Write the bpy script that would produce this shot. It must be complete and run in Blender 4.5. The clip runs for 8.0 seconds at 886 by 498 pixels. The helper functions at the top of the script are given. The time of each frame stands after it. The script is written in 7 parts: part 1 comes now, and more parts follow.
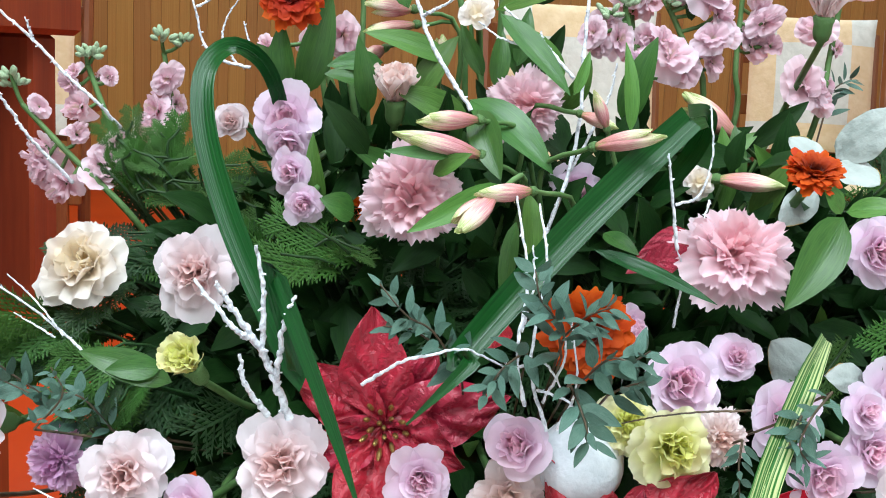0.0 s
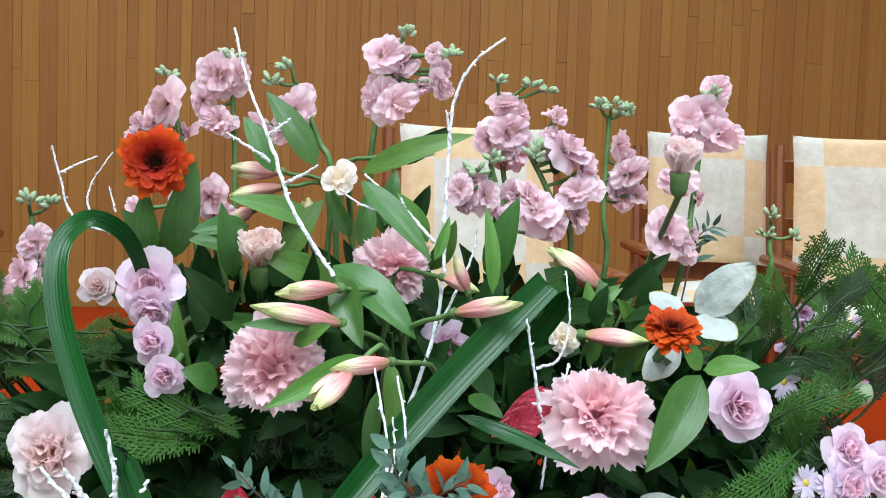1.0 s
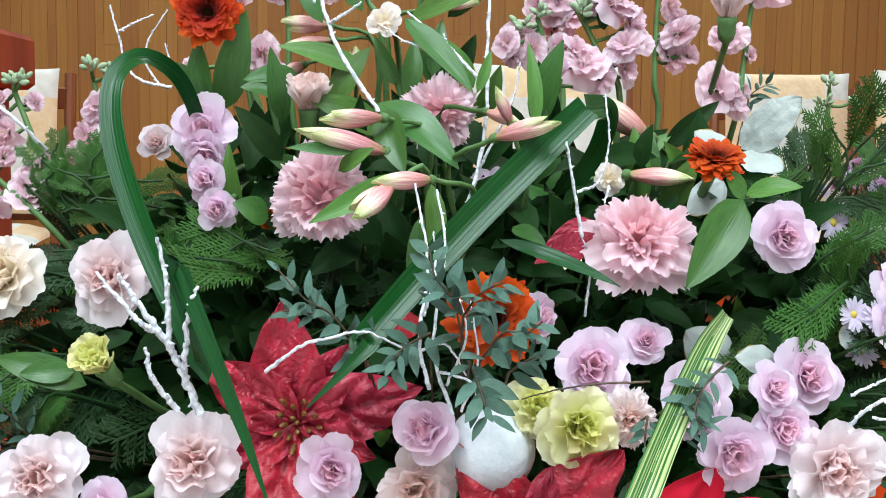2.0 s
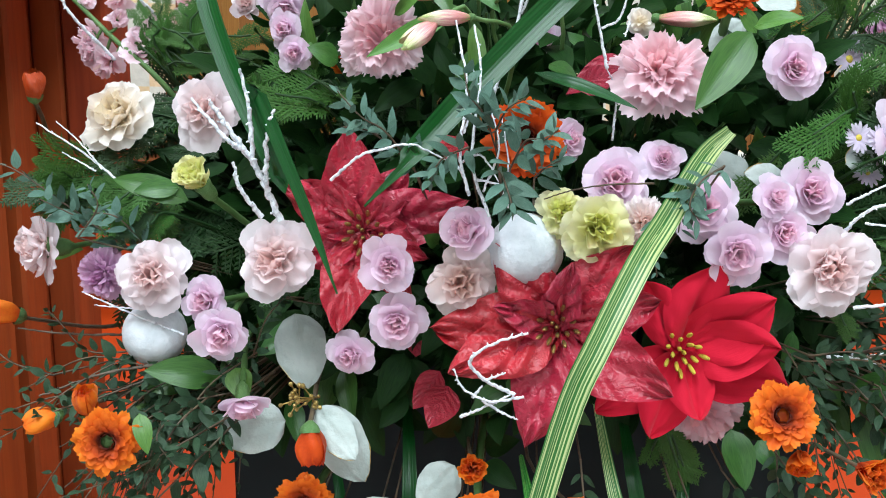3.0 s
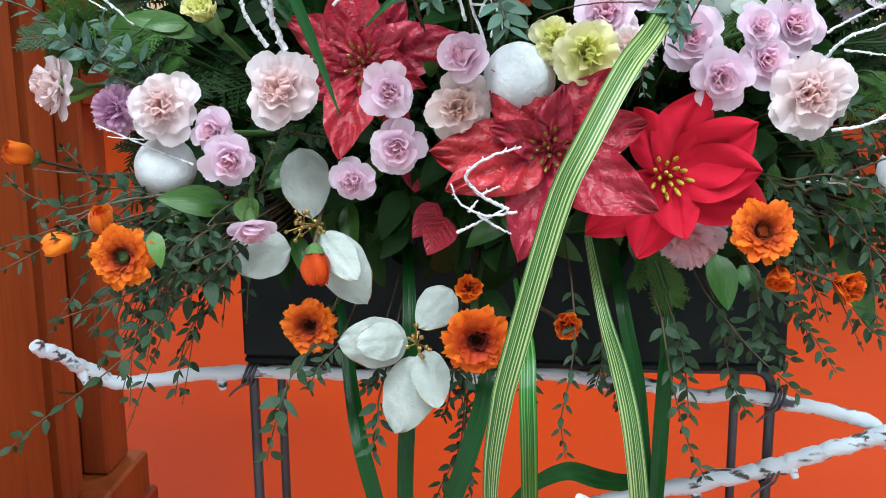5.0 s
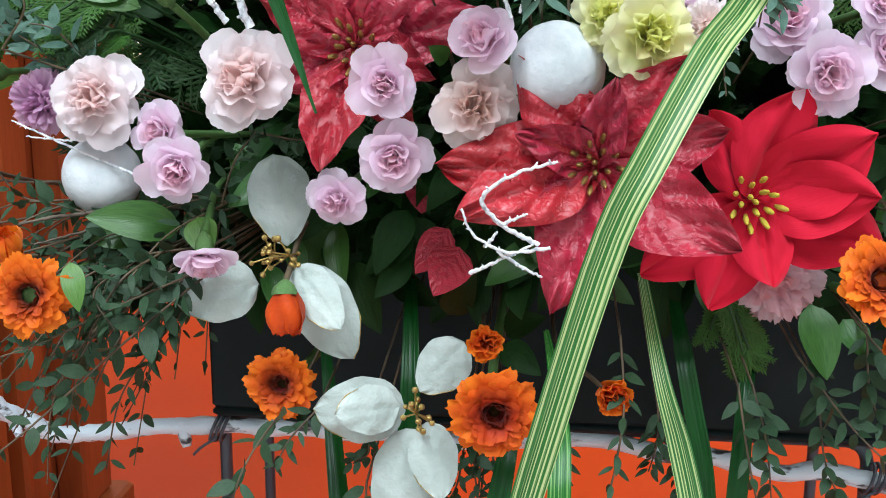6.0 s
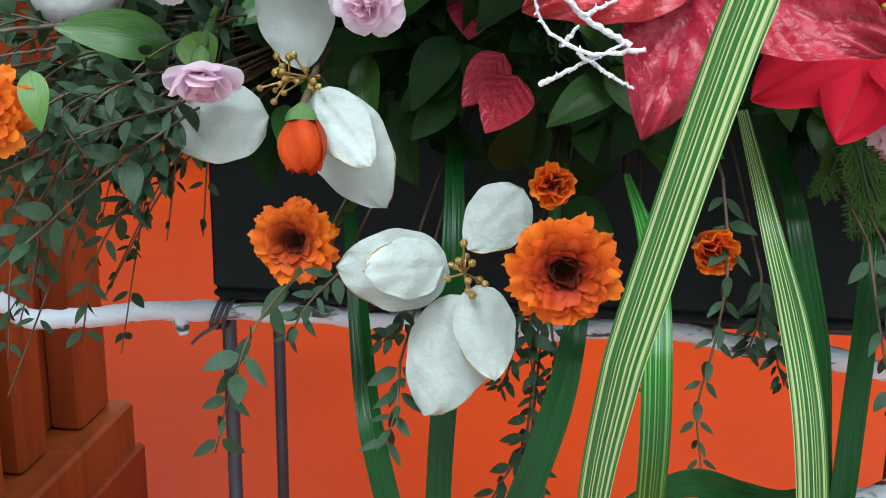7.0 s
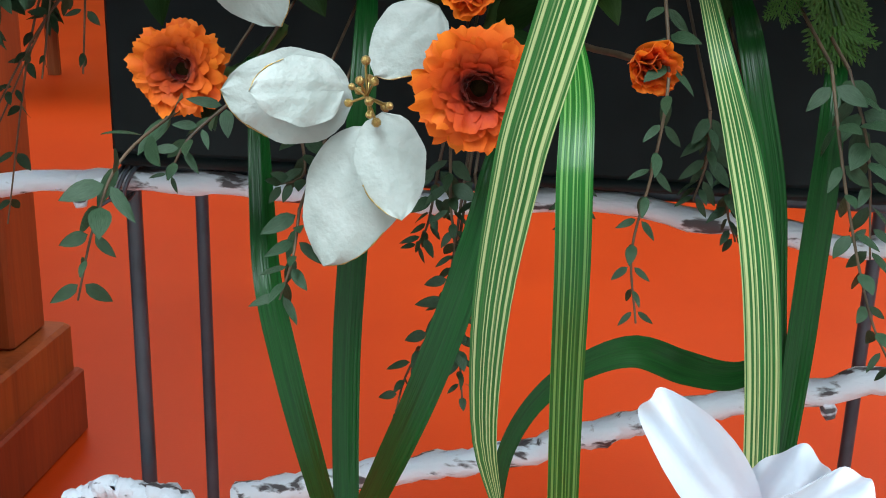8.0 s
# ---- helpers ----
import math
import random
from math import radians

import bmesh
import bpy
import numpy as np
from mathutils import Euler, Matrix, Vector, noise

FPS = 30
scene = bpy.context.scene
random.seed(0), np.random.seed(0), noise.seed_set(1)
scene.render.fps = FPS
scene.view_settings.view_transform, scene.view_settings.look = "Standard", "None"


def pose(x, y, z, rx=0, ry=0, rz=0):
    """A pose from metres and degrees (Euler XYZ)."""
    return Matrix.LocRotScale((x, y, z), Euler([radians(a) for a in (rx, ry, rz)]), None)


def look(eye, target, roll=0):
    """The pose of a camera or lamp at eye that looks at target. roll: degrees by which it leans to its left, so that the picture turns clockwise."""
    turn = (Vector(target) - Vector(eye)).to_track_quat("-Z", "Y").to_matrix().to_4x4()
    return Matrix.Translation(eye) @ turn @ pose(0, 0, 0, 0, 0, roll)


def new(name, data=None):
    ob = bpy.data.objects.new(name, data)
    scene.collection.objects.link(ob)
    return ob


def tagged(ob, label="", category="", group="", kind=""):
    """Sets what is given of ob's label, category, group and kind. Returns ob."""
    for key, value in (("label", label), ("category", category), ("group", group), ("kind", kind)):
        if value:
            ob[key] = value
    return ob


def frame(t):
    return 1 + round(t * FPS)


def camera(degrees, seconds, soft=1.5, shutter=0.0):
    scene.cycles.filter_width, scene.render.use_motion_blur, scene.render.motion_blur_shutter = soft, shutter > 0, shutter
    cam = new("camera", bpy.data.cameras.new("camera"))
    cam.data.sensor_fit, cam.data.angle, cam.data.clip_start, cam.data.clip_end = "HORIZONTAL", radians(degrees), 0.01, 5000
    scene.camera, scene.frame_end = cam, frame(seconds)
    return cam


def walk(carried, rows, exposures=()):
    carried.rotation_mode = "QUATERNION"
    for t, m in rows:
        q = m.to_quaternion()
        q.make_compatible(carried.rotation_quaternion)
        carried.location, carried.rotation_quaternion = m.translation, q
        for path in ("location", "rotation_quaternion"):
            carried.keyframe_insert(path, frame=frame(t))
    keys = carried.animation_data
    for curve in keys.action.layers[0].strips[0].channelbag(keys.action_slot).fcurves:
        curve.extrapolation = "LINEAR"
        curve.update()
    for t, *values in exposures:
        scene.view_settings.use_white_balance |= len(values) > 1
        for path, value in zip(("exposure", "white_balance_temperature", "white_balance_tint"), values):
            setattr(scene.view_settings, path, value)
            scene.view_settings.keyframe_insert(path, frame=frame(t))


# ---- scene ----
cam = camera(42.7, 8.0, soft=1.0)
PATH = [
    (0, (0.0017, -0.0374, 0.8804), (0.0409, 1.6765, 0.5864), 2.9),
    (0.5, (0.0043, -0.0339, 0.9013), (0.1453, 1.6852, 0.669), 2.2),
    (1, (0.0305, -0.0357, 0.9126), (0.1897, 1.693, 0.79), 1.9),
    (1.5, (0.0365, -0.0409, 0.8761), (0.1409, 1.6922, 0.7517), 1.2),
    (2, (0.0522, -0.0548, 0.8378), (0.0887, 1.6756, 0.6638), 0.8),
    (2.2, (0.0609, -0.0574, 0.8187), (0.0713, 1.6704, 0.6133), 0.8),
    (3.3, (0.1087, -0.2062, 0.7934), (-0.0583, 1.4947, 0.4663), -0.8),
    (3.5, (0.114, -0.2297, 0.7847), (-0.047, 1.4712, 0.4541), -0.8),
    (4, (0.1235, -0.2706, 0.7647), (-0.0322, 1.4277, 0.4167), -0.9),
    (4.5, (0.1227, -0.2697, 0.7465), (-0.02, 1.4242, 0.3758), -0.7),
    (5, (0.1035, -0.2097, 0.7299), (-0.0409, 1.4807, 0.3428), -0.6),
    (5.2, (0.0974, -0.1783, 0.7291), (-0.0461, 1.5121, 0.3445), -0.5),
    (6.3, (0.1035, 0.0078, 0.6986), (-0.1209, 1.6843, 0.2906), 0.6),
    (6.5, (0.0957, 0.0244, 0.6847), (-0.134, 1.6939, 0.2514), 0.8),
    (7, (0.0722, 0.0635, 0.6351), (-0.1409, 1.7269, 0.1705), 0.7),
    (7.5, (0.0774, 0.0896, 0.5925), (-0.1122, 1.7504, 0.1087), 1.6),
    (8, (0.0966, 0.1105, 0.5707), (-0.087, 1.7617, 0.0557), 1.5),
]
walk(cam, [(t, look(eye, target, roll)) for t, eye, target, roll in PATH])

# ---- world and light ----
world = bpy.data.worlds.new("world")
scene.world = world
world.use_nodes = True
world.node_tree.nodes["Background"].inputs[0].default_value = (0.75, 0.85, 1.0, 1)
world.node_tree.nodes["Background"].inputs[1].default_value = 0.3
scene.view_settings.exposure = 0.0


def ceiling_lamp(x, y, z, w, d, power):
    lamp = bpy.data.lights.new("ceiling_lamp", "AREA")
    lamp.shape, lamp.size, lamp.size_y, lamp.energy, lamp.color = "RECTANGLE", w, d, power, (0.79, 0.91, 1.0)
    ob = new("ceiling_lamp_light", lamp)
    ob.matrix_world = pose(x, y, z)
    return ob


LAMPS = ((-0.9, -1.15), (1.3, -1.15), (-1.8, 4.0), (1.8, 4.0))
for (lx, ly), watts in zip(LAMPS, (208, 155, 88, 88)):
    ceiling_lamp(lx, ly, 3.73, 1.3, 2.6, watts)


# ---- materials ----
def node_mat(name):
    m = bpy.data.materials.new(name)
    m.use_nodes = True
    nt = m.node_tree
    b = nt.nodes["Principled BSDF"]
    return m, nt, b


def link(nt, a, b):
    nt.links.new(a, b)


def ramp(nt, fac, stops):
    r = nt.nodes.new("ShaderNodeValToRGB")
    while len(r.color_ramp.elements) < len(stops):
        r.color_ramp.elements.new(0.5)
    for e, (p, c) in zip(r.color_ramp.elements, stops):
        e.position, e.color = p, (*c, 1)
    link(nt, fac, r.inputs[0])
    return r.outputs[0]


def noise_tex(nt, scale, detail=3, vec=None, dist=0.0):
    n = nt.nodes.new("ShaderNodeTexNoise")
    n.inputs["Scale"].default_value, n.inputs["Detail"].default_value, n.inputs["Distortion"].default_value = scale, detail, dist
    if vec is not None:
        link(nt, vec, n.inputs["Vector"])
    return n.outputs["Fac"]


def mathn(nt, op, a, b=0.5):
    n = nt.nodes.new("ShaderNodeMath")
    n.operation = op
    for i, v in enumerate((a, b)):
        if isinstance(v, (int, float)):
            n.inputs[i].default_value = v
        else:
            link(nt, v, n.inputs[i])
    return n.outputs[0]


def coords(nt, kind="Object"):
    return nt.nodes.new("ShaderNodeTexCoord").outputs[kind]


def mapping(nt, vec, scale):
    n = nt.nodes.new("ShaderNodeMapping")
    n.inputs["Scale"].default_value = scale
    link(nt, vec, n.inputs["Vector"])
    return n.outputs[0]


def bump(nt, b, height, strength, distance):
    n = nt.nodes.new("ShaderNodeBump")
    n.inputs["Strength"].default_value, n.inputs["Distance"].default_value = strength, distance
    link(nt, height, n.inputs["Height"])
    link(nt, n.outputs[0], b.inputs["Normal"])


def vary(nt, colour, hue=0.02, val=0.25, noise_scale=30.0):
    """Slow blotches and a different value for each object."""
    h = nt.nodes.new("ShaderNodeHueSaturation")
    rnd = nt.nodes.new("ShaderNodeObjectInfo").outputs["Random"]
    n = noise_tex(nt, noise_scale, 3, coords(nt))
    s = mathn(nt, "ADD", mathn(nt, "MULTIPLY", rnd, val), mathn(nt, "MULTIPLY", n, val))
    link(nt, mathn(nt, "ADD", s, 1.0 - val), h.inputs["Value"])
    link(nt, mathn(nt, "ADD", mathn(nt, "MULTIPLY", rnd, hue), 0.5 - hue / 2), h.inputs["Hue"])
    link(nt, colour, h.inputs["Color"])
    return h.outputs[0]


def translucent(nt, b, colour, amount):
    t = nt.nodes.new("ShaderNodeBsdfTranslucent")
    mix = nt.nodes.new("ShaderNodeMixShader")
    mix.inputs[0].default_value = amount
    link(nt, colour, t.inputs[0])
    link(nt, b.outputs[0], mix.inputs[1])
    link(nt, t.outputs[0], mix.inputs[2])
    link(nt, mix.outputs[0], nt.nodes["Material Output"].inputs[0])


def petal_mat(name, stops, rough=0.6, trans=0.48, val=0.12, vein=14.0, hue=0.015):
    """Petals: colour by the distance from the flower's axis, fine veins, thin enough to let light through."""
    m, nt, b = node_mat(name)
    co = coords(nt)
    sep = nt.nodes.new("ShaderNodeSeparateXYZ")
    link(nt, co, sep.inputs[0])
    rad = mathn(nt, "SQRT", mathn(nt, "ADD", mathn(nt, "POWER", sep.outputs[0], 2.0), mathn(nt, "POWER", sep.outputs[1], 2.0)))
    rad = mathn(nt, "ADD", rad, mathn(nt, "MULTIPLY", mathn(nt, "SUBTRACT", noise_tex(nt, 5.0, 3, co), 0.5), 0.35))
    c = vary(nt, ramp(nt, rad, [(p, (0.91 * col[0], 0.90 * col[1], 0.935 * col[2])) for p, col in stops]), hue, val, 6.0)
    link(nt, c, b.inputs["Base Color"])
    b.inputs["Roughness"].default_value = rough
    b.inputs["Specular IOR Level"].default_value = 0.25
    b.inputs["Sheen Weight"].default_value = 0.08
    uv = mapping(nt, coords(nt, "UV"), (1.5, vein, 1))
    bump(nt, b, noise_tex(nt, 3.0, 2, uv), 0.10, 0.03)
    translucent(nt, b, c, trans)
    return m


def leaf_mat(name, c0, c1, rough=0.4, trans=0.18, stripes=0.0, stripe_col=(0.5, 0.55, 0.2), spec=0.45, val=0.3, vein_depth=0.0006, ribs=22.0):
    m, nt, b = node_mat(name)
    uv = coords(nt, "UV")
    sep = nt.nodes.new("ShaderNodeSeparateXYZ")
    link(nt, uv, sep.inputs[0])
    n = noise_tex(nt, 4.0, 4, mapping(nt, uv, (1.2, 6, 1)))
    c = ramp(nt, n, [(0.3, c0), (0.7, c1)])
    if stripes:
        v = noise_tex(nt, stripes, 1, mapping(nt, uv, (0.02, 1, 1)))
        fac = ramp(nt, v, [(0.51, (0, 0, 0)), (0.58, (1, 1, 1))])
        mx = nt.nodes.new("ShaderNodeMix")
        mx.data_type = "RGBA"
        link(nt, fac, mx.inputs["Factor"])
        link(nt, c, mx.inputs["A"])
        mx.inputs["B"].default_value = (*stripe_col, 1)
        c = mx.outputs["Result"]
    c = vary(nt, c, 0.02, val, 25.0)
    link(nt, c, b.inputs["Base Color"])
    b.inputs["Roughness"].default_value = rough
    b.inputs["Specular IOR Level"].default_value = spec
    ridge = noise_tex(nt, ribs, 1, mapping(nt, uv, (0.15, 1, 1)))
    bump(nt, b, ridge, 0.35, vein_depth)
    translucent(nt, b, c, trans)
    return m


def plain_mat(name, c0, c1, rough=0.6, scale=40.0, bump_d=0.0008, metallic=0.0, spec=0.4, val=0.1, stretch=(1, 1, 1), lo=0.35, hi=0.68):
    m, nt, b = node_mat(name)
    co = mapping(nt, coords(nt), stretch)
    n = noise_tex(nt, scale, 5, co, 0.3)
    c = vary(nt, ramp(nt, n, [(lo, c0), (hi, c1)]), 0.01, val, 3.0)
    link(nt, c, b.inputs["Base Color"])
    b.inputs["Roughness"].default_value, b.inputs["Metallic"].default_value = rough, metallic
    b.inputs["Specular IOR Level"].default_value = spec
    bump(nt, b, noise_tex(nt, scale * 2.5, 4, co), 0.5, bump_d)
    return m


PINK = petal_mat("pink_petal", [(0.1, (0.96, 0.60, 0.62)), (0.5, (0.97, 0.70, 0.73)), (1.0, (0.98, 0.82, 0.84))])
PALE = petal_mat("pale_pink_petal", [(0.08, (0.99, 0.76, 0.70)), (0.38, (0.98, 0.85, 0.82)), (0.8, (0.97, 0.90, 0.89))])
PEACH = petal_mat("peach_petal", [(0.1, (0.97, 0.74, 0.64)), (0.5, (0.97, 0.84, 0.78)), (1.0, (0.97, 0.90, 0.86))])
LILAC = petal_mat("lilac_pink_petal", [(0.08, (0.98, 0.68, 0.75)), (0.4, (0.97, 0.77, 0.87)), (1.0, (0.96, 0.84, 0.93))])
MAUVE = petal_mat("mauve_petal", [(0.1, (0.60, 0.30, 0.50)), (0.6, (0.76, 0.48, 0.66)), (1.0, (0.82, 0.58, 0.73))])
STOCKP = petal_mat("dusty_pink_petal", [(0.03, (0.66, 0.54, 0.38)), (0.2, (0.88, 0.60, 0.66)), (0.7, (0.93, 0.73, 0.77)), (1.0, (0.95, 0.82, 0.86))])
CREAM = petal_mat("cream_petal", [(0.1, (0.97, 0.86, 0.62)), (0.5, (0.98, 0.90, 0.76)), (1.0, (0.98, 0.94, 0.86))])
YELLOW = petal_mat("yellow_green_petal", [(0.1, (0.84, 0.86, 0.28)), (0.5, (0.92, 0.93, 0.46)), (1.0, (0.95, 0.95, 0.64))])
WHITEP = petal_mat("white_lilac_petal", [(0.1, (0.75, 0.66, 0.78)), (1.0, (0.84, 0.78, 0.88))])
ORANGE = petal_mat("orange_petal", [(0.16, (0.14, 0.010, 0.003)), (0.38, (0.52, 0.045, 0.005)), (0.68, (0.84, 0.14, 0.008)), (1.0, (0.93, 0.235, 0.014))], trans=0.3, vein=8.0)
FLAME = petal_mat("bright_orange_petal", [(0.05, (0.42, 0.035, 0.005)), (0.3, (0.82, 0.14, 0.008)), (0.6, (0.94, 0.26, 0.015))], vein=8.0)
DARKOR = petal_mat("deep_orange_petal", [(0.16, (0.14, 0.010, 0.003)), (0.36, (0.48, 0.035, 0.004)), (1.0, (0.82, 0.12, 0.008))], vein=8.0)
RED = petal_mat("red_velvet", [(0.1, (0.58, 0.003, 0.026)), (1.0, (0.72, 0.006, 0.040))], 0.8, 0.02, 0.08, hue=0.0)
CRIMSON, _nt, _b = node_mat("crimson_satin")
_uv = coords(_nt, "UV")
_n = noise_tex(_nt, 7.0, 3, mapping(_nt, _uv, (1, 0.6, 1)))
_c = vary(_nt, ramp(_nt, _n, [(0.3, (0.32, 0.007, 0.022)), (0.7, (0.44, 0.014, 0.038))]), 0.01, 0.15, 8.0)
link(_nt, _c, _b.inputs["Base Color"])
_b.inputs["Roughness"].default_value = 0.36
_b.inputs["Specular IOR Level"].default_value = 0.55
_b.inputs["Sheen Weight"].default_value = 0.12
_b.inputs["Sheen Tint"].default_value = (1, 0.5, 0.5, 1)
# side veins slanting from the midrib, over a fine crumple
_s = _nt.nodes.new("ShaderNodeSeparateXYZ")
link(_nt, _uv, _s.inputs[0])
_v = mathn(_nt, "ABSOLUTE", mathn(_nt, "SUBTRACT", _s.outputs[1], 0.5))
_crumple = noise_tex(_nt, 5.0, 5, mapping(_nt, _uv, (5, 2.5, 1)), 0.5)
_vein = mathn(_nt, "SINE", mathn(_nt, "ADD", mathn(_nt, "MULTIPLY", mathn(_nt, "SUBTRACT", _s.outputs[0], mathn(_nt, "MULTIPLY", _v, 0.7)), 36.0), mathn(_nt, "MULTIPLY", _crumple, 4.0)))
bump(_nt, _b, mathn(_nt, "ADD", mathn(_nt, "MULTIPLY", _vein, 0.22), mathn(_nt, "MULTIPLY", _crumple, 1.3)), 0.5, 0.0032)

SPRING = leaf_mat("spring_green_leaf", (0.052, 0.150, 0.022), (0.10, 0.23, 0.042), 0.42)
GREEN = leaf_mat("green_leaf", (0.026, 0.094, 0.017), (0.055, 0.152, 0.028), 0.36)
# for dark leaves, and with the shade between flowers put into the green
DARKSHADEG = leaf_mat("dark_shaded_leaf", (0.006, 0.024, 0.005), (0.014, 0.046, 0.008), 0.55, 0.08, spec=0.15)
STRAP = leaf_mat("strap_leaf", (0.002, 0.034, 0.005), (0.007, 0.070, 0.011), 0.28, 0.04, spec=0.25, vein_depth=0.0014, ribs=9.0)
STRIPED = leaf_mat("striped_strap_leaf", (0.012, 0.090, 0.016), (0.030, 0.165, 0.034), 0.34, 0.04, 11.0, (0.42, 0.50, 0.22), spec=0.3, vein_depth=0.0012)
EDGED = leaf_mat("pale_edged_strap_leaf", (0.005, 0.075, 0.008), (0.012, 0.130, 0.016), 0.3, 0.03, 9.0, (0.12, 0.28, 0.07), spec=0.3, vein_depth=0.0006)
EUCA = leaf_mat("eucalyptus_leaf", (0.014, 0.042, 0.017), (0.038, 0.078, 0.040), 0.5, 0.1, spec=0.25)
PALEEUCA = leaf_mat("pale_eucalyptus_leaf", (0.050, 0.120, 0.085), (0.105, 0.190, 0.145), 0.5, 0.12, spec=0.25)
CEDAR = leaf_mat("cedar_foliage", (0.020, 0.074, 0.009), (0.054, 0.150, 0.020), 0.5, 0.14, spec=0.3)
# for dark cedar and its stems, and for shade coloured into deep sprigs
DARKSHADECEDAR = leaf_mat("dark_shaded_cedar", (0.008, 0.034, 0.007), (0.020, 0.064, 0.012), 0.55, 0.08)
STEM = plain_mat("green_stem", (0.065, 0.145, 0.040), (0.11, 0.21, 0.07), 0.5, 60, spec=0.3)
BUDG = plain_mat("grey_green_bud", (0.24, 0.36, 0.20), (0.42, 0.52, 0.34), 0.6, 80)
BROWNSTEM = plain_mat("reddish_stem", (0.05, 0.038, 0.022), (0.12, 0.085, 0.05), 0.6, 60)
WOODTWIG = plain_mat("bare_twig", (0.06, 0.045, 0.03), (0.14, 0.11, 0.08), 0.7, 80)
FROST = plain_mat("frosted_white_twig", (0.42, 0.45, 0.49), (0.78, 0.82, 0.86), 0.6, 300, 0.002, lo=0.34, hi=0.52)
BIRCH = plain_mat("whitewashed_branch", (0.07, 0.07, 0.075), (0.66, 0.76, 0.84), 0.6, 130, 0.002, stretch=(0.35, 1, 1), lo=0.37, hi=0.44)
SNOW = plain_mat("white_foam", (0.58, 0.64, 0.67), (0.70, 0.75, 0.78), 0.7, 120, 0.0015)
WHITELEAF = plain_mat("white_fabric_leaf", (0.30, 0.35, 0.32), (0.40, 0.45, 0.42), 0.5, 45, 0.004, spec=0.3, val=0.16)
WHITESILK = plain_mat("white_silk_petal", (0.66, 0.73, 0.80), (0.75, 0.81, 0.87), 0.5, 14, 0.006, spec=0.3, val=0.1)
GOLD = plain_mat("gold_bead", (0.30, 0.20, 0.06), (0.55, 0.40, 0.14), 0.3, 60, 0.0005, 0.8)
STAMEN = plain_mat("yellow_stamen", (0.45, 0.36, 0.03), (0.70, 0.55, 0.08), 0.5, 60)
DARKC = plain_mat("dark_flower_centre", (0.010, 0.008, 0.003), (0.05, 0.028, 0.008), 0.95, 90, spec=0.08)
BLACKM = plain_mat("black_painted_metal", (0.034, 0.046, 0.060), (0.06, 0.078, 0.098), 0.42, 30, 0.0003)
BLACKP = plain_mat("black_plastic", (0.006, 0.012, 0.013), (0.011, 0.019, 0.021), 0.55, 20, 0.0004, spec=0.14)
FOAM = plain_mat("wet_green_foam", (0.02, 0.06, 0.025), (0.04, 0.10, 0.04), 0.9, 60)
ALBUD, _nt, _b = node_mat("cream_bud_with_pink_flush")
_uv = coords(_nt, "UV")
_s = _nt.nodes.new("ShaderNodeSeparateXYZ")
link(_nt, _uv, _s.inputs[0])
_w = mathn(_nt, "ADD", _s.outputs[0], mathn(_nt, "MULTIPLY", mathn(_nt, "SUBTRACT", noise_tex(_nt, 5.0, 4, mapping(_nt, _uv, (0.5, 7, 1))), 0.5), 1.3))
_c = vary(_nt, ramp(_nt, _w, [(0.05, (0.20, 0.36, 0.07)), (0.2, (0.62, 0.24, 0.20)), (0.48, (0.76, 0.36, 0.36)), (0.68, (0.86, 0.68, 0.54)), (0.85, (0.80, 0.74, 0.48)), (1.0, (0.40, 0.50, 0.16))]), 0.03, 0.2, 8.0)
link(_nt, _c, _b.inputs["Base Color"])
_b.inputs["Roughness"].default_value = 0.45
bump(_nt, _b, noise_tex(_nt, 12.0, 2, mapping(_nt, _uv, (0.3, 2, 1))), 0.4, 0.002)
translucent(_nt, _b, _c, 0.2)
AMBER = plain_mat("amber_husk", (0.30, 0.03, 0.006), (0.62, 0.10, 0.015), 0.3, 30)


def wood_mat(name, c0, c1, rough, stretch, scale=6.0, val=0.25):
    m, nt, b = node_mat(name)
    co = coords(nt)
    n = noise_tex(nt, scale, 6, mapping(nt, co, stretch), 0.6)
    fine = noise_tex(nt, scale * 6, 3, mapping(nt, co, stretch))
    c = ramp(nt, mathn(nt, "ADD", mathn(nt, "MULTIPLY", n, 0.75), mathn(nt, "MULTIPLY", fine, 0.25)), [(0.32, c0), (0.68, c1)])
    c = vary(nt, c, 0.012, val, 1.5)
    link(nt, c, b.inputs["Base Color"])
    b.inputs["Roughness"].default_value = rough
    b.inputs["Specular IOR Level"].default_value = 0.25
    bump(nt, b, fine, 0.25, 0.001)
    return m


PLANK = wood_mat("honey_wood_board", (0.285, 0.140, 0.032), (0.40, 0.215, 0.055), 0.5, (6, 6, 0.35), val=0.2)
REDWOOD = wood_mat("reddish_wood", (0.19, 0.033, 0.008), (0.33, 0.066, 0.014), 0.6, (5, 5, 0.4), val=0.15)
CHAIRWOOD = wood_mat("chair_wood", (0.16, 0.05, 0.015), (0.27, 0.095, 0.028), 0.4, (5, 5, 0.5), val=0.12)
PLASTER = plain_mat("white_plaster", (0.66, 0.64, 0.60), (0.74, 0.72, 0.68), 0.85, 8)
PEACHCLOTH = plain_mat("peach_cloth", (0.68, 0.52, 0.30), (0.76, 0.61, 0.39), 0.9, 30, 0.004)
WHITECLOTH = plain_mat("cream_cloth", (0.58, 0.60, 0.53), (0.68, 0.70, 0.63), 0.9, 30, 0.004)
PALEFLOOR = plain_mat("pale_bounce_floor", (0.48, 0.47, 0.45), (0.56, 0.55, 0.53), 0.5, 6)
CARPET, _nt, _b = node_mat("orange_floor_covering")
_co = coords(_nt)
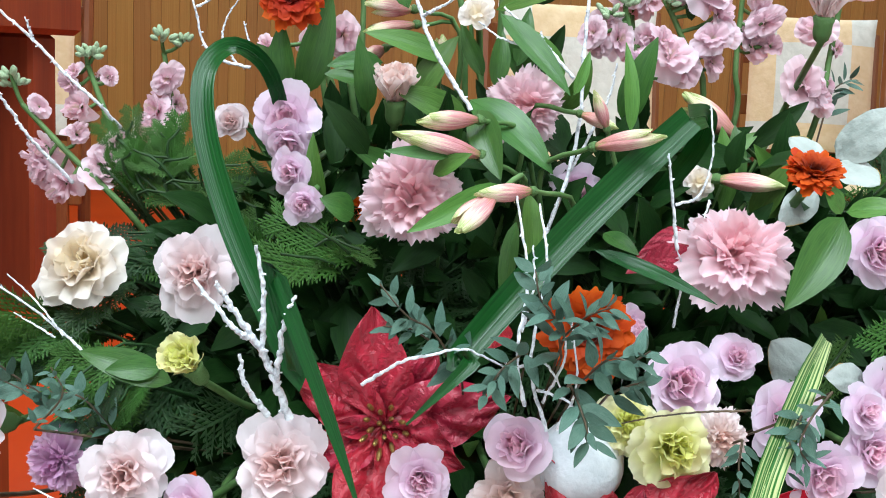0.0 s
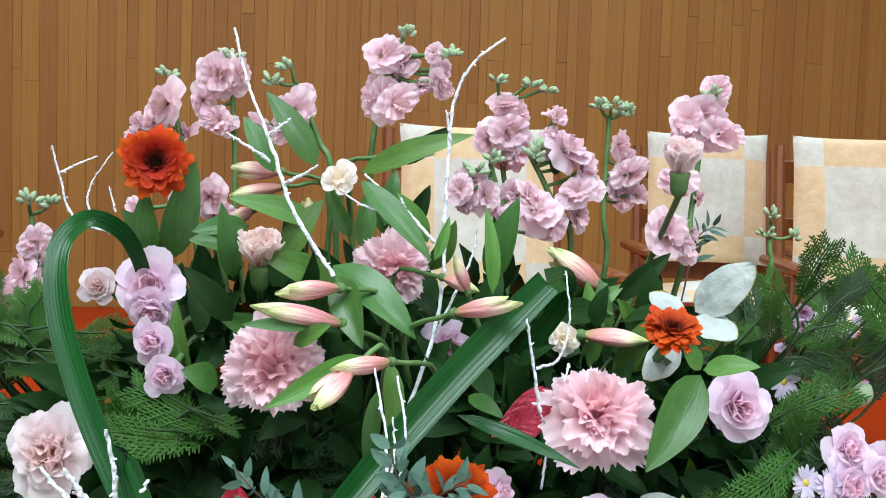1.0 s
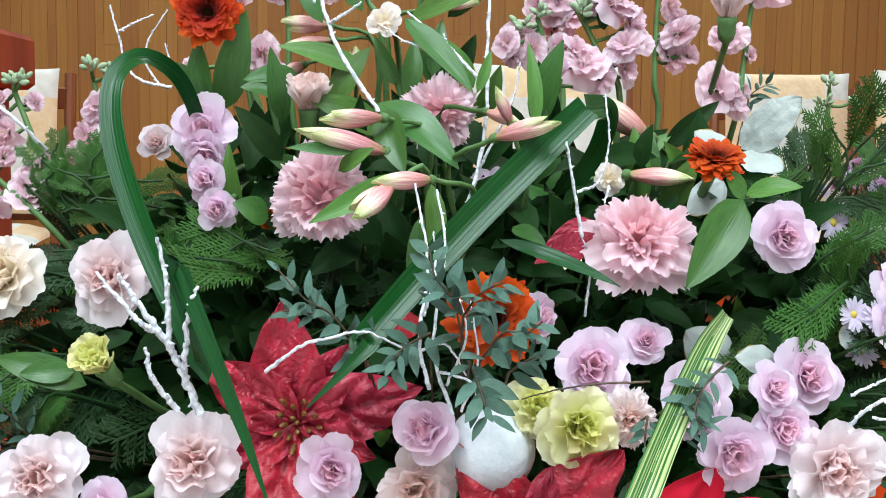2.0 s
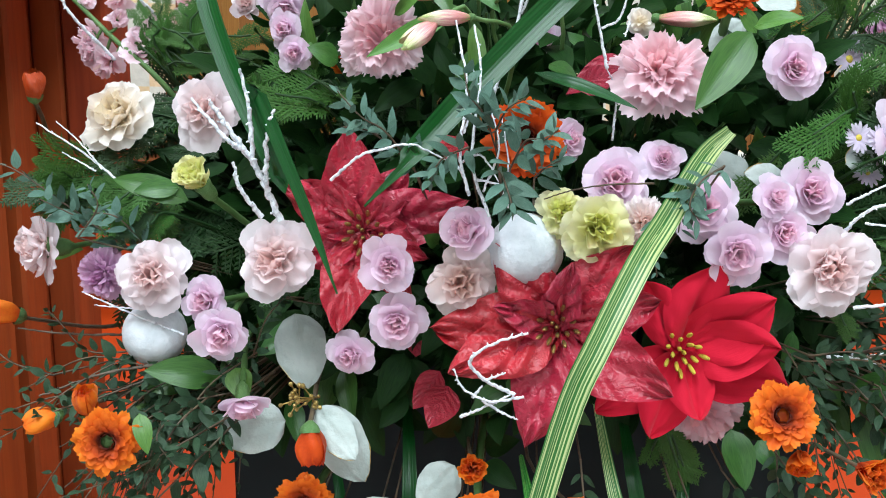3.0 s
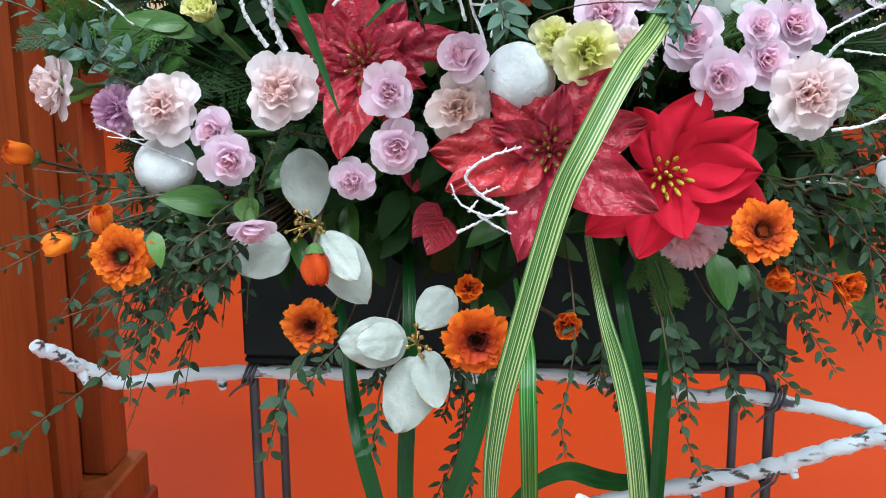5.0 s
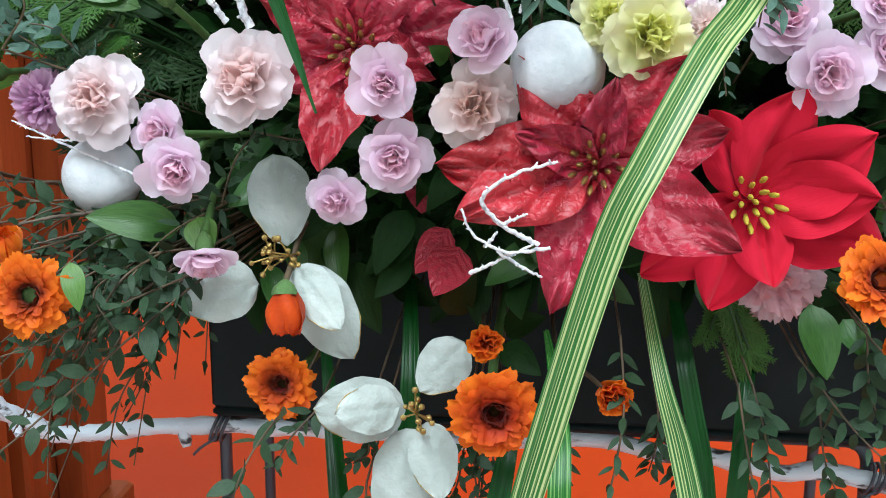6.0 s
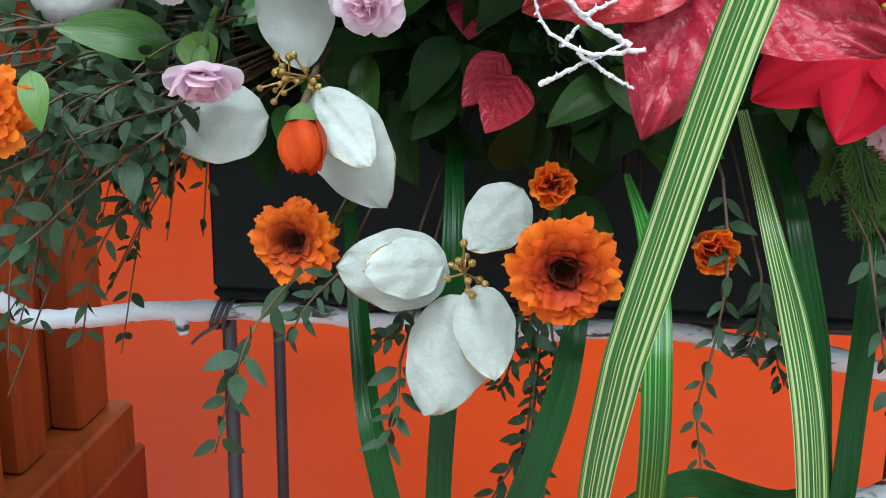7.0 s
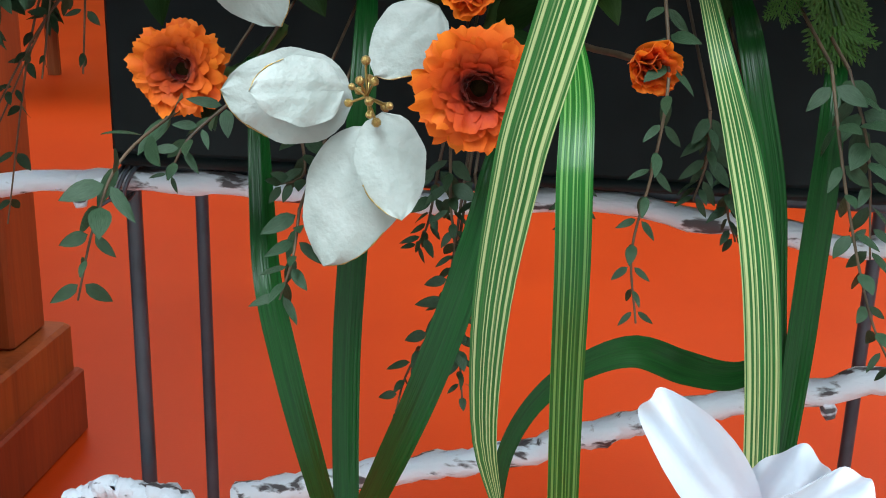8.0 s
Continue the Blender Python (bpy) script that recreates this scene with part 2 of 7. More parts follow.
_c = ramp(_nt, noise_tex(_nt, 2.2, 6, _co, 0.4), [(0.3, (0.41, 0.034, 0.0022)), (0.7, (0.48, 0.044, 0.0030))])
link(_nt, vary(_nt, _c, 0.0, 0.12, 300.0), _b.inputs["Base Color"])
_b.inputs["Roughness"].default_value = 0.42
_b.inputs["Specular IOR Level"].default_value = 0.18
bump(_nt, _b, noise_tex(_nt, 500.0, 2, _co), 0.15, 0.001)


# ---- mesh helpers ----
class Shape:
    """Collects patches into one mesh."""

    def __init__(self):
        self.v, self.f, self.uv, self.n = [], [], [], 0

    def grid(self, pts, wrap=False):
        nu, nv = pts.shape[:2]
        base = self.n
        self.v.append(pts.reshape(-1, 3))
        u, v = np.meshgrid(np.linspace(0, 1, nu), np.linspace(0, 1, nv), indexing="ij")
        self.uv.append(np.stack([u, v], -1).reshape(-1, 2))
        i, j = np.meshgrid(np.arange(nu - 1), np.arange(nv if wrap else nv - 1), indexing="ij")
        j2 = (j + 1) % nv
        q = np.stack([i * nv + j, i * nv + j2, (i + 1) * nv + j2, (i + 1) * nv + j], -1).reshape(-1, 4)
        self.f.append(q + base)
        self.n += nu * nv
        return self

    def mesh(self, name, mat, smooth=True):
        me = bpy.data.meshes.new(name)
        v, f, uv = np.concatenate(self.v), np.concatenate(self.f), np.concatenate(self.uv)
        me.from_pydata(v.tolist(), [], f.tolist())
        lay = me.uv_layers.new(name="UVMap")
        lay.data.foreach_set("uv", uv[f.reshape(-1)].reshape(-1))
        me.polygons.foreach_set("use_smooth", [smooth] * len(me.polygons))
        me.materials.append(mat)
        me.update()
        return me


def unit(v):
    v = np.asarray(v, float)
    return v / (np.linalg.norm(v) + 1e-12)


def spline(points, n):
    """A smooth line through the points."""
    p = np.asarray(points, float)
    if len(p) == 2:
        return p[0] + np.linspace(0, 1, n)[:, None] * (p[1] - p[0])
    q = np.vstack([2 * p[0] - p[1], p, 2 * p[-1] - p[-2]])
    out = []
    for s in np.linspace(0, len(p) - 1 - 1e-9, n):
        i, t = int(s), s - int(s)
        a, b, c, d = q[i:i + 4]
        out.append(0.5 * (2 * b + (c - a) * t + (2 * a - 5 * b + 4 * c - d) * t * t + (3 * b - a - 3 * c + d) * t ** 3))
    return np.array(out)


def frames_of(line):
    t = np.gradient(line, axis=0)
    t /= np.linalg.norm(t, axis=1)[:, None] + 1e-12
    ref = np.array([0.3, -0.8, 0.52])
    a = np.cross(t, ref)
    a /= np.linalg.norm(a, axis=1)[:, None] + 1e-12
    return t, a, np.cross(t, a)


def tube(shape, points, r0, r1, n=6, steps=10, rough=0.0, rng=None):
    line = spline(points, steps)
    _, a, b = frames_of(line)
    ang = np.linspace(0, 2 * np.pi, n, endpoint=False)
    r = np.linspace(r0, r1, steps)[:, None] * np.ones((1, n))
    if rough:
        r = r * (1 + rough * rng.uniform(-1, 1, r.shape)) * (1 + rough * rng.uniform(-1, 1, (steps, 1)))
    ring = line[:, None] + (a[:, None] * np.cos(ang)[None, :, None] + b[:, None] * np.sin(ang)[None, :, None]) * r[..., None]
    shape.grid(ring, True)
    for k in (0, -1):
        cap = np.stack([ring[k], np.repeat(line[k][None], n, 0)])
        shape.grid(cap if k else cap[::-1], True)
    return shape


def lathe(shape, profile, n=14, wobble=0.0, lobes=5):
    ang = np.linspace(0, 2 * np.pi, n, endpoint=False)
    p = np.asarray(profile, float)
    r = p[:, 0][:, None] * (1 + wobble * np.cos(lobes * ang)[None])
    shape.grid(np.stack([r * np.cos(ang), r * np.sin(ang), np.repeat(p[:, 1][:, None], n, 1)], -1), True)
    return shape


def box(shape, lo, hi, bevel=0.0):
    """A box with chamfered edges, from horizontal rings."""
    (x0, y0, z0), (x1, y1, z1) = lo, hi
    b = min(bevel, (x1 - x0) / 3, (y1 - y0) / 3, (z1 - z0) / 3)

    def ring(i, z):
        c = b * 0.999
        pts = [(x0 + i + c, y0 + i), (x1 - i - c, y0 + i), (x1 - i, y0 + i + c), (x1 - i, y1 - i - c), (x1 - i - c, y1 - i), (x0 + i + c, y1 - i), (x0 + i, y1 - i - c), (x0 + i, y0 + i + c)]
        return [(x, y, z) for x, y in pts]
    mid = ((x0 + x1) / 2, (y0 + y1) / 2)
    rows = [[(*mid, z0)] * 8, ring(b, z0), ring(0, z0 + b), ring(0, z1 - b), ring(b, z1), [(*mid, z1)] * 8]
    shape.grid(np.array(rows, float), True)
    return shape


def aim(pos, d, spin=0.0, size=1.0):
    """A pose whose z axis points along d."""
    q = Vector(d).normalized().to_track_quat("Z", "Y").to_matrix().to_4x4()
    return Matrix.Translation(pos) @ q @ Matrix.Rotation(spin, 4, "Z") @ Matrix.Scale(size, 4)


def thing(name, label, category, at=(0, 0, 0), group="", kind=""):
    ob = new(name)
    ob.empty_display_size = 0.02
    ob.location = at
    return tagged(ob, label, category, group, kind)


def part(name, data, parent, m=None, label=""):
    """Links a mesh as one part under a thing or a part; m is its pose in the world."""
    ob = new(name, data)
    ob.parent = parent
    base = Matrix.Translation(parent.location) if parent.parent is None else parent.parent.matrix_basis @ parent.matrix_basis
    if parent.data is not None and parent.parent is None:
        base = parent.matrix_basis
    ob.matrix_basis = base.inverted() @ (m if m is not None else Matrix.Identity(4))
    if label:
        ob["label"] = label
    return ob


def solid(name, shape, mat, parent, label="", smooth=True):
    return part(name, shape.mesh(name, mat, smooth), parent, None, label)


def structure(name, shape, mat, label, category):
    return tagged(new(name, shape.mesh(name, mat, False)), label, category, "", "structure")


# ---- the room ----
structure("floor", box(Shape(), (-5, 0.2, -0.1), (5, 7.0, 0.0)), CARPET, "plain orange floor covering with a slight sheen", "floor")
# unseen floor piece, added so light bounced onto the flowers is neutral
structure("floor_front", box(Shape(), (-5, -3.5, -0.1), (5, 0.197, -0.002)), PALEFLOOR, "plain pale grey floor added out of view to bounce neutral light", "floor")
wall = structure("wall_north", box(Shape(), (-5, 7.03, -0.1), (5, 7.2, 3.8)), PLANK, "wall clad with narrow upright honey-coloured wooden boards", "wall")
structure("wall_south", box(Shape(), (-5, -3.7, -0.1), (5, -3.5, 3.8)), PLASTER, "plain white plastered wall", "wall")
structure("wall_west", box(Shape(), (-5.2, -3.7, -0.1), (-5.0, 7.2, 3.8)), PLASTER, "plain white plastered wall", "wall")
structure("wall_east", box(Shape(), (5.0, -3.7, -0.1), (5.2, 7.2, 3.8)), PLASTER, "plain white plastered wall", "wall")
structure("ceiling", box(Shape(), (-5.2, -3.7, 3.8), (5.2, 7.2, 3.9)), PLASTER, "plain white ceiling", "ceiling")


# ---- flowers: shared meshes ----
def petal(length, width, open0, curl, ruffle=0.0, freq=3.0, phase=0.0, tooth=0.0, cup=0.0, neck=0.25, nu=6, nv=9, tip=0.25, rng=None, point=False):
    """One petal from the origin, leaning out along +x from the z axis by open0 degrees."""
    u = np.linspace(0, 1, nu)[:, None]
    v = np.linspace(-1, 1, nv)[None]
    if point:
        half = width * (np.sin(np.pi * np.clip(u, 0, 1) ** 0.8) ** 0.8 * (1 - 0.15 * u) + 0.03) * np.ones_like(v)
    else:
        half = width * (neck + (1 - neck) * np.sin(np.pi / 2 * u ** 0.85)) * np.ones_like(v)
    ue = u * (1 - (0 if point else tip) * (1 - np.sqrt(1 - 0.97 * v ** 2)))
    if tooth:
        zig = rng.uniform(-1, 1, (1, nv))
        ue = ue + tooth * u ** 4 * zig
    a = np.radians(open0 + curl * ue)
    a0 = np.radians(open0)
    k = np.radians(curl) if abs(curl) > 1 else np.radians(1)
    x = length * (np.cos(a0) - np.cos(a0 + k * ue)) / k
    z = length * (np.sin(a0 + k * ue) - np.sin(a0)) / k
    off = ruffle * u ** 1.6 * np.sin(freq * np.pi * v + phase) + cup * v ** 2 * u
    x = x - off * np.cos(a)
    z = z + off * np.sin(a)
    y = half * v
    if not point:
        y = y * (1 - 0.12 * u * v ** 2)
    return np.stack([x, y + 0 * x, z], -1)


def turned(p, phi, lift=0.0):
    c, s = np.cos(phi), np.sin(phi)
    return np.stack([p[..., 0] * c - p[..., 1] * s, p[..., 0] * s + p[..., 1] * c, p[..., 2] + lift], -1)


def bloom_meshes(seed, layers, base=-0.42):
    """The inner bloom of a ruffled flower of radius one."""
    rng = np.random.default_rng(seed)
    sh = Shape()
    for n, open0, curl, length, width, ruffle, tooth in layers:
        ph = rng.uniform(0, 6)
        for k in range(n):
            p = petal(length * rng.uniform(0.88, 1.08), width * rng.uniform(0.85, 1.15), open0 + rng.uniform(-16, 16), curl + rng.uniform(-16, 16), ruffle * rng.uniform(0.6, 1.4), rng.uniform(1.8, 3.6), rng.uniform(0, 6), tooth, 0.0, 0.3, 7, 11, 0.22, rng)
            sh.grid(turned(p, ph + 2 * np.pi * (k + rng.uniform(-0.2, 0.2)) / n, base))
    return sh


FULL = [(10, 88, 12, 1.0, 0.36, 0.03, 0.07), (9, 72, 16, 0.98, 0.36, 0.05, 0.07), (9, 56, 22, 0.95, 0.34, 0.065, 0.07), (8, 40, 26, 0.92, 0.32, 0.075, 0.06), (7, 24, 24, 0.88, 0.29, 0.08, 0.06), (5, 8, 12, 0.84, 0.24, 0.08, 0.05)]
FRILL = [(6, 80, 14, 1.0, 0.50, 0.04, 0.03), (6, 64, 10, 0.90, 0.46, 0.06, 0.03), (6, 50, -16, 0.80, 0.38, 0.075, 0.03), (7, 36, -24, 0.73, 0.30, 0.085, 0.03), (6, 18, -8, 0.70, 0.23, 0.09, 0.03)]
CROWN = [(5, 72, 16, 0.98, 0.58, 0.025, 0.01), (5, 66, -26, 0.86, 0.54, 0.03, 0.01), (6, 52, -38, 0.78, 0.42, 0.05, 0.01), (6, 36, -36, 0.73, 0.33, 0.075, 0.01), (5, 18, -14, 0.70, 0.24, 0.10, 0.01)]
CUP = [(6, 24, 16, 1.0, 0.50, 0.05, 0.03), (6, 15, 18, 0.98, 0.42, 0.06, 0.03), (6, 8, 18, 0.95, 0.34, 0.07, 0.03), (4, 3, 12, 0.92, 0.24, 0.06, 0.03)]
FLORET = [(5, 66, 40, 1.02, 0.64, 0.05, 0.0), (4, 40, 36, 0.88, 0.52, 0.07, 0.0), (2, 14, 26, 0.74, 0.40, 0.08, 0.0)]


BLOOMS = {}
# layers, ruffles across a petal, roundness of its tip, looseness at the rim and its growth inwards
KINDS = {"full": (FULL, (1.6, 3.2), 0.34, 0.12, 0.06), "frill": (FRILL, (1.0, 2.4), 0.44, 0.10, 0.055), "crown": (CROWN, (0.7, 1.8), 0.52, 0.07, 0.045), "cup": (CUP, (1.6, 3.2), 0.22, 0.12, 0.06), "floret": (FLORET, (1.0, 2.4), 0.35, 0.15, 0.075)}


def bloom_mesh(kind, seed, mat):
    key = (kind, seed, mat.name)
    if key not in BLOOMS:
        BLOOMS[key] = bloom_meshes(seed + 11 * len(kind), KINDS[kind][0]).mesh("bloom", mat)
    return BLOOMS[key]


def petal_pool(kind, layer, k, mat):
    """Petals of one layer, a few variants shared by all flowers of a colour."""
    key = ("petal", kind, layer, k, mat.name)
    if key not in BLOOMS:
        layers, waves, tip, _, _ = KINDS[kind]
        n, open0, curl, length, width, ruffle, tooth = layers[layer]
        rng = np.random.default_rng(100 * layer + k + len(kind))
        p = petal(length, width, open0, curl, ruffle * rng.uniform(0.7, 1.4), rng.uniform(*waves), rng.uniform(0, 6), tooth, 0.02, 0.3, 9, 19, tip, rng)
        BLOOMS[key] = Shape().grid(turned(p, 0, -0.42)).mesh("petal", mat)
    return BLOOMS[key]


def bloom(ob, m, kind, mat, rng):
    layers, _, _, slack, growth = KINDS[kind]
    for layer, row in enumerate(layers):
        ph = rng.uniform(0, 6)
        for k in range(row[0]):
            turn = ph + 2 * math.pi * (k + rng.uniform(-0.36, 0.36)) / row[0]
            loose = slack + growth * layer
            shift = Matrix.Translation((rng.uniform(-0.02, 0.02) * layer, rng.uniform(-0.02, 0.02) * layer, rng.uniform(-0.04, 0.04)))
            part("petal", petal_pool(kind, layer, int(rng.integers(0, 4)), mat), ob, m @ shift @ Matrix.Rotation(turn, 4, "Z") @ Matrix.Rotation(rng.uniform(-loose, loose), 4, "Y") @ Matrix.Rotation(rng.uniform(-1.3, 1.3) * loose, 4, "X") @ Matrix.Scale(rng.uniform(0.84, 1.08), 4))


def outer_petal_mesh(seed, mat, width=0.52, toothed=0.04):
    key = ("outer", seed, mat.name, width)
    if key not in BLOOMS:
        rng = np.random.default_rng(seed + 50)
        sh = Shape().grid(turned(petal(1.05, width * rng.uniform(0.85, 1.05), 66, 30, 0.03, rng.uniform(0.9, 1.8), rng.uniform(0, 6), toothed * 0.5, rng.uniform(0.0, 0.12), 0.22, 9, 17, 0.30, rng), 0, -0.42))
        BLOOMS[key] = sh.mesh("outer_petal", mat)
    return BLOOMS[key]


_calyx = lathe(Shape(), [(0.0, -1.15), (0.07, -1.15), (0.10, -1.08), (0.20, -0.98), (0.25, -0.80), (0.25, -0.58), (0.30, -0.40), (0.22, -0.34)], 12)
CALYX = _calyx.mesh("calyx", STEM)
FOAM_AT = np.array((0.085, 0.72, 0.60))
X0, X1, ZT = (-0.1294, 0.6650, 0.4035)[0], (0.2900, 0.6650, 0.3977)[0], (0.0352, 0.6650, 0.4335)[2]


def stem_to_foam(owner, start, d, r=0.0022, mat=None, bend=0.06):
    """A stem from the flower's back into the foam in the box."""
    s = np.asarray(start, float)
    end = FOAM_AT + np.array([(s[0] - 0.085) * 0.42, 0.0, -0.01])
    back = unit((d[0], min(d[1], -0.8), d[2] if d[2] > 0 else 0.3 * d[2]))
    mid = s - back * bend + np.array([0, 0.03, 0])
    line = [s, mid, (mid + end) / 2 + np.array([0, 0.015, 0.01]), end]
    return solid("stem", tube(Shape(), line, r, r * 1.1, 6, 14), mat or STEM, owner)


COUNT = [0]


def carnation(pos, size, mat, label, d=(0, -1, 0.25), kind="full", petals=0, category="carnation", name="carnation", calyx=True, stem=True):
    """A ruffled flower: bloom, single outer petals, calyx and stem."""
    COUNT[0] += 1
    k = COUNT[0]
    rng = np.random.default_rng(k)
    pos = np.asarray(pos, float)
    dn = unit(d)
    if kind == "cup":
        size = size * 1.55
    root = pos - dn * size * (1.1 if calyx else 0.4)
    ob = thing(name, label, category, tuple(root))
    m = aim(pos, dn, rng.uniform(0, 6), size)
    bloom(ob, m, kind, mat, rng)
    for i in range(petals):
        pm = m @ Matrix.Rotation(2 * math.pi * (i + rng.uniform(-0.15, 0.15)) / petals, 4, "Z") @ Matrix.Rotation(rng.uniform(-0.25, 0.25), 4, "Y") @ Matrix.Rotation(rng.uniform(-0.3, 0.3), 4, "X") @ Matrix.Scale(rng.uniform(0.84, 1.12), 4)
        part("outer_petal", outer_petal_mesh((k + i) % 5, mat), ob, pm)
    if calyx:
        part("calyx", CALYX, ob, m)
    if stem and name == "orange_flower":
        stem_to_foam(ob, root, dn, 0.0013, BROWNSTEM)
    elif stem:
        stem_to_foam(ob, root, dn)
    return ob


def ray_ring(sh, rng, n, length, width, open0, curl, lift, ragged=0.0, out=0.15):
    ph = rng.uniform(0, 6)
    for k in range(n):
        p = petal(length * rng.uniform(0.8, 1.1), width * rng.uniform(0.8, 1.2), open0 + rng.uniform(-14, 14), curl + rng.uniform(-25, 25), 0.02, 1.0, rng.uniform(0, 6), ragged, 0.03, 0.55, 6, 7, 0.38, rng)
        p[..., 0] += out
        sh.grid(turned(p, ph + 2 * np.pi * (k + rng.uniform(-0.25, 0.25)) / n, lift))


RAYS = {}


def marigold(pos, size, label, d=(0, -1, 0.2), mat=None, stem=True, heart=None, heart_label=""):
    """A double orange daisy flower with a dark hollow centre."""
    mat = mat or ORANGE
    COUNT[0] += 1
    k = COUNT[0]
    rng = np.random.default_rng(k)
    key = (mat.name, k % 3)
    if key not in RAYS:
        r2 = np.random.default_rng(k)
        sh = Shape()
        ray_ring(sh, r2, 26, 0.66, 0.20, 60, 40, -0.12, 0.06, 0.24)
        ray_ring(sh, r2, 26, 0.60, 0.19, 40, 56, -0.06, 0.06, 0.25)
        ray_ring(sh, r2, 26, 0.50, 0.17, 22, 66, -0.02, 0.06, 0.25)
        ray_ring(sh, r2, 24, 0.40, 0.14, 4, 70, -0.04, 0.06, 0.24)
        ray_ring(sh, r2, 18, 0.28, 0.10, -14, 50, -0.08, 0.05, 0.21)
        one = [Shape().grid(turned(petal(0.98, 0.22, 62, 36, 0.04, 1.2, j, 0.05, 0.05, 0.5, 8, 11, 0.38, r2), 0, -0.24)).mesh("ray_petal", mat) for j in range(3)]
        disc = lathe(Shape(), [(0.0, -0.13), (0.05, -0.12), (0.10, -0.13), (0.15, -0.17), (0.18, -0.22), (0.0, -0.27)], 14, 0.03, 7)
        RAYS[key] = (sh.mesh("inner_petals", mat), one, disc.mesh("centre", DARKC))
    inner, one, disc = RAYS[key]
    size = size * 1.08
    pos = np.asarray(pos, float)
    dn = unit(d)
    root = pos - dn * size * 0.5
    ob = thing("orange_daisy_flower", label, "flower", tuple(root), "orange daisy flowers")
    m = aim(pos, dn, rng.uniform(0, 6), size)
    part("inner_petals", inner, ob, m)
    if heart:
        part("centre", lathe(Shape(), [(0.0, -0.02), (0.10, -0.02), (0.19, -0.06), (0.24, -0.14), (0.0, -0.27)], 14, 0.04, 7).mesh("centre", heart), ob, m, heart_label)
    else:
        part("centre", disc, ob, m, "dark hollow centre")
    for i in range(26):
        pm = m @ Matrix.Rotation(2 * math.pi * (i + rng.uniform(-0.4, 0.4)) / 26, 4, "Z") @ Matrix.Rotation(rng.uniform(-0.4, 0.3), 4, "Y") @ Matrix.Rotation(rng.uniform(-0.35, 0.35), 4, "X") @ Matrix.Scale(rng.uniform(0.82, 1.08), 4)
        part("ray_petal", one[i % 3], ob, pm)
    cal = lathe(Shape(), [(0.0, -0.55), (0.07, -0.52), (0.14, -0.42), (0.30, -0.30), (0.34, -0.22)], 10)
    part("calyx", cal.mesh("calyx", STEM), ob, m)
    if stem:
        stem_to_foam(ob, root, dn, 0.003)
    return ob


BUDS = {}


def orange_bud(pos, size, label, d=(0, -0.4, 1), mat=None, long=1.5, name="orange_flower_bud", stem=True):
    """A closed bud of overlapping petals on a small green calyx."""
    mat = mat or DARKOR
    COUNT[0] += 1
    k = COUNT[0]
    rng = np.random.default_rng(k)
    key = (mat.name, k % 3, long)
    if key not in BUDS:
        out = []
        for j in range(3):
            u = np.linspace(0, 1, 9)[:, None]
            a = np.linspace(-1.15, 1.15, 9)[None]
            prof = np.sin(np.pi * np.clip(u * 0.76 + 0.05, 0, 1)) ** 0.7
            rr = (1.0 - 0.06 * j) * prof * (1 + 0.20 * np.sin(3.5 * a + 2 * j + 4 * u) * (0.3 + u)) + 0.04 * u * np.cos(2 * a)
            zz = (u * 2 * long - long) * (1 - 0.10 * np.abs(a) * u + 0.07 * u ** 3 * np.sin(9 * a + 2.2 * j))
            out.append(Shape().grid(np.stack([rr * np.cos(a), rr * np.sin(a), zz], -1)).mesh("bud_petal", mat))
        BUDS[key] = out
    pos = np.asarray(pos, float)
    dn = unit(d)
    root = pos - dn * size * long * 1.15
    ob = thing(name, label, "flower bud", tuple(root))
    m = aim(pos, dn, rng.uniform(0, 6), size)
    for i in range(9):
        part("bud_petal", BUDS[key][i % 3], ob, m @ Matrix.Rotation(i * 2.4, 4, "Z") @ Matrix.Diagonal((1 - 0.085 * i, 1 - 0.085 * i, 1 - 0.02 * i, 1)))
    cal = lathe(Shape(), [(0.0, -1.25 * long), (0.16, -1.22 * long), (0.5, -1.0 * long), (0.62, -0.80 * long), (0.66, -0.62 * long)], 10, 0.08, 5)
    part("calyx", cal.mesh("calyx", STEM), ob, m)
    if stem:
        stem_to_foam(ob, root, dn, 0.0016, BROWNSTEM)
    return ob


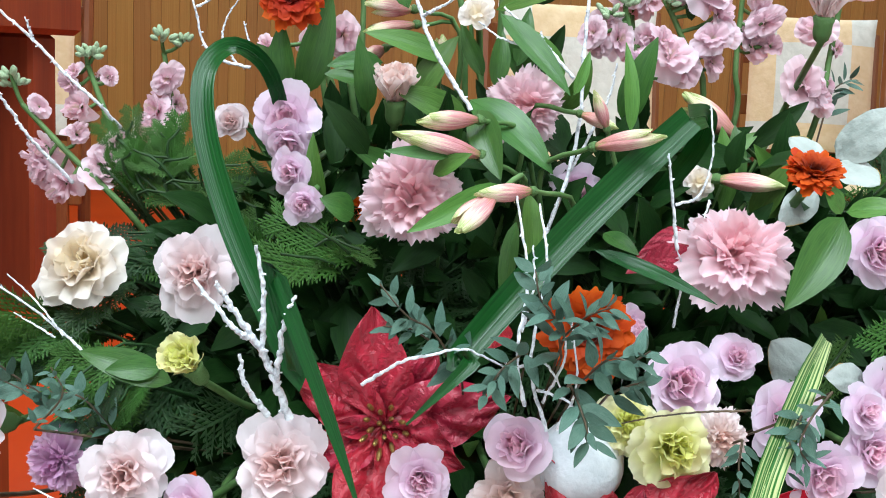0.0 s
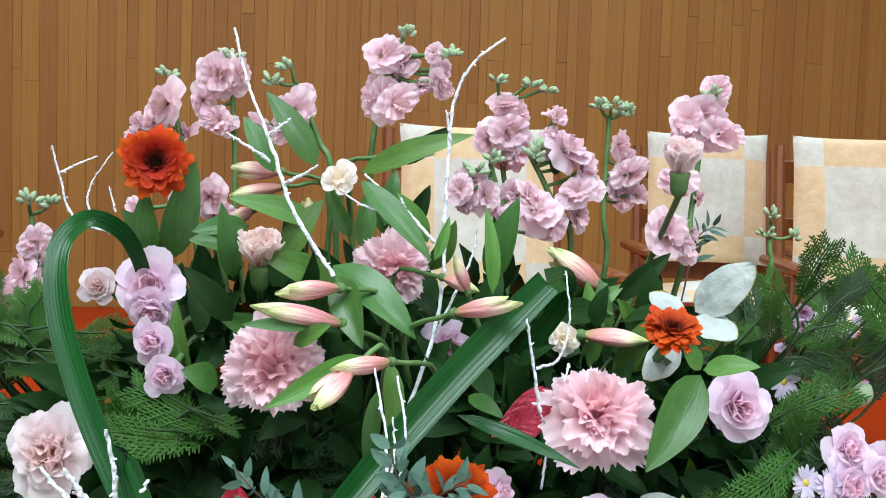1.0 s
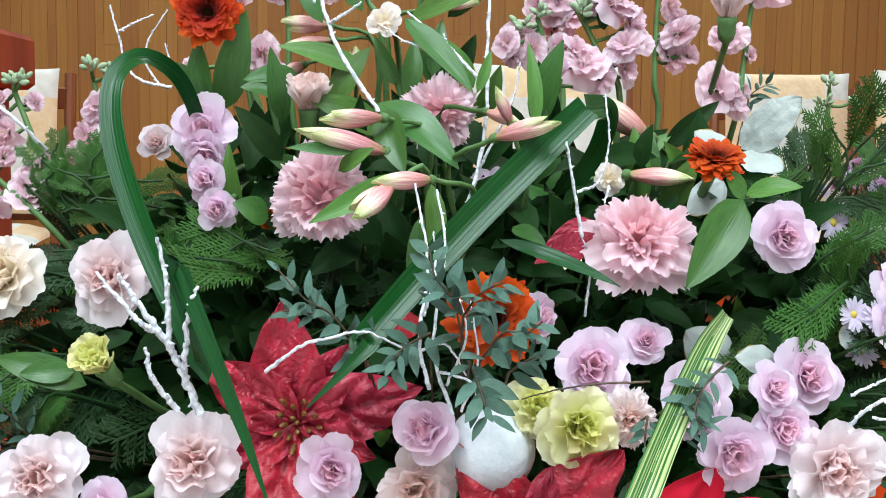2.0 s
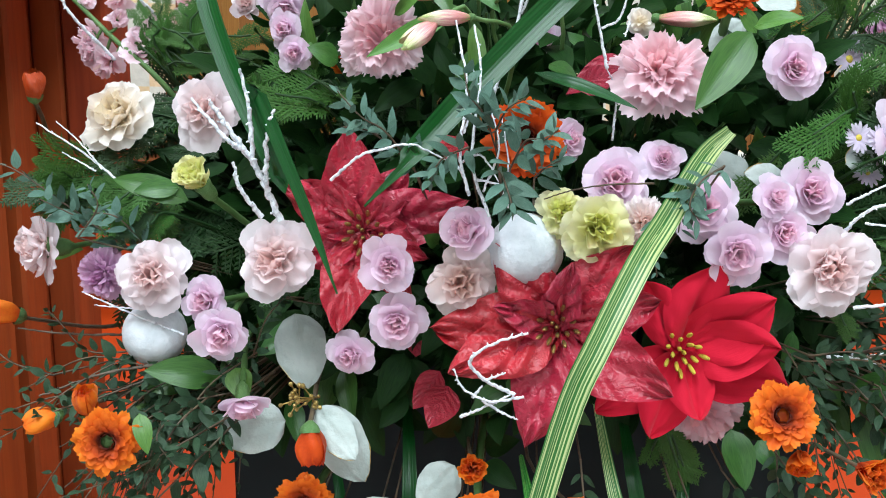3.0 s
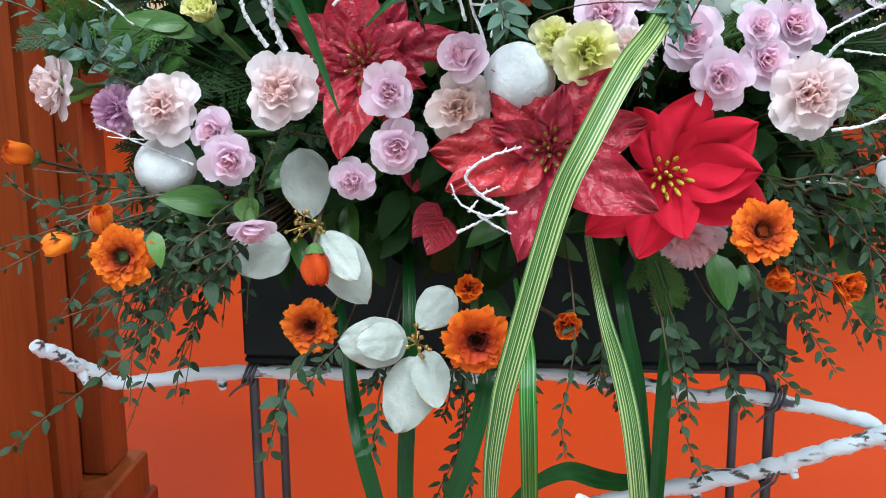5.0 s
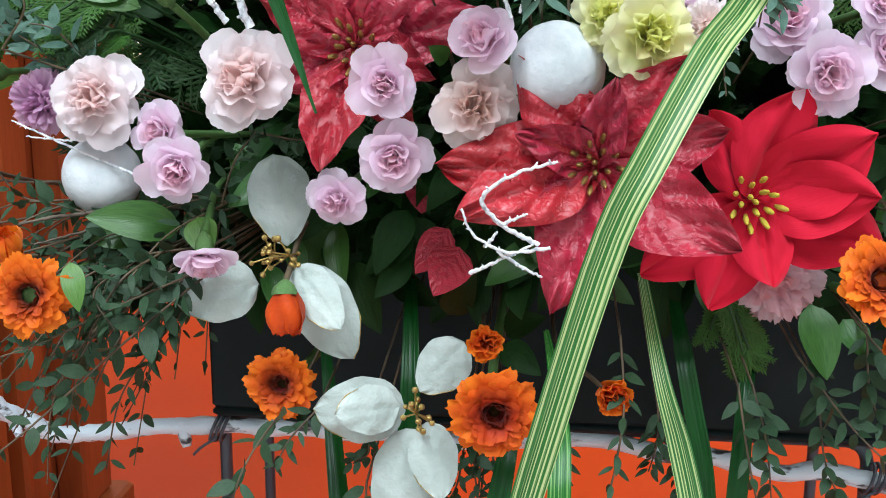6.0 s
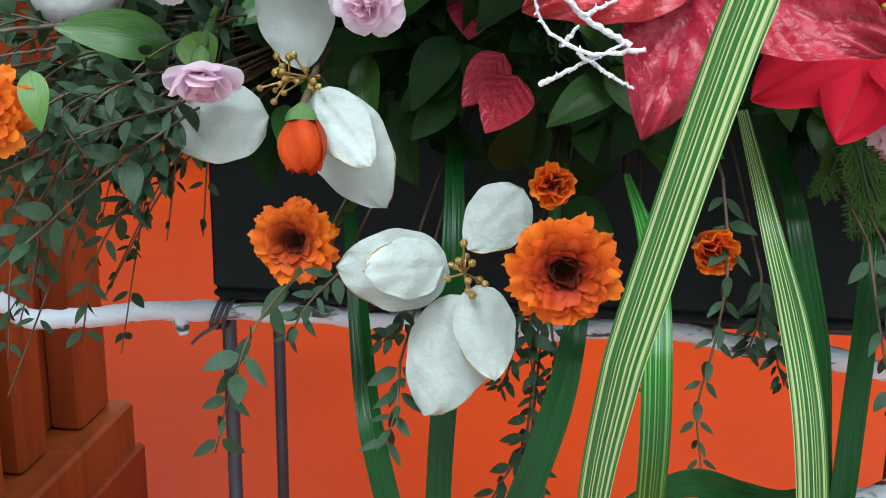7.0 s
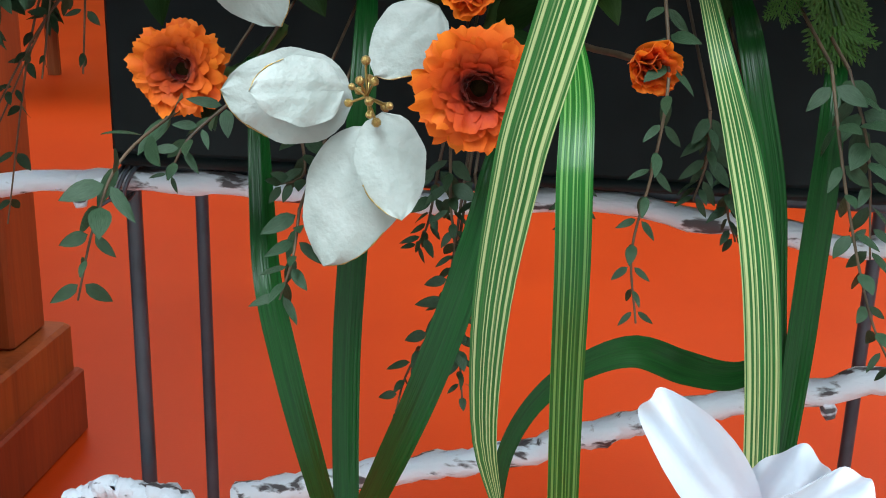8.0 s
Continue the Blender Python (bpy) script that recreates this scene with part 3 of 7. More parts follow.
def poinsettia(pos, d, tips, mat, label, beads, bracts_wide=0.28, ruck=0.016, bows=(8, 42), blunt=0.0):
    """Pointed bracts, each its own part, round a cluster of beads; tips are (turn in degrees, length, lean out in degrees)."""
    COUNT[0] += 1
    rng = np.random.default_rng(COUNT[0])
    pos = np.asarray(pos, float)
    dn = unit(d)
    root = pos - dn * 0.03
    ob = thing("poinsettia", label, "flower", tuple(root))
    # x of the flower's own plane points to the viewer's right
    side = Vector((1, 0, 0)) - Vector(dn) * dn[0]
    side.normalize()
    up = Vector(dn).cross(side)
    frame_m = Matrix((side, up, Vector(dn))).transposed().to_4x4()
    m0 = Matrix.Translation(pos) @ frame_m
    for ang, length, lean in tips:
        nu, nv = 19, 15
        bow = rng.uniform(*bows)
        p = petal(length, length * bracts_wide * rng.uniform(0.9, 1.12), lean + rng.uniform(-8, 6) - bow * 0.35, bow, 0.0, 1, 0, 0, 0, 0.2, nu, nv, 0, rng, True)
        u = np.linspace(0, 1, nu)[:, None]
        v = np.linspace(-1, 1, nv)[None]
        veins = -0.007 * np.exp(-(v / 0.16) ** 2) * (1 - 0.6 * u) + ruck * 0.17 * np.sin(24 * (u - 0.35 * np.abs(v)) + rng.uniform(0, 6)) * (1 - np.exp(-(v / 0.2) ** 2)) + 0.005 * np.sin(5 * u + 3 * v + rng.uniform(0, 6)) * np.abs(v)
        p[..., 1] *= 1 + blunt * u ** 2
        p[..., 1] += 0.05 * length * np.sin(3 * u + rng.uniform(0, 6)) * u
        a = np.radians(lean + bow * (u - 0.35))
        p[..., 0] -= veins * np.cos(a)
        p[..., 2] += veins * np.sin(a)
        part("bract", Shape().grid(p).mesh("bract", mat), ob, m0 @ Matrix.Rotation(radians(ang), 4, "Z"))
    bead = Shape()
    lathe(bead, [(0.0, 0.0), (0.35, 0.1), (0.5, 0.5), (0.35, 0.9), (0.0, 1.0)], 6)
    bm = bead.mesh("stamen_bead", beads)
    for i in range(16):
        a, r = i * 2.4, 0.0029 * math.sqrt(i)
        part("stamen_bead", bm, ob, m0 @ pose(r * math.cos(a), r * math.sin(a), 0.004, 0, 0, 0) @ Matrix.Rotation(0.5 * r / 0.012, 4, (-math.sin(a), math.cos(a), 0)) @ Matrix.Diagonal((0.0031, 0.0031, rng.uniform(0.007, 0.012), 1)))
    stem_to_foam(ob, root, dn, 0.002)
    return ob


def ball(pos, r, label, d=(0, -1, -0.3)):
    """A rough white foam ball on a wire pick."""
    pos = np.asarray(pos, float)
    root = pos + np.array([0, r, -0.01])
    ob = thing("white_foam_ball", label, "ornament ball", tuple(root), "white foam balls")
    rng = np.random.default_rng(int(abs(pos[0]) * 1e4))
    a = np.linspace(0.0, np.pi, 26)
    prof = np.stack([r * np.sin(a), -r * np.cos(a)], -1)
    sh = lathe(Shape(), prof, 36)
    sh.v[0] = sh.v[0] * (1 + 0.006 * rng.standard_normal((len(sh.v[0]), 1))) + pos
    solid("ball", sh, SNOW, ob)
    end = FOAM_AT + np.array([(pos[0] - 0.085) * 0.4, 0, 0])
    solid("wire_pick", tube(Shape(), [root, (root + end) / 2 + np.array([0, 0.02, 0]), end], 0.0012, 0.0012, 5, 8), WOODTWIG, ob)
    return ob


def ribbon_shape(points, widths, fold=0.15, steps=36, nv=7, twist=None, facing=(0.0, -1.0, 0.25)):
    """A long leaf along the points; its face is turned to the front, with a channel down the middle."""
    line = spline(points, steps)
    t, _, _ = frames_of(line)
    w = np.interp(np.linspace(0, 1, steps), np.linspace(0, 1, len(widths)), widths)
    tw = np.radians(np.interp(np.linspace(0, 1, steps), np.linspace(0, 1, len(twist)), twist)) if twist else np.zeros(steps)
    v = np.linspace(-1, 1, nv)
    rows = []
    for i in range(steps):
        nrm = np.asarray(facing, float)
        nrm = unit(nrm - t[i] * (nrm @ t[i]))
        s = np.cross(t[i], nrm)
        s, nrm = s * np.cos(tw[i]) + nrm * np.sin(tw[i]), nrm * np.cos(tw[i]) - s * np.sin(tw[i])
        rows.append(line[i] + s[None] * (v * w[i] / 2)[:, None] + nrm[None] * ((np.abs(v) - 0.5) * w[i] * fold)[:, None])
    return Shape().grid(np.array(rows))


def strap(points, widths, mat, label, fold=0.12, twist=None, facing=(0.0, -1.0, 0.25), name="strap_leaf"):
    """A long strap-shaped leaf, a thin solid blade."""
    ob = thing(name, label, "leaf", tuple(points[0]), "strap leaves")
    solid("blade", ribbon_shape(points, widths, fold, 44, 9, twist, facing), mat, ob)
    back = [np.asarray(p, float) - unit(facing) * (0.0009 - 0.5 * fold * min(w, 0.02) * -1) for p, w in zip(points, np.interp(np.linspace(0, 1, len(points)), np.linspace(0, 1, len(widths)), widths))]
    solid("midrib", tube(Shape(), back, 0.0007, 0.0005, 5, 44), mat, ob)
    return ob


def leaf_shape(length, width, bend=25, fold=0.12, n=9):
    p = petal(length, width / 2, 90 - bend / 2, bend, 0, 1, 0, 0, 0, 0.2, n, 7, 0, None, True)
    v = np.abs(np.linspace(-1, 1, 7))[None]
    p[..., 2] += fold * width * v * np.sin(np.pi * np.linspace(0, 1, n))[:, None]
    return p


def leaf(base, tip, width, mat, label, bend=30, face=(0, -1, 0.4), name="green_leaf", group="broad leaves"):
    """One broad pointed leaf from base to tip, its upper side turned to face."""
    base, tip = np.asarray(base, float), np.asarray(tip, float)
    L = np.linalg.norm(tip - base)
    x = unit(tip - base)
    z = unit(np.asarray(face, float) - x * (np.asarray(face, float) @ x))
    y = np.cross(z, x)
    m = Matrix((Vector(x), Vector(y), Vector(z))).transposed().to_4x4()
    ob = thing(name, label, "leaf", tuple(base), group)
    n = 10
    p = petal(L * 1.03, width / 2, 90 - bend / 2, bend, 0, 1, 0, 0, 0, 0.2, n, 7, 0, None, True)
    v = np.abs(np.linspace(-1, 1, 7))[None]
    p[..., 2] += 0.12 * width * v * np.sin(np.pi * np.linspace(0, 1, n))[:, None]
    part("blade", Shape().grid(p).mesh("blade", mat), ob, Matrix.Translation(base) @ m)
    rib = tube(Shape(), p[:, 3] - np.array([0.0, 0.0, 0.0003]), 0.0006, 0.0002, 5, n)
    part("midrib", rib.mesh("midrib", mat), ob, Matrix.Translation(base) @ m)
    return ob


# ---- the wooden lectern ----
def lectern():
    ob = thing("lectern", "tall reddish-brown wooden lectern with plinth and overhanging top", "lectern", (-0.8, 0.9, 0))
    solid("plinth", box(Shape(), (-1.3, 0.25, 0.0), (-0.421, 1.192, 0.128), 0.004), REDWOOD, ob, "stepped wooden plinth", False)
    solid("plinth_step", box(Shape(), (-1.3, 0.22, 0.0), (-0.412, 1.196, 0.075), 0.003), REDWOOD, ob, "", False)
    solid("body", box(Shape(), (-1.24, 0.32, 0.128), (-0.475, 1.16, 0.88), 0.003), REDWOOD, ob, "", False)
    for y0, y1, x in ((1.10, 1.172, -0.44), (0.995, 1.05, -0.452), (0.72, 0.955, -0.446), (0.42, 0.66, -0.446)):
        solid("side_board", box(Shape(), (-0.476, y0, 0.128), (x, y1, 0.88), 0.004), REDWOOD, ob, "", False)
    solid("upper_post", box(Shape(), (-0.438, 1.098, 0.60), (-0.386, 1.174, 0.88), 0.004), REDWOOD, ob, "", False)
    solid("top", box(Shape(), (-1.32, 0.2, 0.88), (-0.366, 1.2, 0.938), 0.006), REDWOOD, ob, "thick overhanging top board", False)
    solid("riser", box(Shape(), (-1.3, 0.75, 0.938), (-0.392, 1.15, 1.10), 0.006), REDWOOD, ob, "", False)


lectern()


# ---- the stand and the box ----
def stand():
    x0, x1, y0, y1, zt = X0, X1, 0.665, 0.80, ZT
    ob = thing("plant_stand", "black metal plant stand with thin round legs", "plant stand", ((x0 + x1) / 2, (y0 + y1) / 2, 0))
    r = 0.0042
    for y in (y0, y1):
        c = 0.014
        x0, x1 = (X0, X1) if y == y0 else (X0 - 0.009, X1 - 0.004)
        pts = [(x0, y, 0.0), (x0, y, zt - c * 2), (x0, y, zt - c), (x0 + c * 0.3, y, zt - c * 0.3), (x0 + c, y, zt), (x0 + 2 * c, y, zt), (x1 - 2 * c, y, zt), (x1 - c, y, zt), (x1 - c * 0.3, y, zt - c * 0.3), (x1, y, zt - c), (x1, y, zt - 2 * c)]
        solid("leg_and_rail", tube(Shape(), pts, r, r, 10, 60), BLACKM, ob)
        solid("leg", tube(Shape(), [(x1, y, 0.0), (x1, y, zt - c)], r, r, 10, 3), BLACKM, ob)
    x0, x1 = X0, X1
    for x in (x0 + 0.02, x1 - 0.02):
        solid("cross_rail", tube(Shape(), [(x, y0, zt), (x, y1, zt)], r * 0.9, r * 0.9, 8, 3), BLACKM, ob)
        solid("foot_rail", tube(Shape(), [(x - 0.02 if x < 0 else x + 0.02, y0, 0.06), (x - 0.02 if x < 0 else x + 0.02, y1, 0.06)], r * 0.9, r * 0.9, 8, 3), BLACKM, ob)
    bx = thing("planter_box", "black rectangular planter box on the metal stand", "planter", ((x0 + x1) / 2, 0.73, zt + r))
    z0, z1 = zt + r, 0.60
    a0, a1, b0, b1, w = x0 - 0.002, x1 + 0.006, 0.645, 0.815, 0.006
    solid("base", box(Shape(), (a0, b0, z0), (a1, b1, z0 + w), 0.002), BLACKP, bx)
    for lo, hi in (((a0, b0, z0 + w), (a1, b0 + w, z1)), ((a0, b1 - w, z0 + w), (a1, b1, z1)), ((a0, b0 + w, z0 + w), (a0 + w, b1 - w, z1)), ((a1 - w, b0 + w, z0 + w), (a1, b1 - w, z1))):
        solid("side_panel", box(Shape(), lo, hi, 0.0025), BLACKP, bx, "", False)
    fo = thing("flower_foam", "wet green flower foam block in the planter box", "flower foam", ((x0 + x1) / 2, 0.73, z0 + w))
    solid("block", box(Shape(), (a0 + 0.012, b0 + 0.012, z0 + w), (a1 - 0.012, b1 - 0.012, 0.64), 0.006), FOAM, fo)


stand()


# ---- the large flowers ----
WARM = "pale pink ruffled carnation with a rosier heart"
carnation((-0.0039, 0.5700, 0.8054), 0.0305, PINK, "large rose-pink ruffled carnation in full bloom", (-0.1, -1, 0.15))
carnation((0.1745, 0.5600, 0.7865), 0.0325, PINK, "large light pink ruffled carnation in full bloom", (0.05, -1, 0.85))
carnation((-0.1177, 0.5600, 0.7587), 0.0265, PALE, "white-pink carnation with a rosy heart", (-0.15, -1, 0.2), "frill", 3)
carnation((0.0641, 0.6500, 0.8515), 0.0247, PINK, "dusky pink carnation among green leaves", (0.1, -1, 0.1))
carnation((-0.0156, 0.6350, 0.8608), 0.0152, PEACH, "small peach carnation half open on its calyx", (0.0, -0.35, 1), "cup")
carnation((0.2471, 0.6750, 0.9239), 0.0153, PALE, "pale peach carnation upright on a long green calyx", (-0.05, -0.3, 1), "cup")
carnation((-0.1891, 0.5900, 0.7571), 0.0310, CREAM, "cream carnation with frilled edges and a yellow underside", (-0.3, -1, 0.6), "frill")
carnation((-0.0641, 0.5150, 0.6699), 0.0282, PALE, WARM, (-0.05, -1, 0.35), "frill", 3)
carnation((-0.1441, 0.5200, 0.6588), 0.0252, PALE, WARM, (0.1, -1, 0.2), "frill", 3)
carnation((-0.239, 0.56, 0.667), 0.0255, PALE, "pale pink carnation turned sideways on a green calyx", (-0.9, -0.75, 0.05), "frill")
carnation((0.2744, 0.5200, 0.6650), 0.0292, PALE, WARM, (0.1, -1, 0.1), "frill", 3)
carnation((0.0522, 0.5050, 0.6588), 0.0235, PEACH, "cream-peach carnation behind a red poinsettia", (0.1, -1, 0.1), "frill", 3)
carnation((0.204, 0.548, 0.565), 0.0275, PINK, "rose-pink carnation hanging below the red poinsettia", (0.0, -1, -0.35))
carnation((0.1356, 0.5000, 0.6914), 0.0235, YELLOW, "yellow-green ruffled carnation beside a white ball", (0.15, -1, 0.1), "frill")
carnation((0.1127, 0.5150, 0.7012), 0.0169, YELLOW, "pale yellow-green carnation above a white ball", (-0.1, -1, 0.4), "frill")
carnation((-0.1154, 0.5300, 0.7194), 0.0132, YELLOW, "yellow-green carnation bud just opening", (-0.35, -0.6, 0.7), "cup")
carnation((0.1626, 0.5150, 0.6937), 0.0164, PEACH, "peach carnation among lilac-pink flowers", (0.1, -1, 0.2))

SPRAY = "lilac-pink spray carnation with broad outer petals"
for at, size, d in (
    ((0.0086, 0.5050, 0.6679), 0.0179, (0, -1, 0.1)),
    ((0.0125, 0.5100, 0.6306), 0.0192, (0.1, -1, -0.1)),
    ((-0.0183, 0.5150, 0.6076), 0.0161, (-0.1, -1, -0.2)),
    ((-0.0952, 0.5000, 0.6241), 0.0190, (0.05, -1, -0.15)),
    ((-0.1132, 0.5250, 0.6407), 0.0180, (-0.4, -1, 0.2)),
    ((0.2183, 0.5150, 0.6745), 0.0202, (0.1, -1, 0.0)),
    ((0.2486, 0.5300, 0.6847), 0.0189, (0.2, -1, 0.2)),
    ((0.2709, 0.5600, 0.7069), 0.0213, (0.1, -1, 0.3)),
    ((0.1467, 0.5400, 0.7159), 0.0233, (0, -1, 0.3)),
    ((0.2000, 0.5300, 0.7012), 0.0214, (0.1, -1, 0.2)),
    ((0.1764, 0.5500, 0.7293), 0.0140, (0, -1, 0.6)),
    ((0.2616, 0.5850, 0.7830), 0.0211, (0.1, -1, 0.15)),
    ((-0.0798, 0.6350, 0.8393), 0.0214, (-0.1, -1, 0.2)),
    ((-0.0777, 0.6300, 0.8234), 0.0157, (-0.1, -1, -0.4)),
    ((-0.0735, 0.6050, 0.8108), 0.0138, (-0.4, -1, 0.0)),
    ((-0.0637, 0.5900, 0.7937), 0.0122, (-0.2, -1, -0.2)),
    ((0.1015, 0.6700, 0.8005), 0.0181, (0.2, -1, 0.1)),
    ((0.3359, 0.6000, 0.7554), 0.0163, (0.2, -1, 0.3)),
    ((0.3506, 0.5900, 0.7413), 0.0129, (0.3, -1, 0.2)),
    ((0.3332, 0.5900, 0.7346), 0.0194, (0.4, -1, 0.3)),
    ((0.3615, 0.6100, 0.7419), 0.0173, (0.5, -1, 0.3)),
    ((0.2426, 0.5300, 0.7070), 0.0146, (0.3, -1, 0.3)),
):
    carnation(at, size, LILAC, SPRAY, d, "crown", 5, "carnation", "spray_carnation")
carnation((0.0550, 0.5000, 0.6915), 0.0200, LILAC, "lilac-pink spray carnation half open, seen from below", (-0.35, -0.8, 0.4), "crown", 0, "carnation", "spray_carnation")
carnation((-0.0850, 0.5080, 0.5740), 0.0175, LILAC, "white-pink carnation drooping over white fabric leaves", (0.15, -0.6, -0.8), "crown", 0, "carnation", "spray_carnation")
carnation((-0.1884, 0.5500, 0.6522), 0.0194, MAUVE, "dusky mauve carnation beside a pale pink one", (-0.2, -1, 0.0), "full")
carnation((-0.1230, 0.7000, 0.8314), 0.0129, PALE, "small pale pink flower", (0.0, -1, 0.2), "crown", 5)

FIRE = "orange daisy flower with many petals and dark hollow centre"
for at, size, d, mat in (
    ((-0.0798, 0.6550, 0.9117), 0.0213, (0.0, -1, 0.1), DARKOR),
    ((0.2192, 0.5850, 0.8266), 0.0175, (0.05, -0.5, 0.9), DARKOR),
    ((0.0910, 0.5250, 0.7440), 0.0245, (-0.1, -1, 0.1), DARKOR),
    ((-0.1545, 0.4600, 0.5697), 0.0200, (0.1, -1, 0.1), ORANGE),
    ((-0.0515, 0.5250, 0.5065), 0.0196, (0.0, -1, 0.15), ORANGE),
    ((0.0654, 0.4900, 0.5092), 0.0230, (0.1, -1, 0.0), ORANGE),
    ((0.2434, 0.4950, 0.5815), 0.0210, (0.1, -0.9, 0.35), ORANGE),
):
    if at[0] < -0.15:
        marigold(at, size, "orange daisy flower with broad petals round a green centre", d, mat, True, STEM, "green flower centre")
    elif at[0] > 0.24:
        marigold(at, size, "ruffled double orange flower with a crumpled centre", d, mat, True, FLAME, "crumpled orange centre")
    else:
        marigold(at, size, FIRE, d, mat)

orange_bud((-0.0410, 0.5000, 0.5549), 0.0102, "drooping orange flower bud with crumpled petals", (0.05, -0.35, -1), DARKOR, 1.25)
CLOSED = "closed orange flower bud with overlapping petals"
for at, size, d, mat in (
    ((-0.2776, 0.5950, 0.6154), 0.0099, (-0.6, -0.5, 0.4), ORANGE),
    ((-0.2124, 0.5000, 0.5686), 0.0088, (-0.9, -0.5, -0.2), ORANGE),
    ((-0.1743, 0.4800, 0.5871), 0.0085, (0.1, -0.4, 0.8), ORANGE),
    ((-0.2429, 0.5900, 0.7742), 0.0084, (0.1, -0.3, 0.9), AMBER),
    ((0.3266, 0.4900, 0.6382), 0.0117, (-0.7, -0.5, -0.1), AMBER),
):
    orange_bud(at, size, CLOSED, d, mat, 1.3)
for at, size, d in (
    ((0.0586, 0.5100, 0.5395), 0.0100, (0.1, -0.9, 0.1)),
    ((0.1211, 0.5000, 0.5184), 0.0106, (0.45, -0.9, -0.1)),
    ((0.2564, 0.5000, 0.5513), 0.0098, (0.0, -0.6, -0.7)),
    ((0.2954, 0.4950, 0.5475), 0.0127, (0.5, -0.7, -0.1)),
    ((-0.0376, 0.6400, 0.7857), 0.0090, (-0.3, -0.8, 0.2)),
):
    carnation(at, size, FLAME, "half-open orange flower with crumpled petals", d, "cup", 0, "flower", "orange_flower", False)

poinsettia((0.1104, 0.5050, 0.6322), (-0.05, -1, 0.15), [(125, 0.062, 82), (182, 0.077, 84), (205, 0.074, 70), (256, 0.076, 72), (328, 0.080, 74), (12, 0.064, 80), (50, 0.068, 82), (80, 0.045, 50), (160, 0.045, 50)], CRIMSON, "large crimson satin poinsettia with gold beaded centre", GOLD)
poinsettia((-0.0116, 0.5450, 0.6830), (0.0, -1, 0.2), [(100, 0.066, 80), (152, 0.062, 82), (205, 0.052, 80), (258, 0.068, 76), (300, 0.055, 82), (18, 0.070, 82), (60, 0.05, 82), (340, 0.05, 60)], CRIMSON, "crimson satin poinsettia with wrinkled bracts and gold centre", GOLD)
poinsettia((0.1874, 0.5300, 0.6116), (0.1, -1, 0.05), [(72, 0.060, 80), (32, 0.066, 80), (338, 0.072, 82), (250, 0.058, 80), (218, 0.066, 84), (120, 0.050, 82), (2, 0.060, 70), (285, 0.045, 70)], RED, "bright red velvet poinsettia with yellow stamens", STAMEN, 0.30, 0.003, (6, 22), 0.55)

for at, size in (((0.0910, 0.5250, 0.6742), 0.0233), ((-0.153, 0.548, 0.613), 0.0212), ((0.3458, 0.5450, 0.6101), 0.0214)):
    ball(at, size, "rough white foam ball ornament among the flowers")

# ---- the strap leaves ----
DARKSTRAP = "long dark green strap leaf bent over in a loop"
strap([(-0.0184, 0.4800, 0.6561), (-0.0367, 0.4900, 0.7026), (-0.0683, 0.5000, 0.7766), (-0.0530, 0.5100, 0.7169), (-0.0758, 0.5250, 0.7548), (-0.0963, 0.5400, 0.7942), (-0.1115, 0.5550, 0.8352), (-0.1145, 0.5700, 0.8656), (-0.1045, 0.5900, 0.8793), (-0.0911, 0.6150, 0.8714), (-0.0837, 0.6350, 0.8507), (-0.0836, 0.6600, 0.8249)], [0.0007, 0.0067, 0.0096, 0.0122, 0.0130, 0.0133, 0.0130, 0.0118, 0.0107, 0.0096, 0.0089, 0.0081], STRAP, DARKSTRAP)
strap([(0.0003, 0.4700, 0.7093), (0.0289, 0.4800, 0.7373), (0.0245, 0.4950, 0.7349), (0.0504, 0.5150, 0.7634), (0.0838, 0.5350, 0.7983), (0.1140, 0.5480, 0.8278), (0.1422, 0.5600, 0.8539)], [0.0008, 0.0085, 0.0136, 0.0161, 0.0174, 0.0174, 0.0153], STRAP, "broad dark green strap leaf slanting across the flowers", 0.16)
strap([(0.1422, 0.5600, 0.8539), (0.1571, 0.5850, 0.8531), (0.1568, 0.6100, 0.8323), (0.1435, 0.6300, 0.8046)], [0.0153, 0.0127, 0.0119, 0.0102], STRAP, "folded-back end of a dark green strap leaf", 0.1)
PALE_STRIPE = "long arching strap leaf with cream and green stripes"
strap([(0.0821, 0.4000, 0.4034), (0.0780, 0.3920, 0.4303), (0.0789, 0.3840, 0.4680), (0.0837, 0.3800, 0.5038), (0.0895, 0.3800, 0.5303), (0.1135, 0.3850, 0.6161), (0.1297, 0.3950, 0.6510), (0.1514, 0.4200, 0.6879), (0.1673, 0.4500, 0.7048), (0.1918, 0.4850, 0.7357), (0.2114, 0.5200, 0.7477)], [0.003, 0.007, 0.0098, 0.0120, 0.0130, 0.0138, 0.014, 0.0140, 0.0136, 0.0125, 0.008], STRIPED, PALE_STRIPE, 0.14)
strap([(0.0886, 0.5300, 0.5405), (0.0948, 0.4800, 0.5301), (0.0980, 0.4450, 0.5160), (0.0986, 0.4250, 0.4951), (0.0995, 0.4250, 0.4682), (0.1001, 0.4400, 0.4261), (0.1013, 0.4550, 0.3780), (0.1016, 0.4600, 0.3642)], [0.003, 0.0065, 0.0098, 0.0105, 0.0105, 0.0105, 0.0105, 0.0105], EDGED, "green strap leaf with a cream edge hanging straight", 0.1)
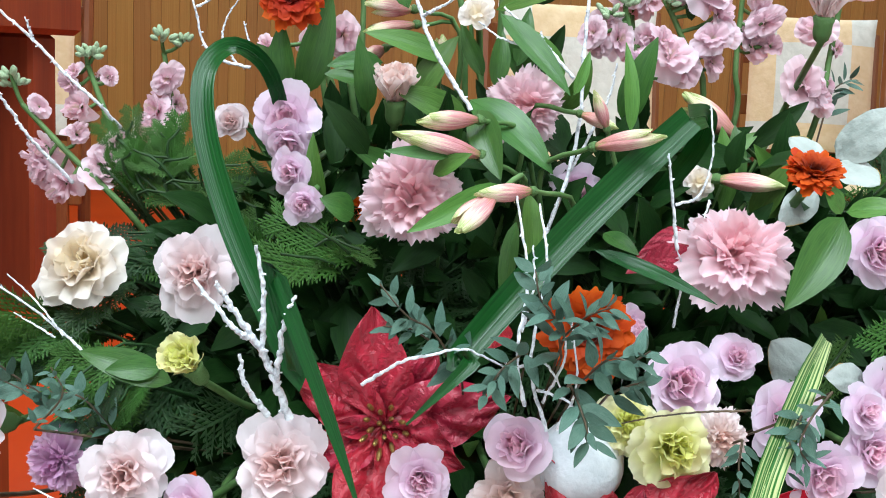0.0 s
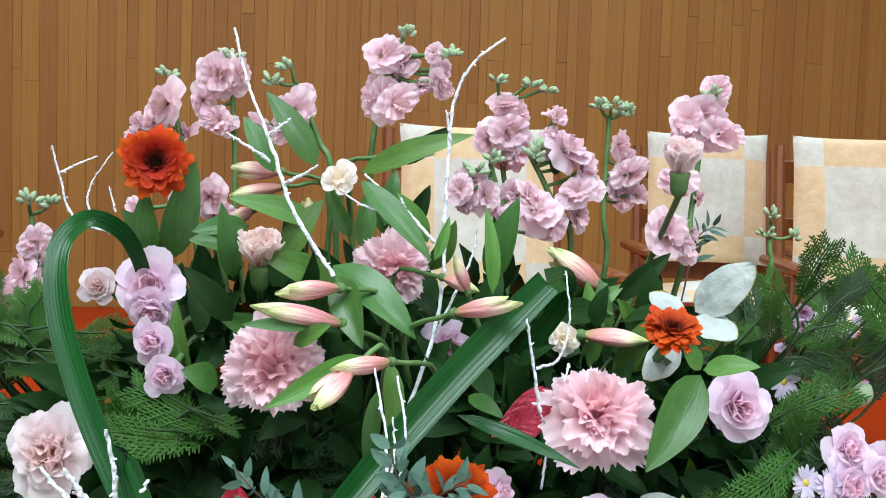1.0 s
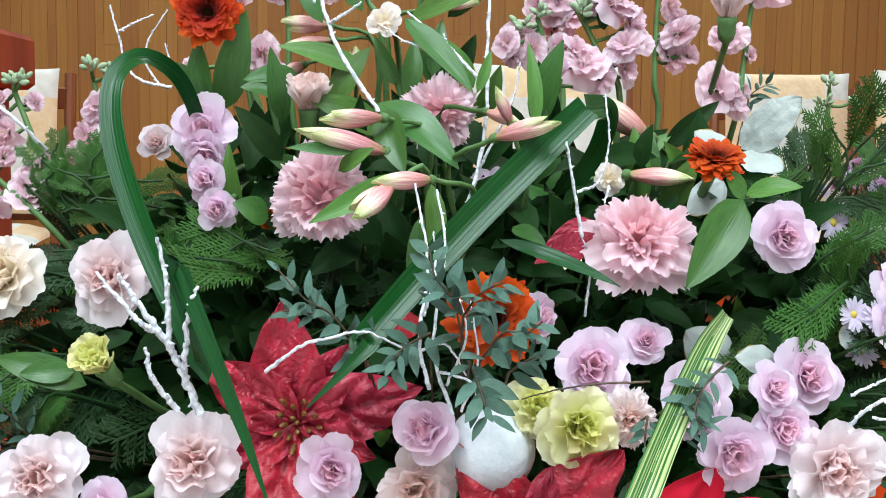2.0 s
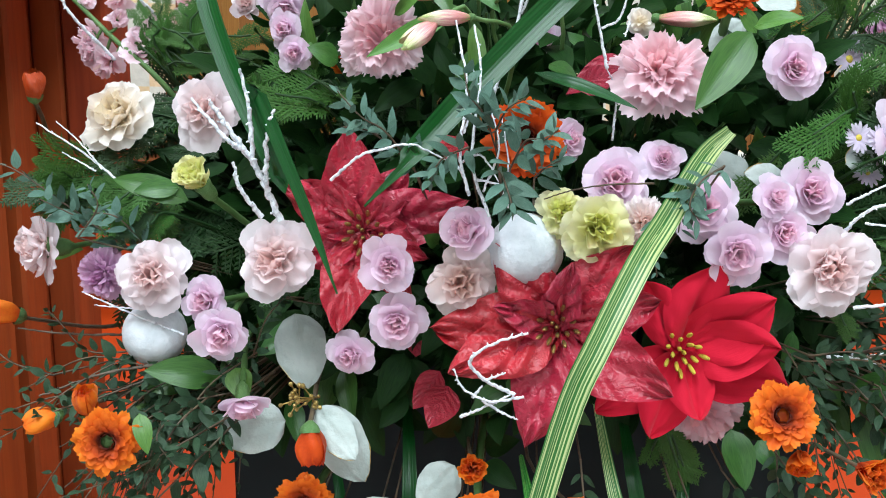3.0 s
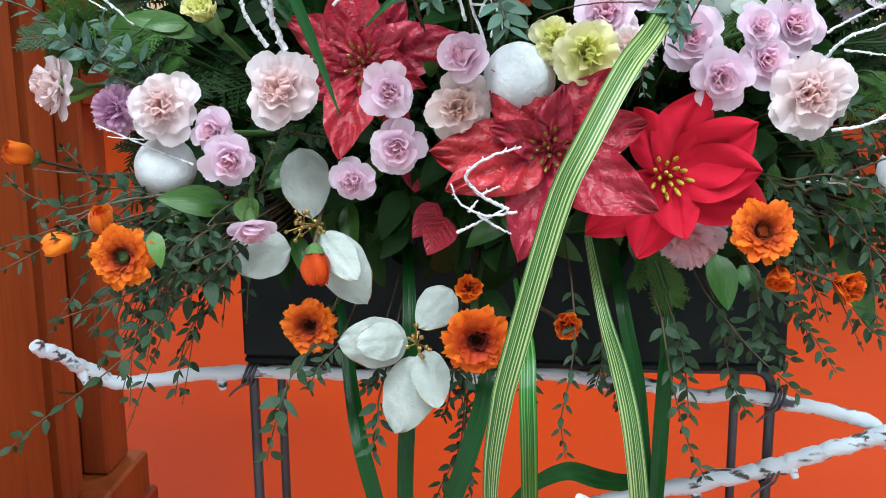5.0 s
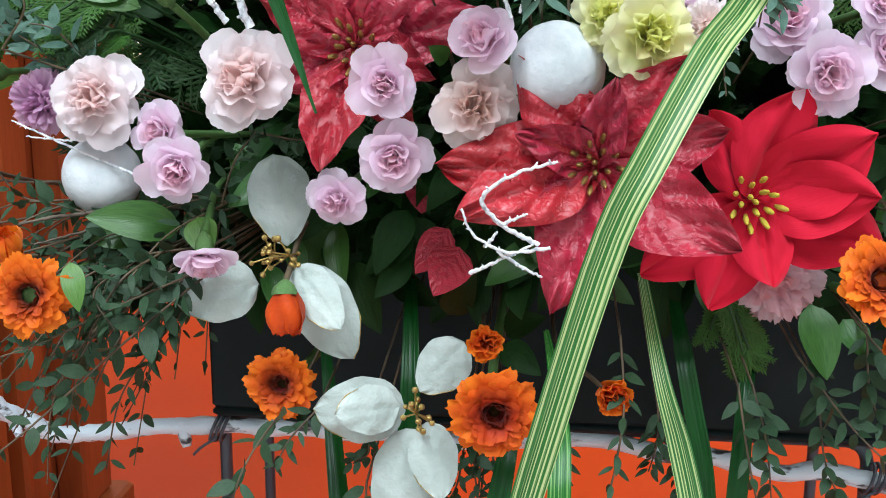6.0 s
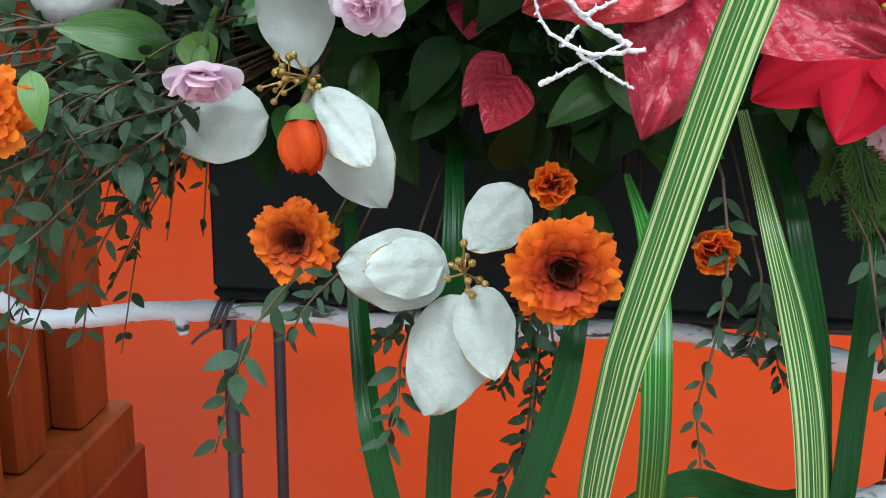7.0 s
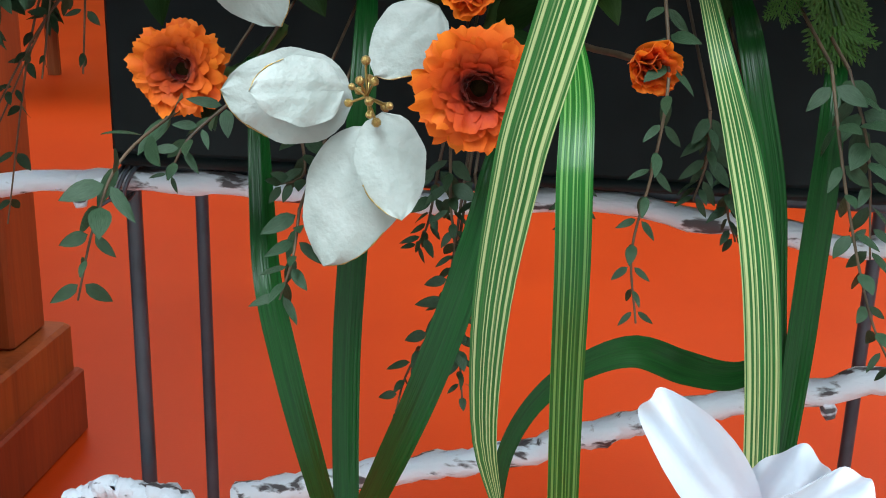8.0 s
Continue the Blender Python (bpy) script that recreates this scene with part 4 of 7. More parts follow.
strap([(0.1384, 0.5700, 0.5628), (0.1472, 0.5200, 0.5218), (0.1574, 0.5120, 0.4876), (0.1658, 0.5080, 0.4518), (0.1720, 0.5080, 0.4085), (0.1763, 0.5100, 0.3613), (0.1787, 0.5120, 0.3408)], [0.005, 0.0085, 0.0120, 0.0132, 0.0135, 0.0132, 0.013], STRIPED, PALE_STRIPE, 0.12)
HANG = "glossy dark green strap leaf hanging beneath the planter"
strap([(0.1572, 0.6000, 0.5468), (0.1597, 0.5550, 0.5307), (0.1650, 0.5350, 0.5021), (0.1723, 0.5280, 0.4679), (0.1766, 0.5250, 0.4316), (0.1812, 0.5220, 0.3916)], [0.0050, 0.0096, 0.0102, 0.0089, 0.0070], STRAP, HANG, 0.12)
strap([(0.2038, 0.6000, 0.5348), (0.1941, 0.5500, 0.5116), (0.1909, 0.5320, 0.4787), (0.1885, 0.5250, 0.4413), (0.1865, 0.5200, 0.3976), (0.1845, 0.5180, 0.3552), (0.1843, 0.5180, 0.3378)], [0.0050, 0.0089, 0.0108, 0.0108, 0.0089, 0.0082], STRAP, HANG, 0.14)
strap([(-0.0438, 0.6000, 0.5018), (-0.0341, 0.5700, 0.4728), (-0.0276, 0.5500, 0.4487), (-0.0188, 0.5250, 0.4233), (-0.0092, 0.5150, 0.3919), (-0.0018, 0.5180, 0.3564), (0.0042, 0.5270, 0.3206)], [0.0064, 0.0098, 0.0114, 0.0118, 0.0114, 0.0102], STRAP, HANG, 0.14)
strap([(0.0078, 0.6000, 0.5468), (0.0122, 0.5700, 0.5283), (0.0151, 0.5450, 0.4959), (0.0141, 0.5350, 0.4457), (0.0121, 0.5300, 0.3995), (0.0118, 0.5280, 0.3551), (0.0127, 0.5260, 0.3193)], [0.0064, 0.0092, 0.0118, 0.0118, 0.0114, 0.0108], STRAP, HANG, 0.14)
strap([(0.0754, 0.5450, 0.4986), (0.0707, 0.5150, 0.4784), (0.0666, 0.5000, 0.4566), (0.0591, 0.4970, 0.4292), (0.0474, 0.5000, 0.3933), (0.0332, 0.5100, 0.3560), (0.0190, 0.5260, 0.3199)], [0.0064, 0.0105, 0.0127, 0.0134, 0.0127, 0.0108], STRAP, HANG, 0.14)
strap([(0.1800, 0.5480, 0.3925), (0.1660, 0.5450, 0.3885), (0.1473, 0.5400, 0.3931), (0.1263, 0.5350, 0.4005), (0.1046, 0.5350, 0.3908), (0.0884, 0.5350, 0.3746), (0.0777, 0.5370, 0.3510), (0.0738, 0.5400, 0.3224)], [0.008, 0.012, 0.014, 0.013, 0.010, 0.008, 0.007, 0.006], STRAP, "dark green strap leaf curled in a low arch", 0.08)

# ---- twigs and branches ----
def twig(lines, r, label, name="frosted_twig", mat=None, rough=0.15, group="frosted twigs", knobs=True):
    """A branching twig: the first line is its main stem, the others its side shoots."""
    mat = mat or FROST
    COUNT[0] += 1
    rng = np.random.default_rng(COUNT[0])
    ob = thing(name, label, "twig", tuple(lines[0][0]), group)
    for i, pts in enumerate(lines):
        pts = np.asarray(pts, float)
        n = max(8, int(len(pts) * 9))
        dense = spline(pts, n)
        dense[1:-1] += rng.normal(0, r * 0.13, (n - 2, 3))
        rr = r * 0.66 if i == 0 else r * 0.48
        sh = tube(Shape(), dense, rr * 1.15, rr * 0.6, 7, n * 2, rough, rng)
        if knobs:
            for k in range(2, n - 1, 4):
                d = unit(rng.normal(0, 1, 3) + np.array([0, -0.5, 0.5]))
                tube(sh, [dense[k], dense[k] + d * rr * 2.2], rr * 0.6, rr * 0.35, 5, 3, 0.15, rng)
        solid("main_stem" if i == 0 else "side_shoot", sh, mat, ob)
    return ob


WHITE_T = "thin twig coated in white frost with side shoots"
twig([[(-0.0594, 0.5200, 0.6934), (-0.0711, 0.5100, 0.7267), (-0.0844, 0.5000, 0.7514), (-0.0934, 0.4950, 0.7669)], [(-0.0729, 0.5100, 0.7286), (-0.0715, 0.5000, 0.7622), (-0.0750, 0.4950, 0.7867)], [(-0.0663, 0.5120, 0.7152), (-0.0613, 0.5000, 0.7475), (-0.0559, 0.4970, 0.7628)], [(-0.0698, 0.5150, 0.6960), (-0.0799, 0.5050, 0.7141), (-0.0827, 0.5000, 0.7312)], [(-0.0769, 0.5050, 0.7382), (-0.0851, 0.4950, 0.7462), (-0.1030, 0.4900, 0.7700)]], 0.0030, WHITE_T)
twig([[(0.0581, 0.5000, 0.7115), (0.0528, 0.5000, 0.7371), (0.0566, 0.5100, 0.7727), (0.0498, 0.5200, 0.8132)], [(0.0549, 0.5050, 0.7477), (0.0604, 0.5150, 0.7692), (0.0596, 0.5200, 0.7889)], [(0.0537, 0.5000, 0.7257), (0.0411, 0.4950, 0.7413)], [(0.0537, 0.5000, 0.7314), (0.0660, 0.4900, 0.7363), (0.0759, 0.4900, 0.7210)]], 0.0015, WHITE_T)
twig([[(0.0699, 0.5000, 0.6992), (0.0600, 0.5000, 0.7321), (0.0649, 0.5050, 0.7819), (0.0608, 0.5150, 0.8105)], [(0.0665, 0.4980, 0.7141), (0.0759, 0.4950, 0.7395), (0.0704, 0.5000, 0.7642)], [(0.0739, 0.4950, 0.7016), (0.0815, 0.4900, 0.7255), (0.0778, 0.4950, 0.7572)], [(0.0632, 0.4950, 0.7216), (0.0781, 0.4850, 0.7188), (0.0816, 0.4850, 0.7063)]], 0.0014, WHITE_T)
twig([[(0.0655, 0.6000, 0.7574), (0.0879, 0.6050, 0.8286), (0.0907, 0.6100, 0.9028), (0.0934, 0.6100, 0.9494), (0.1039, 0.6050, 0.9733), (0.1204, 0.6000, 0.9867)], [(0.0921, 0.6100, 0.9286), (0.0888, 0.6050, 0.9458)], [(0.0867, 0.6060, 0.8186), (0.1053, 0.6100, 0.8578), (0.1094, 0.6100, 0.8807)]], 0.0017, "tall white frosted twig bent at the top")
twig([[(0.0279, 0.6000, 0.8503), (0.0046, 0.6100, 0.8857), (-0.0082, 0.6150, 0.9204), (-0.0230, 0.6200, 0.9567), (-0.0320, 0.6250, 0.9886)], [(-0.0096, 0.6150, 0.9139), (-0.0214, 0.6100, 0.9214), (-0.0330, 0.6050, 0.9287)], [(-0.0013, 0.6120, 0.9014), (0.0090, 0.6050, 0.9066), (0.0175, 0.6000, 0.9123)], [(-0.0110, 0.6160, 0.9283), (0.0017, 0.6120, 0.9381)]], 0.0019, "tall white frosted twig with short side shoots")
twig([[(-0.1091, 0.6900, 0.8660), (-0.1293, 0.6950, 0.8701), (-0.1403, 0.7000, 0.8795), (-0.1464, 0.7000, 0.9008), (-0.1511, 0.7000, 0.9191)], [(-0.1454, 0.7000, 0.9026), (-0.1343, 0.7000, 0.9083), (-0.1232, 0.7000, 0.9133)], [(-0.1184, 0.6930, 0.8680), (-0.1277, 0.6950, 0.8837), (-0.1244, 0.6950, 0.8980), (-0.1125, 0.6950, 0.9161)], [(-0.1102, 0.6950, 0.8788), (-0.1146, 0.6950, 0.8947)]], 0.0015, WHITE_T)
twig([[(0.0844, 0.6000, 0.8709), (0.0666, 0.6050, 0.8893), (0.0438, 0.6100, 0.9083)], [(0.0666, 0.6050, 0.8893), (0.0647, 0.6030, 0.8957)], [(0.0555, 0.6050, 0.8874), (0.0426, 0.6040, 0.8912), (0.0297, 0.6050, 0.8994)]], 0.0015, WHITE_T)
twig([[(0.1410, 0.5600, 0.7834), (0.1350, 0.5550, 0.8113), (0.1301, 0.5500, 0.8355)], [(0.1373, 0.5560, 0.8082), (0.1478, 0.5500, 0.8147), (0.1524, 0.5480, 0.8358), (0.1496, 0.5500, 0.8612)], [(0.1534, 0.5500, 0.8118), (0.1509, 0.5480, 0.8028)], [(0.1459, 0.5750, 0.7373), (0.1476, 0.5700, 0.7668), (0.1410, 0.5600, 0.7834)]], 0.0015, WHITE_T)
twig([[(0.2826, 0.5400, 0.6825), (0.2972, 0.5350, 0.6982), (0.3154, 0.5300, 0.7053), (0.3345, 0.5300, 0.7133)], [(0.2854, 0.5400, 0.7014), (0.3055, 0.5350, 0.7130), (0.3352, 0.5350, 0.7257)], [(0.2957, 0.5350, 0.6907), (0.3236, 0.5300, 0.6868)]], 0.0016, WHITE_T)
twig([[(0.2874, 0.5200, 0.6415), (0.3076, 0.5150, 0.6459), (0.3282, 0.5150, 0.6582), (0.3451, 0.5150, 0.6711)], [(0.3111, 0.5150, 0.6470), (0.3202, 0.5100, 0.6517)]], 0.0015, WHITE_T)
twig([[(0.2797, 0.5450, 0.6040), (0.2973, 0.5400, 0.6053), (0.3153, 0.5380, 0.6090)], [(0.2935, 0.5400, 0.6072), (0.3082, 0.5380, 0.6019)]], 0.0016, WHITE_T)
twig([[(0.0857, 0.4750, 0.5980), (0.0686, 0.4700, 0.6083), (0.0603, 0.4650, 0.6213), (0.0759, 0.4600, 0.6334), (0.0936, 0.4600, 0.6391)], [(0.0687, 0.4680, 0.6087), (0.0809, 0.4620, 0.6150)], [(0.0909, 0.4750, 0.5970), (0.0720, 0.4700, 0.5954), (0.0566, 0.4680, 0.6034), (0.0510, 0.4660, 0.6159)], [(0.0540, 0.4780, 0.5830), (0.0684, 0.4720, 0.5914), (0.0840, 0.4720, 0.5993)], [(0.0668, 0.4700, 0.5961), (0.0788, 0.4720, 0.5880), (0.0874, 0.4750, 0.5828)], [(0.0616, 0.4700, 0.5978), (0.0670, 0.4680, 0.6052)]], 0.0017, "silvery white frosted twig over the red poinsettia")
twig([[(-0.0220, 0.4900, 0.7218), (-0.0034, 0.4800, 0.7368), (0.0111, 0.4800, 0.7409), (0.0276, 0.4850, 0.7426), (0.0520, 0.5000, 0.7285)]], 0.0013, WHITE_T, knobs=False)
twig([[(-0.1729, 0.5600, 0.7092), (-0.1985, 0.5650, 0.7292), (-0.2336, 0.5700, 0.7502)], [(-0.1875, 0.5620, 0.7204), (-0.2022, 0.5650, 0.7373), (-0.2200, 0.5700, 0.7513)], [(-0.1918, 0.5620, 0.7192), (-0.2152, 0.5650, 0.7313)]], 0.0012, WHITE_T)
twig([[(-0.1277, 0.5300, 0.6172), (-0.1689, 0.5300, 0.6339), (-0.1955, 0.5350, 0.6436)], [(-0.1604, 0.5300, 0.6339), (-0.1856, 0.5300, 0.6360)]], 0.0011, WHITE_T)
twig([[(-0.1850, 0.7000, 0.8150), (-0.2000, 0.6750, 0.8390), (-0.2180, 0.6700, 0.8560), (-0.2370, 0.6650, 0.8770), (-0.2550, 0.6600, 0.8930), (-0.2680, 0.6560, 0.9060)], [(-0.2370, 0.6650, 0.8770), (-0.2400, 0.6600, 0.8900)]], 0.0017, WHITE_T)
twig([[(-0.2150, 0.6700, 0.7900), (-0.2340, 0.6500, 0.8180), (-0.2420, 0.6450, 0.8320), (-0.2480, 0.6400, 0.8430), (-0.2560, 0.6350, 0.8620)]], 0.0017, WHITE_T)
BARE = "thin bare brown twig reaching sideways out of the flowers"
twig([[(0.2792, 0.5600, 0.5941), (0.3012, 0.5350, 0.6109), (0.3206, 0.5000, 0.6284)], [(0.2947, 0.5400, 0.6060), (0.3157, 0.5300, 0.6098)]], 0.0016, BARE, "bare_twig", WOODTWIG, 0.15, "bare twigs")
twig([[(0.3244, 0.5000, 0.5956), (0.3394, 0.4900, 0.6091), (0.3534, 0.4850, 0.6213)], [(0.3394, 0.4900, 0.6091), (0.3427, 0.4800, 0.6259)]], 0.0011, BARE, "bare_twig", WOODTWIG, 0.15, "bare twigs")
twig([[(-0.1613, 0.5800, 0.6042), (-0.2222, 0.5850, 0.6020), (-0.2669, 0.5900, 0.6044)]], 0.0014, BARE, "bare_twig", WOODTWIG, 0.15, "bare twigs")
twig([[(-0.1494, 0.5300, 0.5966), (-0.1815, 0.5200, 0.5925), (-0.2176, 0.5100, 0.5807)], [(-0.1540, 0.5300, 0.5868), (-0.1707, 0.5000, 0.5849)]], 0.0015, BARE, "bare_twig", WOODTWIG, 0.15, "bare twigs")
twig([[(0.163, 0.475, 0.722), (0.14, 0.47, 0.722), (0.119, 0.47, 0.719), (0.102, 0.475, 0.713)]], 0.0008, BARE, "bare_twig", BROWNSTEM, 0.1, "bare twigs", False)


def branch(points, r0, r1, label, knots):
    rng = np.random.default_rng(5 + len(points))
    ob = thing("whitewashed_branch", label, "branch", tuple(points[0]), "whitewashed branches")
    dense = spline(points, 40)
    dense += rng.normal(0, 0.0011, dense.shape)
    sh = tube(Shape(), dense, r0, r1, 12, 120, 0.10, rng)
    solid("bark", sh, BIRCH, ob)
    for k in knots:
        kn = Shape()
        c = dense[k]
        tube(kn, [c + np.array([-0.003, 0, 0.002]), c + np.array([0.002, -0.006, -0.012])], 0.0055, 0.003, 8, 5, 0.15, rng)
        solid("knot", kn, BIRCH, ob)
    return ob


branch([(-0.2859, 0.6050, 0.4633), (-0.2761, 0.6200, 0.4512), (-0.2594, 0.6330, 0.4367), (-0.2346, 0.6450, 0.4204), (-0.1955, 0.6490, 0.4237), (-0.1281, 0.6530, 0.4274), (-0.0748, 0.6550, 0.4277), (0.0128, 0.6570, 0.4262), (0.1265, 0.6570, 0.4269), (0.2161, 0.6570, 0.4172), (0.2776, 0.6550, 0.4140), (0.3212, 0.6530, 0.4067), (0.3603, 0.6510, 0.3975), (0.3804, 0.6490, 0.3799)], 0.0058, 0.0058, "whitewashed crooked branch tied along the metal stand", (6, 14))
branch([(0.3863, 0.6370, 0.3957), (0.3454, 0.6390, 0.3809), (0.2998, 0.6430, 0.3638), (0.2533, 0.6490, 0.3464), (0.1683, 0.6530, 0.3235), (0.1177, 0.6550, 0.3055), (0.0620, 0.6550, 0.2866), (-0.0021, 0.6550, 0.2694), (-0.0760, 0.6570, 0.2484)], 0.0065, 0.0075, "whitewashed branch slanting down across the metal stand", (9, 16))
branch([(-0.1010, 0.6450, 0.2511), (-0.1299, 0.6450, 0.2530), (-0.1444, 0.6450, 0.2552), (-0.1663, 0.6450, 0.2451)], 0.006, 0.0055, "short whitewashed branch stub low beside the stand", ())


def wire_tie(pos, label):
    ob = thing("wire_tie", label, "wire tie", tuple(pos), "wire ties")
    x, y, z = pos
    for k in range(3):
        a = np.linspace(0, 2 * np.pi, 9)
        dx = (k - 1) * 0.0035
        ring = [(x + dx + 0.0035 * math.sin(t), y + 0.0105 * math.cos(t), z + 0.0095 * math.sin(t)) for t in a]
        solid("wire_turn", tube(Shape(), ring, 0.0011, 0.0011, 6, 30), BLACKM, ob)
    solid("wire_end", tube(Shape(), [(x, y - 0.01, z - 0.004), (x - 0.01, y - 0.012, z - 0.010), (x - 0.016, y - 0.012, z - 0.016)], 0.0011, 0.0009, 6, 6), BLACKM, ob)


wire_tie((-0.1286, 0.6550, 0.4267), "black wire tying the branch to the stand")
wire_tie((0.2889, 0.6470, 0.3541), "black wire wound round branch and stand leg")
wire_tie((0.2919, 0.6560, 0.4130), "black wire tying the branch to the stand")


# ---- stocks and alstroemerias ----
def bud_cluster(ob, pos, rng, n=8, size=0.0025, spread=0.009):
    for i in range(n):
        d = unit(np.array([rng.uniform(-1, 1), rng.uniform(-0.8, 0.3), rng.uniform(0.1, 1.2)]))
        p = np.asarray(pos) + d * spread * rng.uniform(0.3, 1.0)
        s = size * rng.uniform(0.7, 1.15)
        sh = lathe(Shape(), [(0.0, -1.4), (0.55, -1.0), (0.8, -0.2), (0.7, 0.7), (0.35, 1.3), (0.0, 1.5)], 8)
        part("green_bud", BUDS.setdefault("green", None) or BUDS.update(green=sh.mesh("green_bud", BUDG)) or BUDS["green"], ob, aim(p, d, 0, s))


def stock(stem, florets, buds, label="dusty pink stock flower with ruffled florets and green buds"):
    """A stock: one stem, florets set round it, buds at its top."""
    COUNT[0] += 1
    rng = np.random.default_rng(COUNT[0])
    s0 = np.asarray(stem[0], float)
    foot = FOAM_AT + np.array([(s0[0] - 0.085) * 0.45, 0.02, 0])
    ob = thing("stock_flower", label, "flower", tuple(foot), "stock flowers")
    line = [foot, (foot + s0) / 2 + np.array([(s0[0] - 0.085) * 0.1, 0.02, 0])] + [np.asarray(p, float) for p in stem]
    solid("stem", tube(Shape(), line, 0.0027, 0.0018, 7, 26), STEM, ob)
    dense = spline(line, 60)
    extra = [((np.asarray(p, float) + np.asarray(q, float)) / 2 + rng.normal(0, 0.004, 3) + np.array([0, 0.006, 0]), 0.5 * (a + b) * rng.uniform(0.8, 1.0)) for (p, a), (q, b) in zip(florets, florets[1:])]
    for (p, size) in list(florets) + extra:
        p = np.asarray(p, float)
        near = dense[np.argmin(np.linalg.norm(dense - p, axis=1))]
        d = unit(unit(p - near + 1e-6) * 0.55 + np.array([rng.uniform(-0.9, 0.9), -1.0, rng.uniform(-0.5, 0.8)]))
        k = int(rng.integers(0, 4))
        part("floret", bloom_mesh("floret", k, STOCKP), ob, aim(p, d, rng.uniform(0, 6), size * 1.2) @ Matrix.Diagonal((1.0, rng.uniform(0.58, 0.9), rng.uniform(0.9, 1.35), 1)))
        solid("flower_stalk", tube(Shape(), [near, (near + p) / 2 + np.array([0, 0.003, -0.003]), p - d * size * 0.45], 0.0013, 0.0016, 5, 6), STEM, ob)
    for p in buds:
        near = dense[np.argmin(np.linalg.norm(dense - np.asarray(p), axis=1))]
        stalk = solid("flower_stalk", tube(Shape(), [near, (near + np.asarray(p)) / 2, np.asarray(p) + np.array([0, 0, 0.004])], 0.0016, 0.0012, 5, 6), STEM, ob)
        bud_cluster(stalk, p, rng)
    return ob


stock([(-0.0714, 0.7800, 0.8585), (-0.0810, 0.7850, 0.9182), (-0.0923, 0.7900, 0.9619)], [((-0.0957, 0.7750, 0.9510), 0.0158), ((-0.1053, 0.7800, 0.9391), 0.0109), ((-0.1186, 0.7900, 0.9278), 0.0093), ((-0.0847, 0.7900, 0.9322), 0.0110)], [(-0.0917, 0.7850, 0.9696)])
stock([(-0.0412, 0.7750, 0.8556), (-0.0444, 0.7800, 0.9154), (-0.0485, 0.7850, 0.9753)], [((-0.0567, 0.7700, 0.9737), 0.0149), ((-0.0405, 0.7750, 0.9748), 0.0100), ((-0.0666, 0.7750, 0.9541), 0.0125), ((-0.0588, 0.7700, 0.9416), 0.0133)], [(-0.0474, 0.7800, 0.9848)])
stock([(0.0257, 0.7300, 0.8985), (0.0154, 0.7350, 0.9285), (-0.0008, 0.7400, 0.9660)], [((0.0004, 0.7200, 0.9481), 0.0132), ((-0.0106, 0.7250, 0.9367), 0.0109), ((0.0034, 0.7350, 0.9583), 0.0087), ((-0.0258, 0.7300, 0.9363), 0.0087)], [(-0.0045, 0.7350, 0.9753), (-0.0174, 0.7350, 0.9650)])
stock([(0.0505, 0.7350, 0.8992), (0.0540, 0.7350, 0.9489), (0.0614, 0.7400, 0.9894)], [((0.0585, 0.7250, 0.9889), 0.0164), ((0.0709, 0.7350, 0.9836), 0.0103), ((0.0486, 0.7300, 0.9590), 0.0134), ((0.0681, 0.7150, 0.9541), 0.0162), ((0.0601, 0.7350, 0.9624), 0.0111), ((0.0950, 0.7300, 0.9710), 0.0094), ((0.0905, 0.7300, 0.9908), 0.0067), ((0.1002, 0.7350, 0.9659), 0.0087)], [(0.0716, 0.7350, 0.9988), (0.1036, 0.7300, 0.9875)])
stock([(0.1608, 0.8150, 0.8584), (0.1530, 0.8200, 0.9138), (0.1496, 0.8250, 0.9652)], [((0.1526, 0.8150, 0.9626), 0.0122), ((0.1561, 0.8050, 0.9434), 0.0190), ((0.1421, 0.8100, 0.9367), 0.0139), ((0.1680, 0.8150, 0.9305), 0.0149), ((0.1518, 0.8200, 0.9223), 0.0132), ((0.1665, 0.8200, 0.9570), 0.0123)], [(0.1456, 0.8150, 0.9771), (0.1714, 0.8150, 0.9760), (0.1836, 0.8150, 0.9722)])
stock([(0.1903, 0.7350, 0.8568), (0.1727, 0.7350, 0.8992), (0.1588, 0.7400, 0.9259)], [((0.1784, 0.7350, 0.9535), 0.0103), ((0.1870, 0.7250, 0.9324), 0.0149), ((0.1774, 0.7350, 0.9296), 0.0103), ((0.1992, 0.7300, 0.9187), 0.0110), ((0.1900, 0.7200, 0.9020), 0.0124), ((0.1941, 0.7250, 0.8847), 0.0109)], [(0.1604, 0.7250, 0.9201), (0.1629, 0.7300, 0.9259)])
stock([(0.1443, 0.7150, 0.8457), (0.1398, 0.7200, 0.8833), (0.1301, 0.7200, 0.9172)], [((0.1617, 0.7150, 0.8899), 0.0162), ((0.1489, 0.7200, 0.8969), 0.0117), ((0.1273, 0.7100, 0.8965), 0.0123), ((0.1078, 0.7050, 0.8997), 0.0099), ((0.1727, 0.7200, 0.8786), 0.0117), ((0.1117, 0.7100, 0.8904), 0.0084)], [(0.1302, 0.7150, 0.9179), (0.1191, 0.7150, 0.9093)])
stock([(0.2254, 0.7800, 0.8417), (0.2227, 0.7800, 0.8832), (0.2250, 0.7850, 0.9535)], [((0.2339, 0.7750, 0.9338), 0.0108), ((0.2386, 0.7700, 0.9135), 0.0141), ((0.2331, 0.7800, 0.9063), 0.0117), ((0.2473, 0.7800, 0.9005), 0.0092)], [(0.2257, 0.7800, 0.9594), (0.2161, 0.7800, 0.9591), (0.2363, 0.7800, 0.9557)])
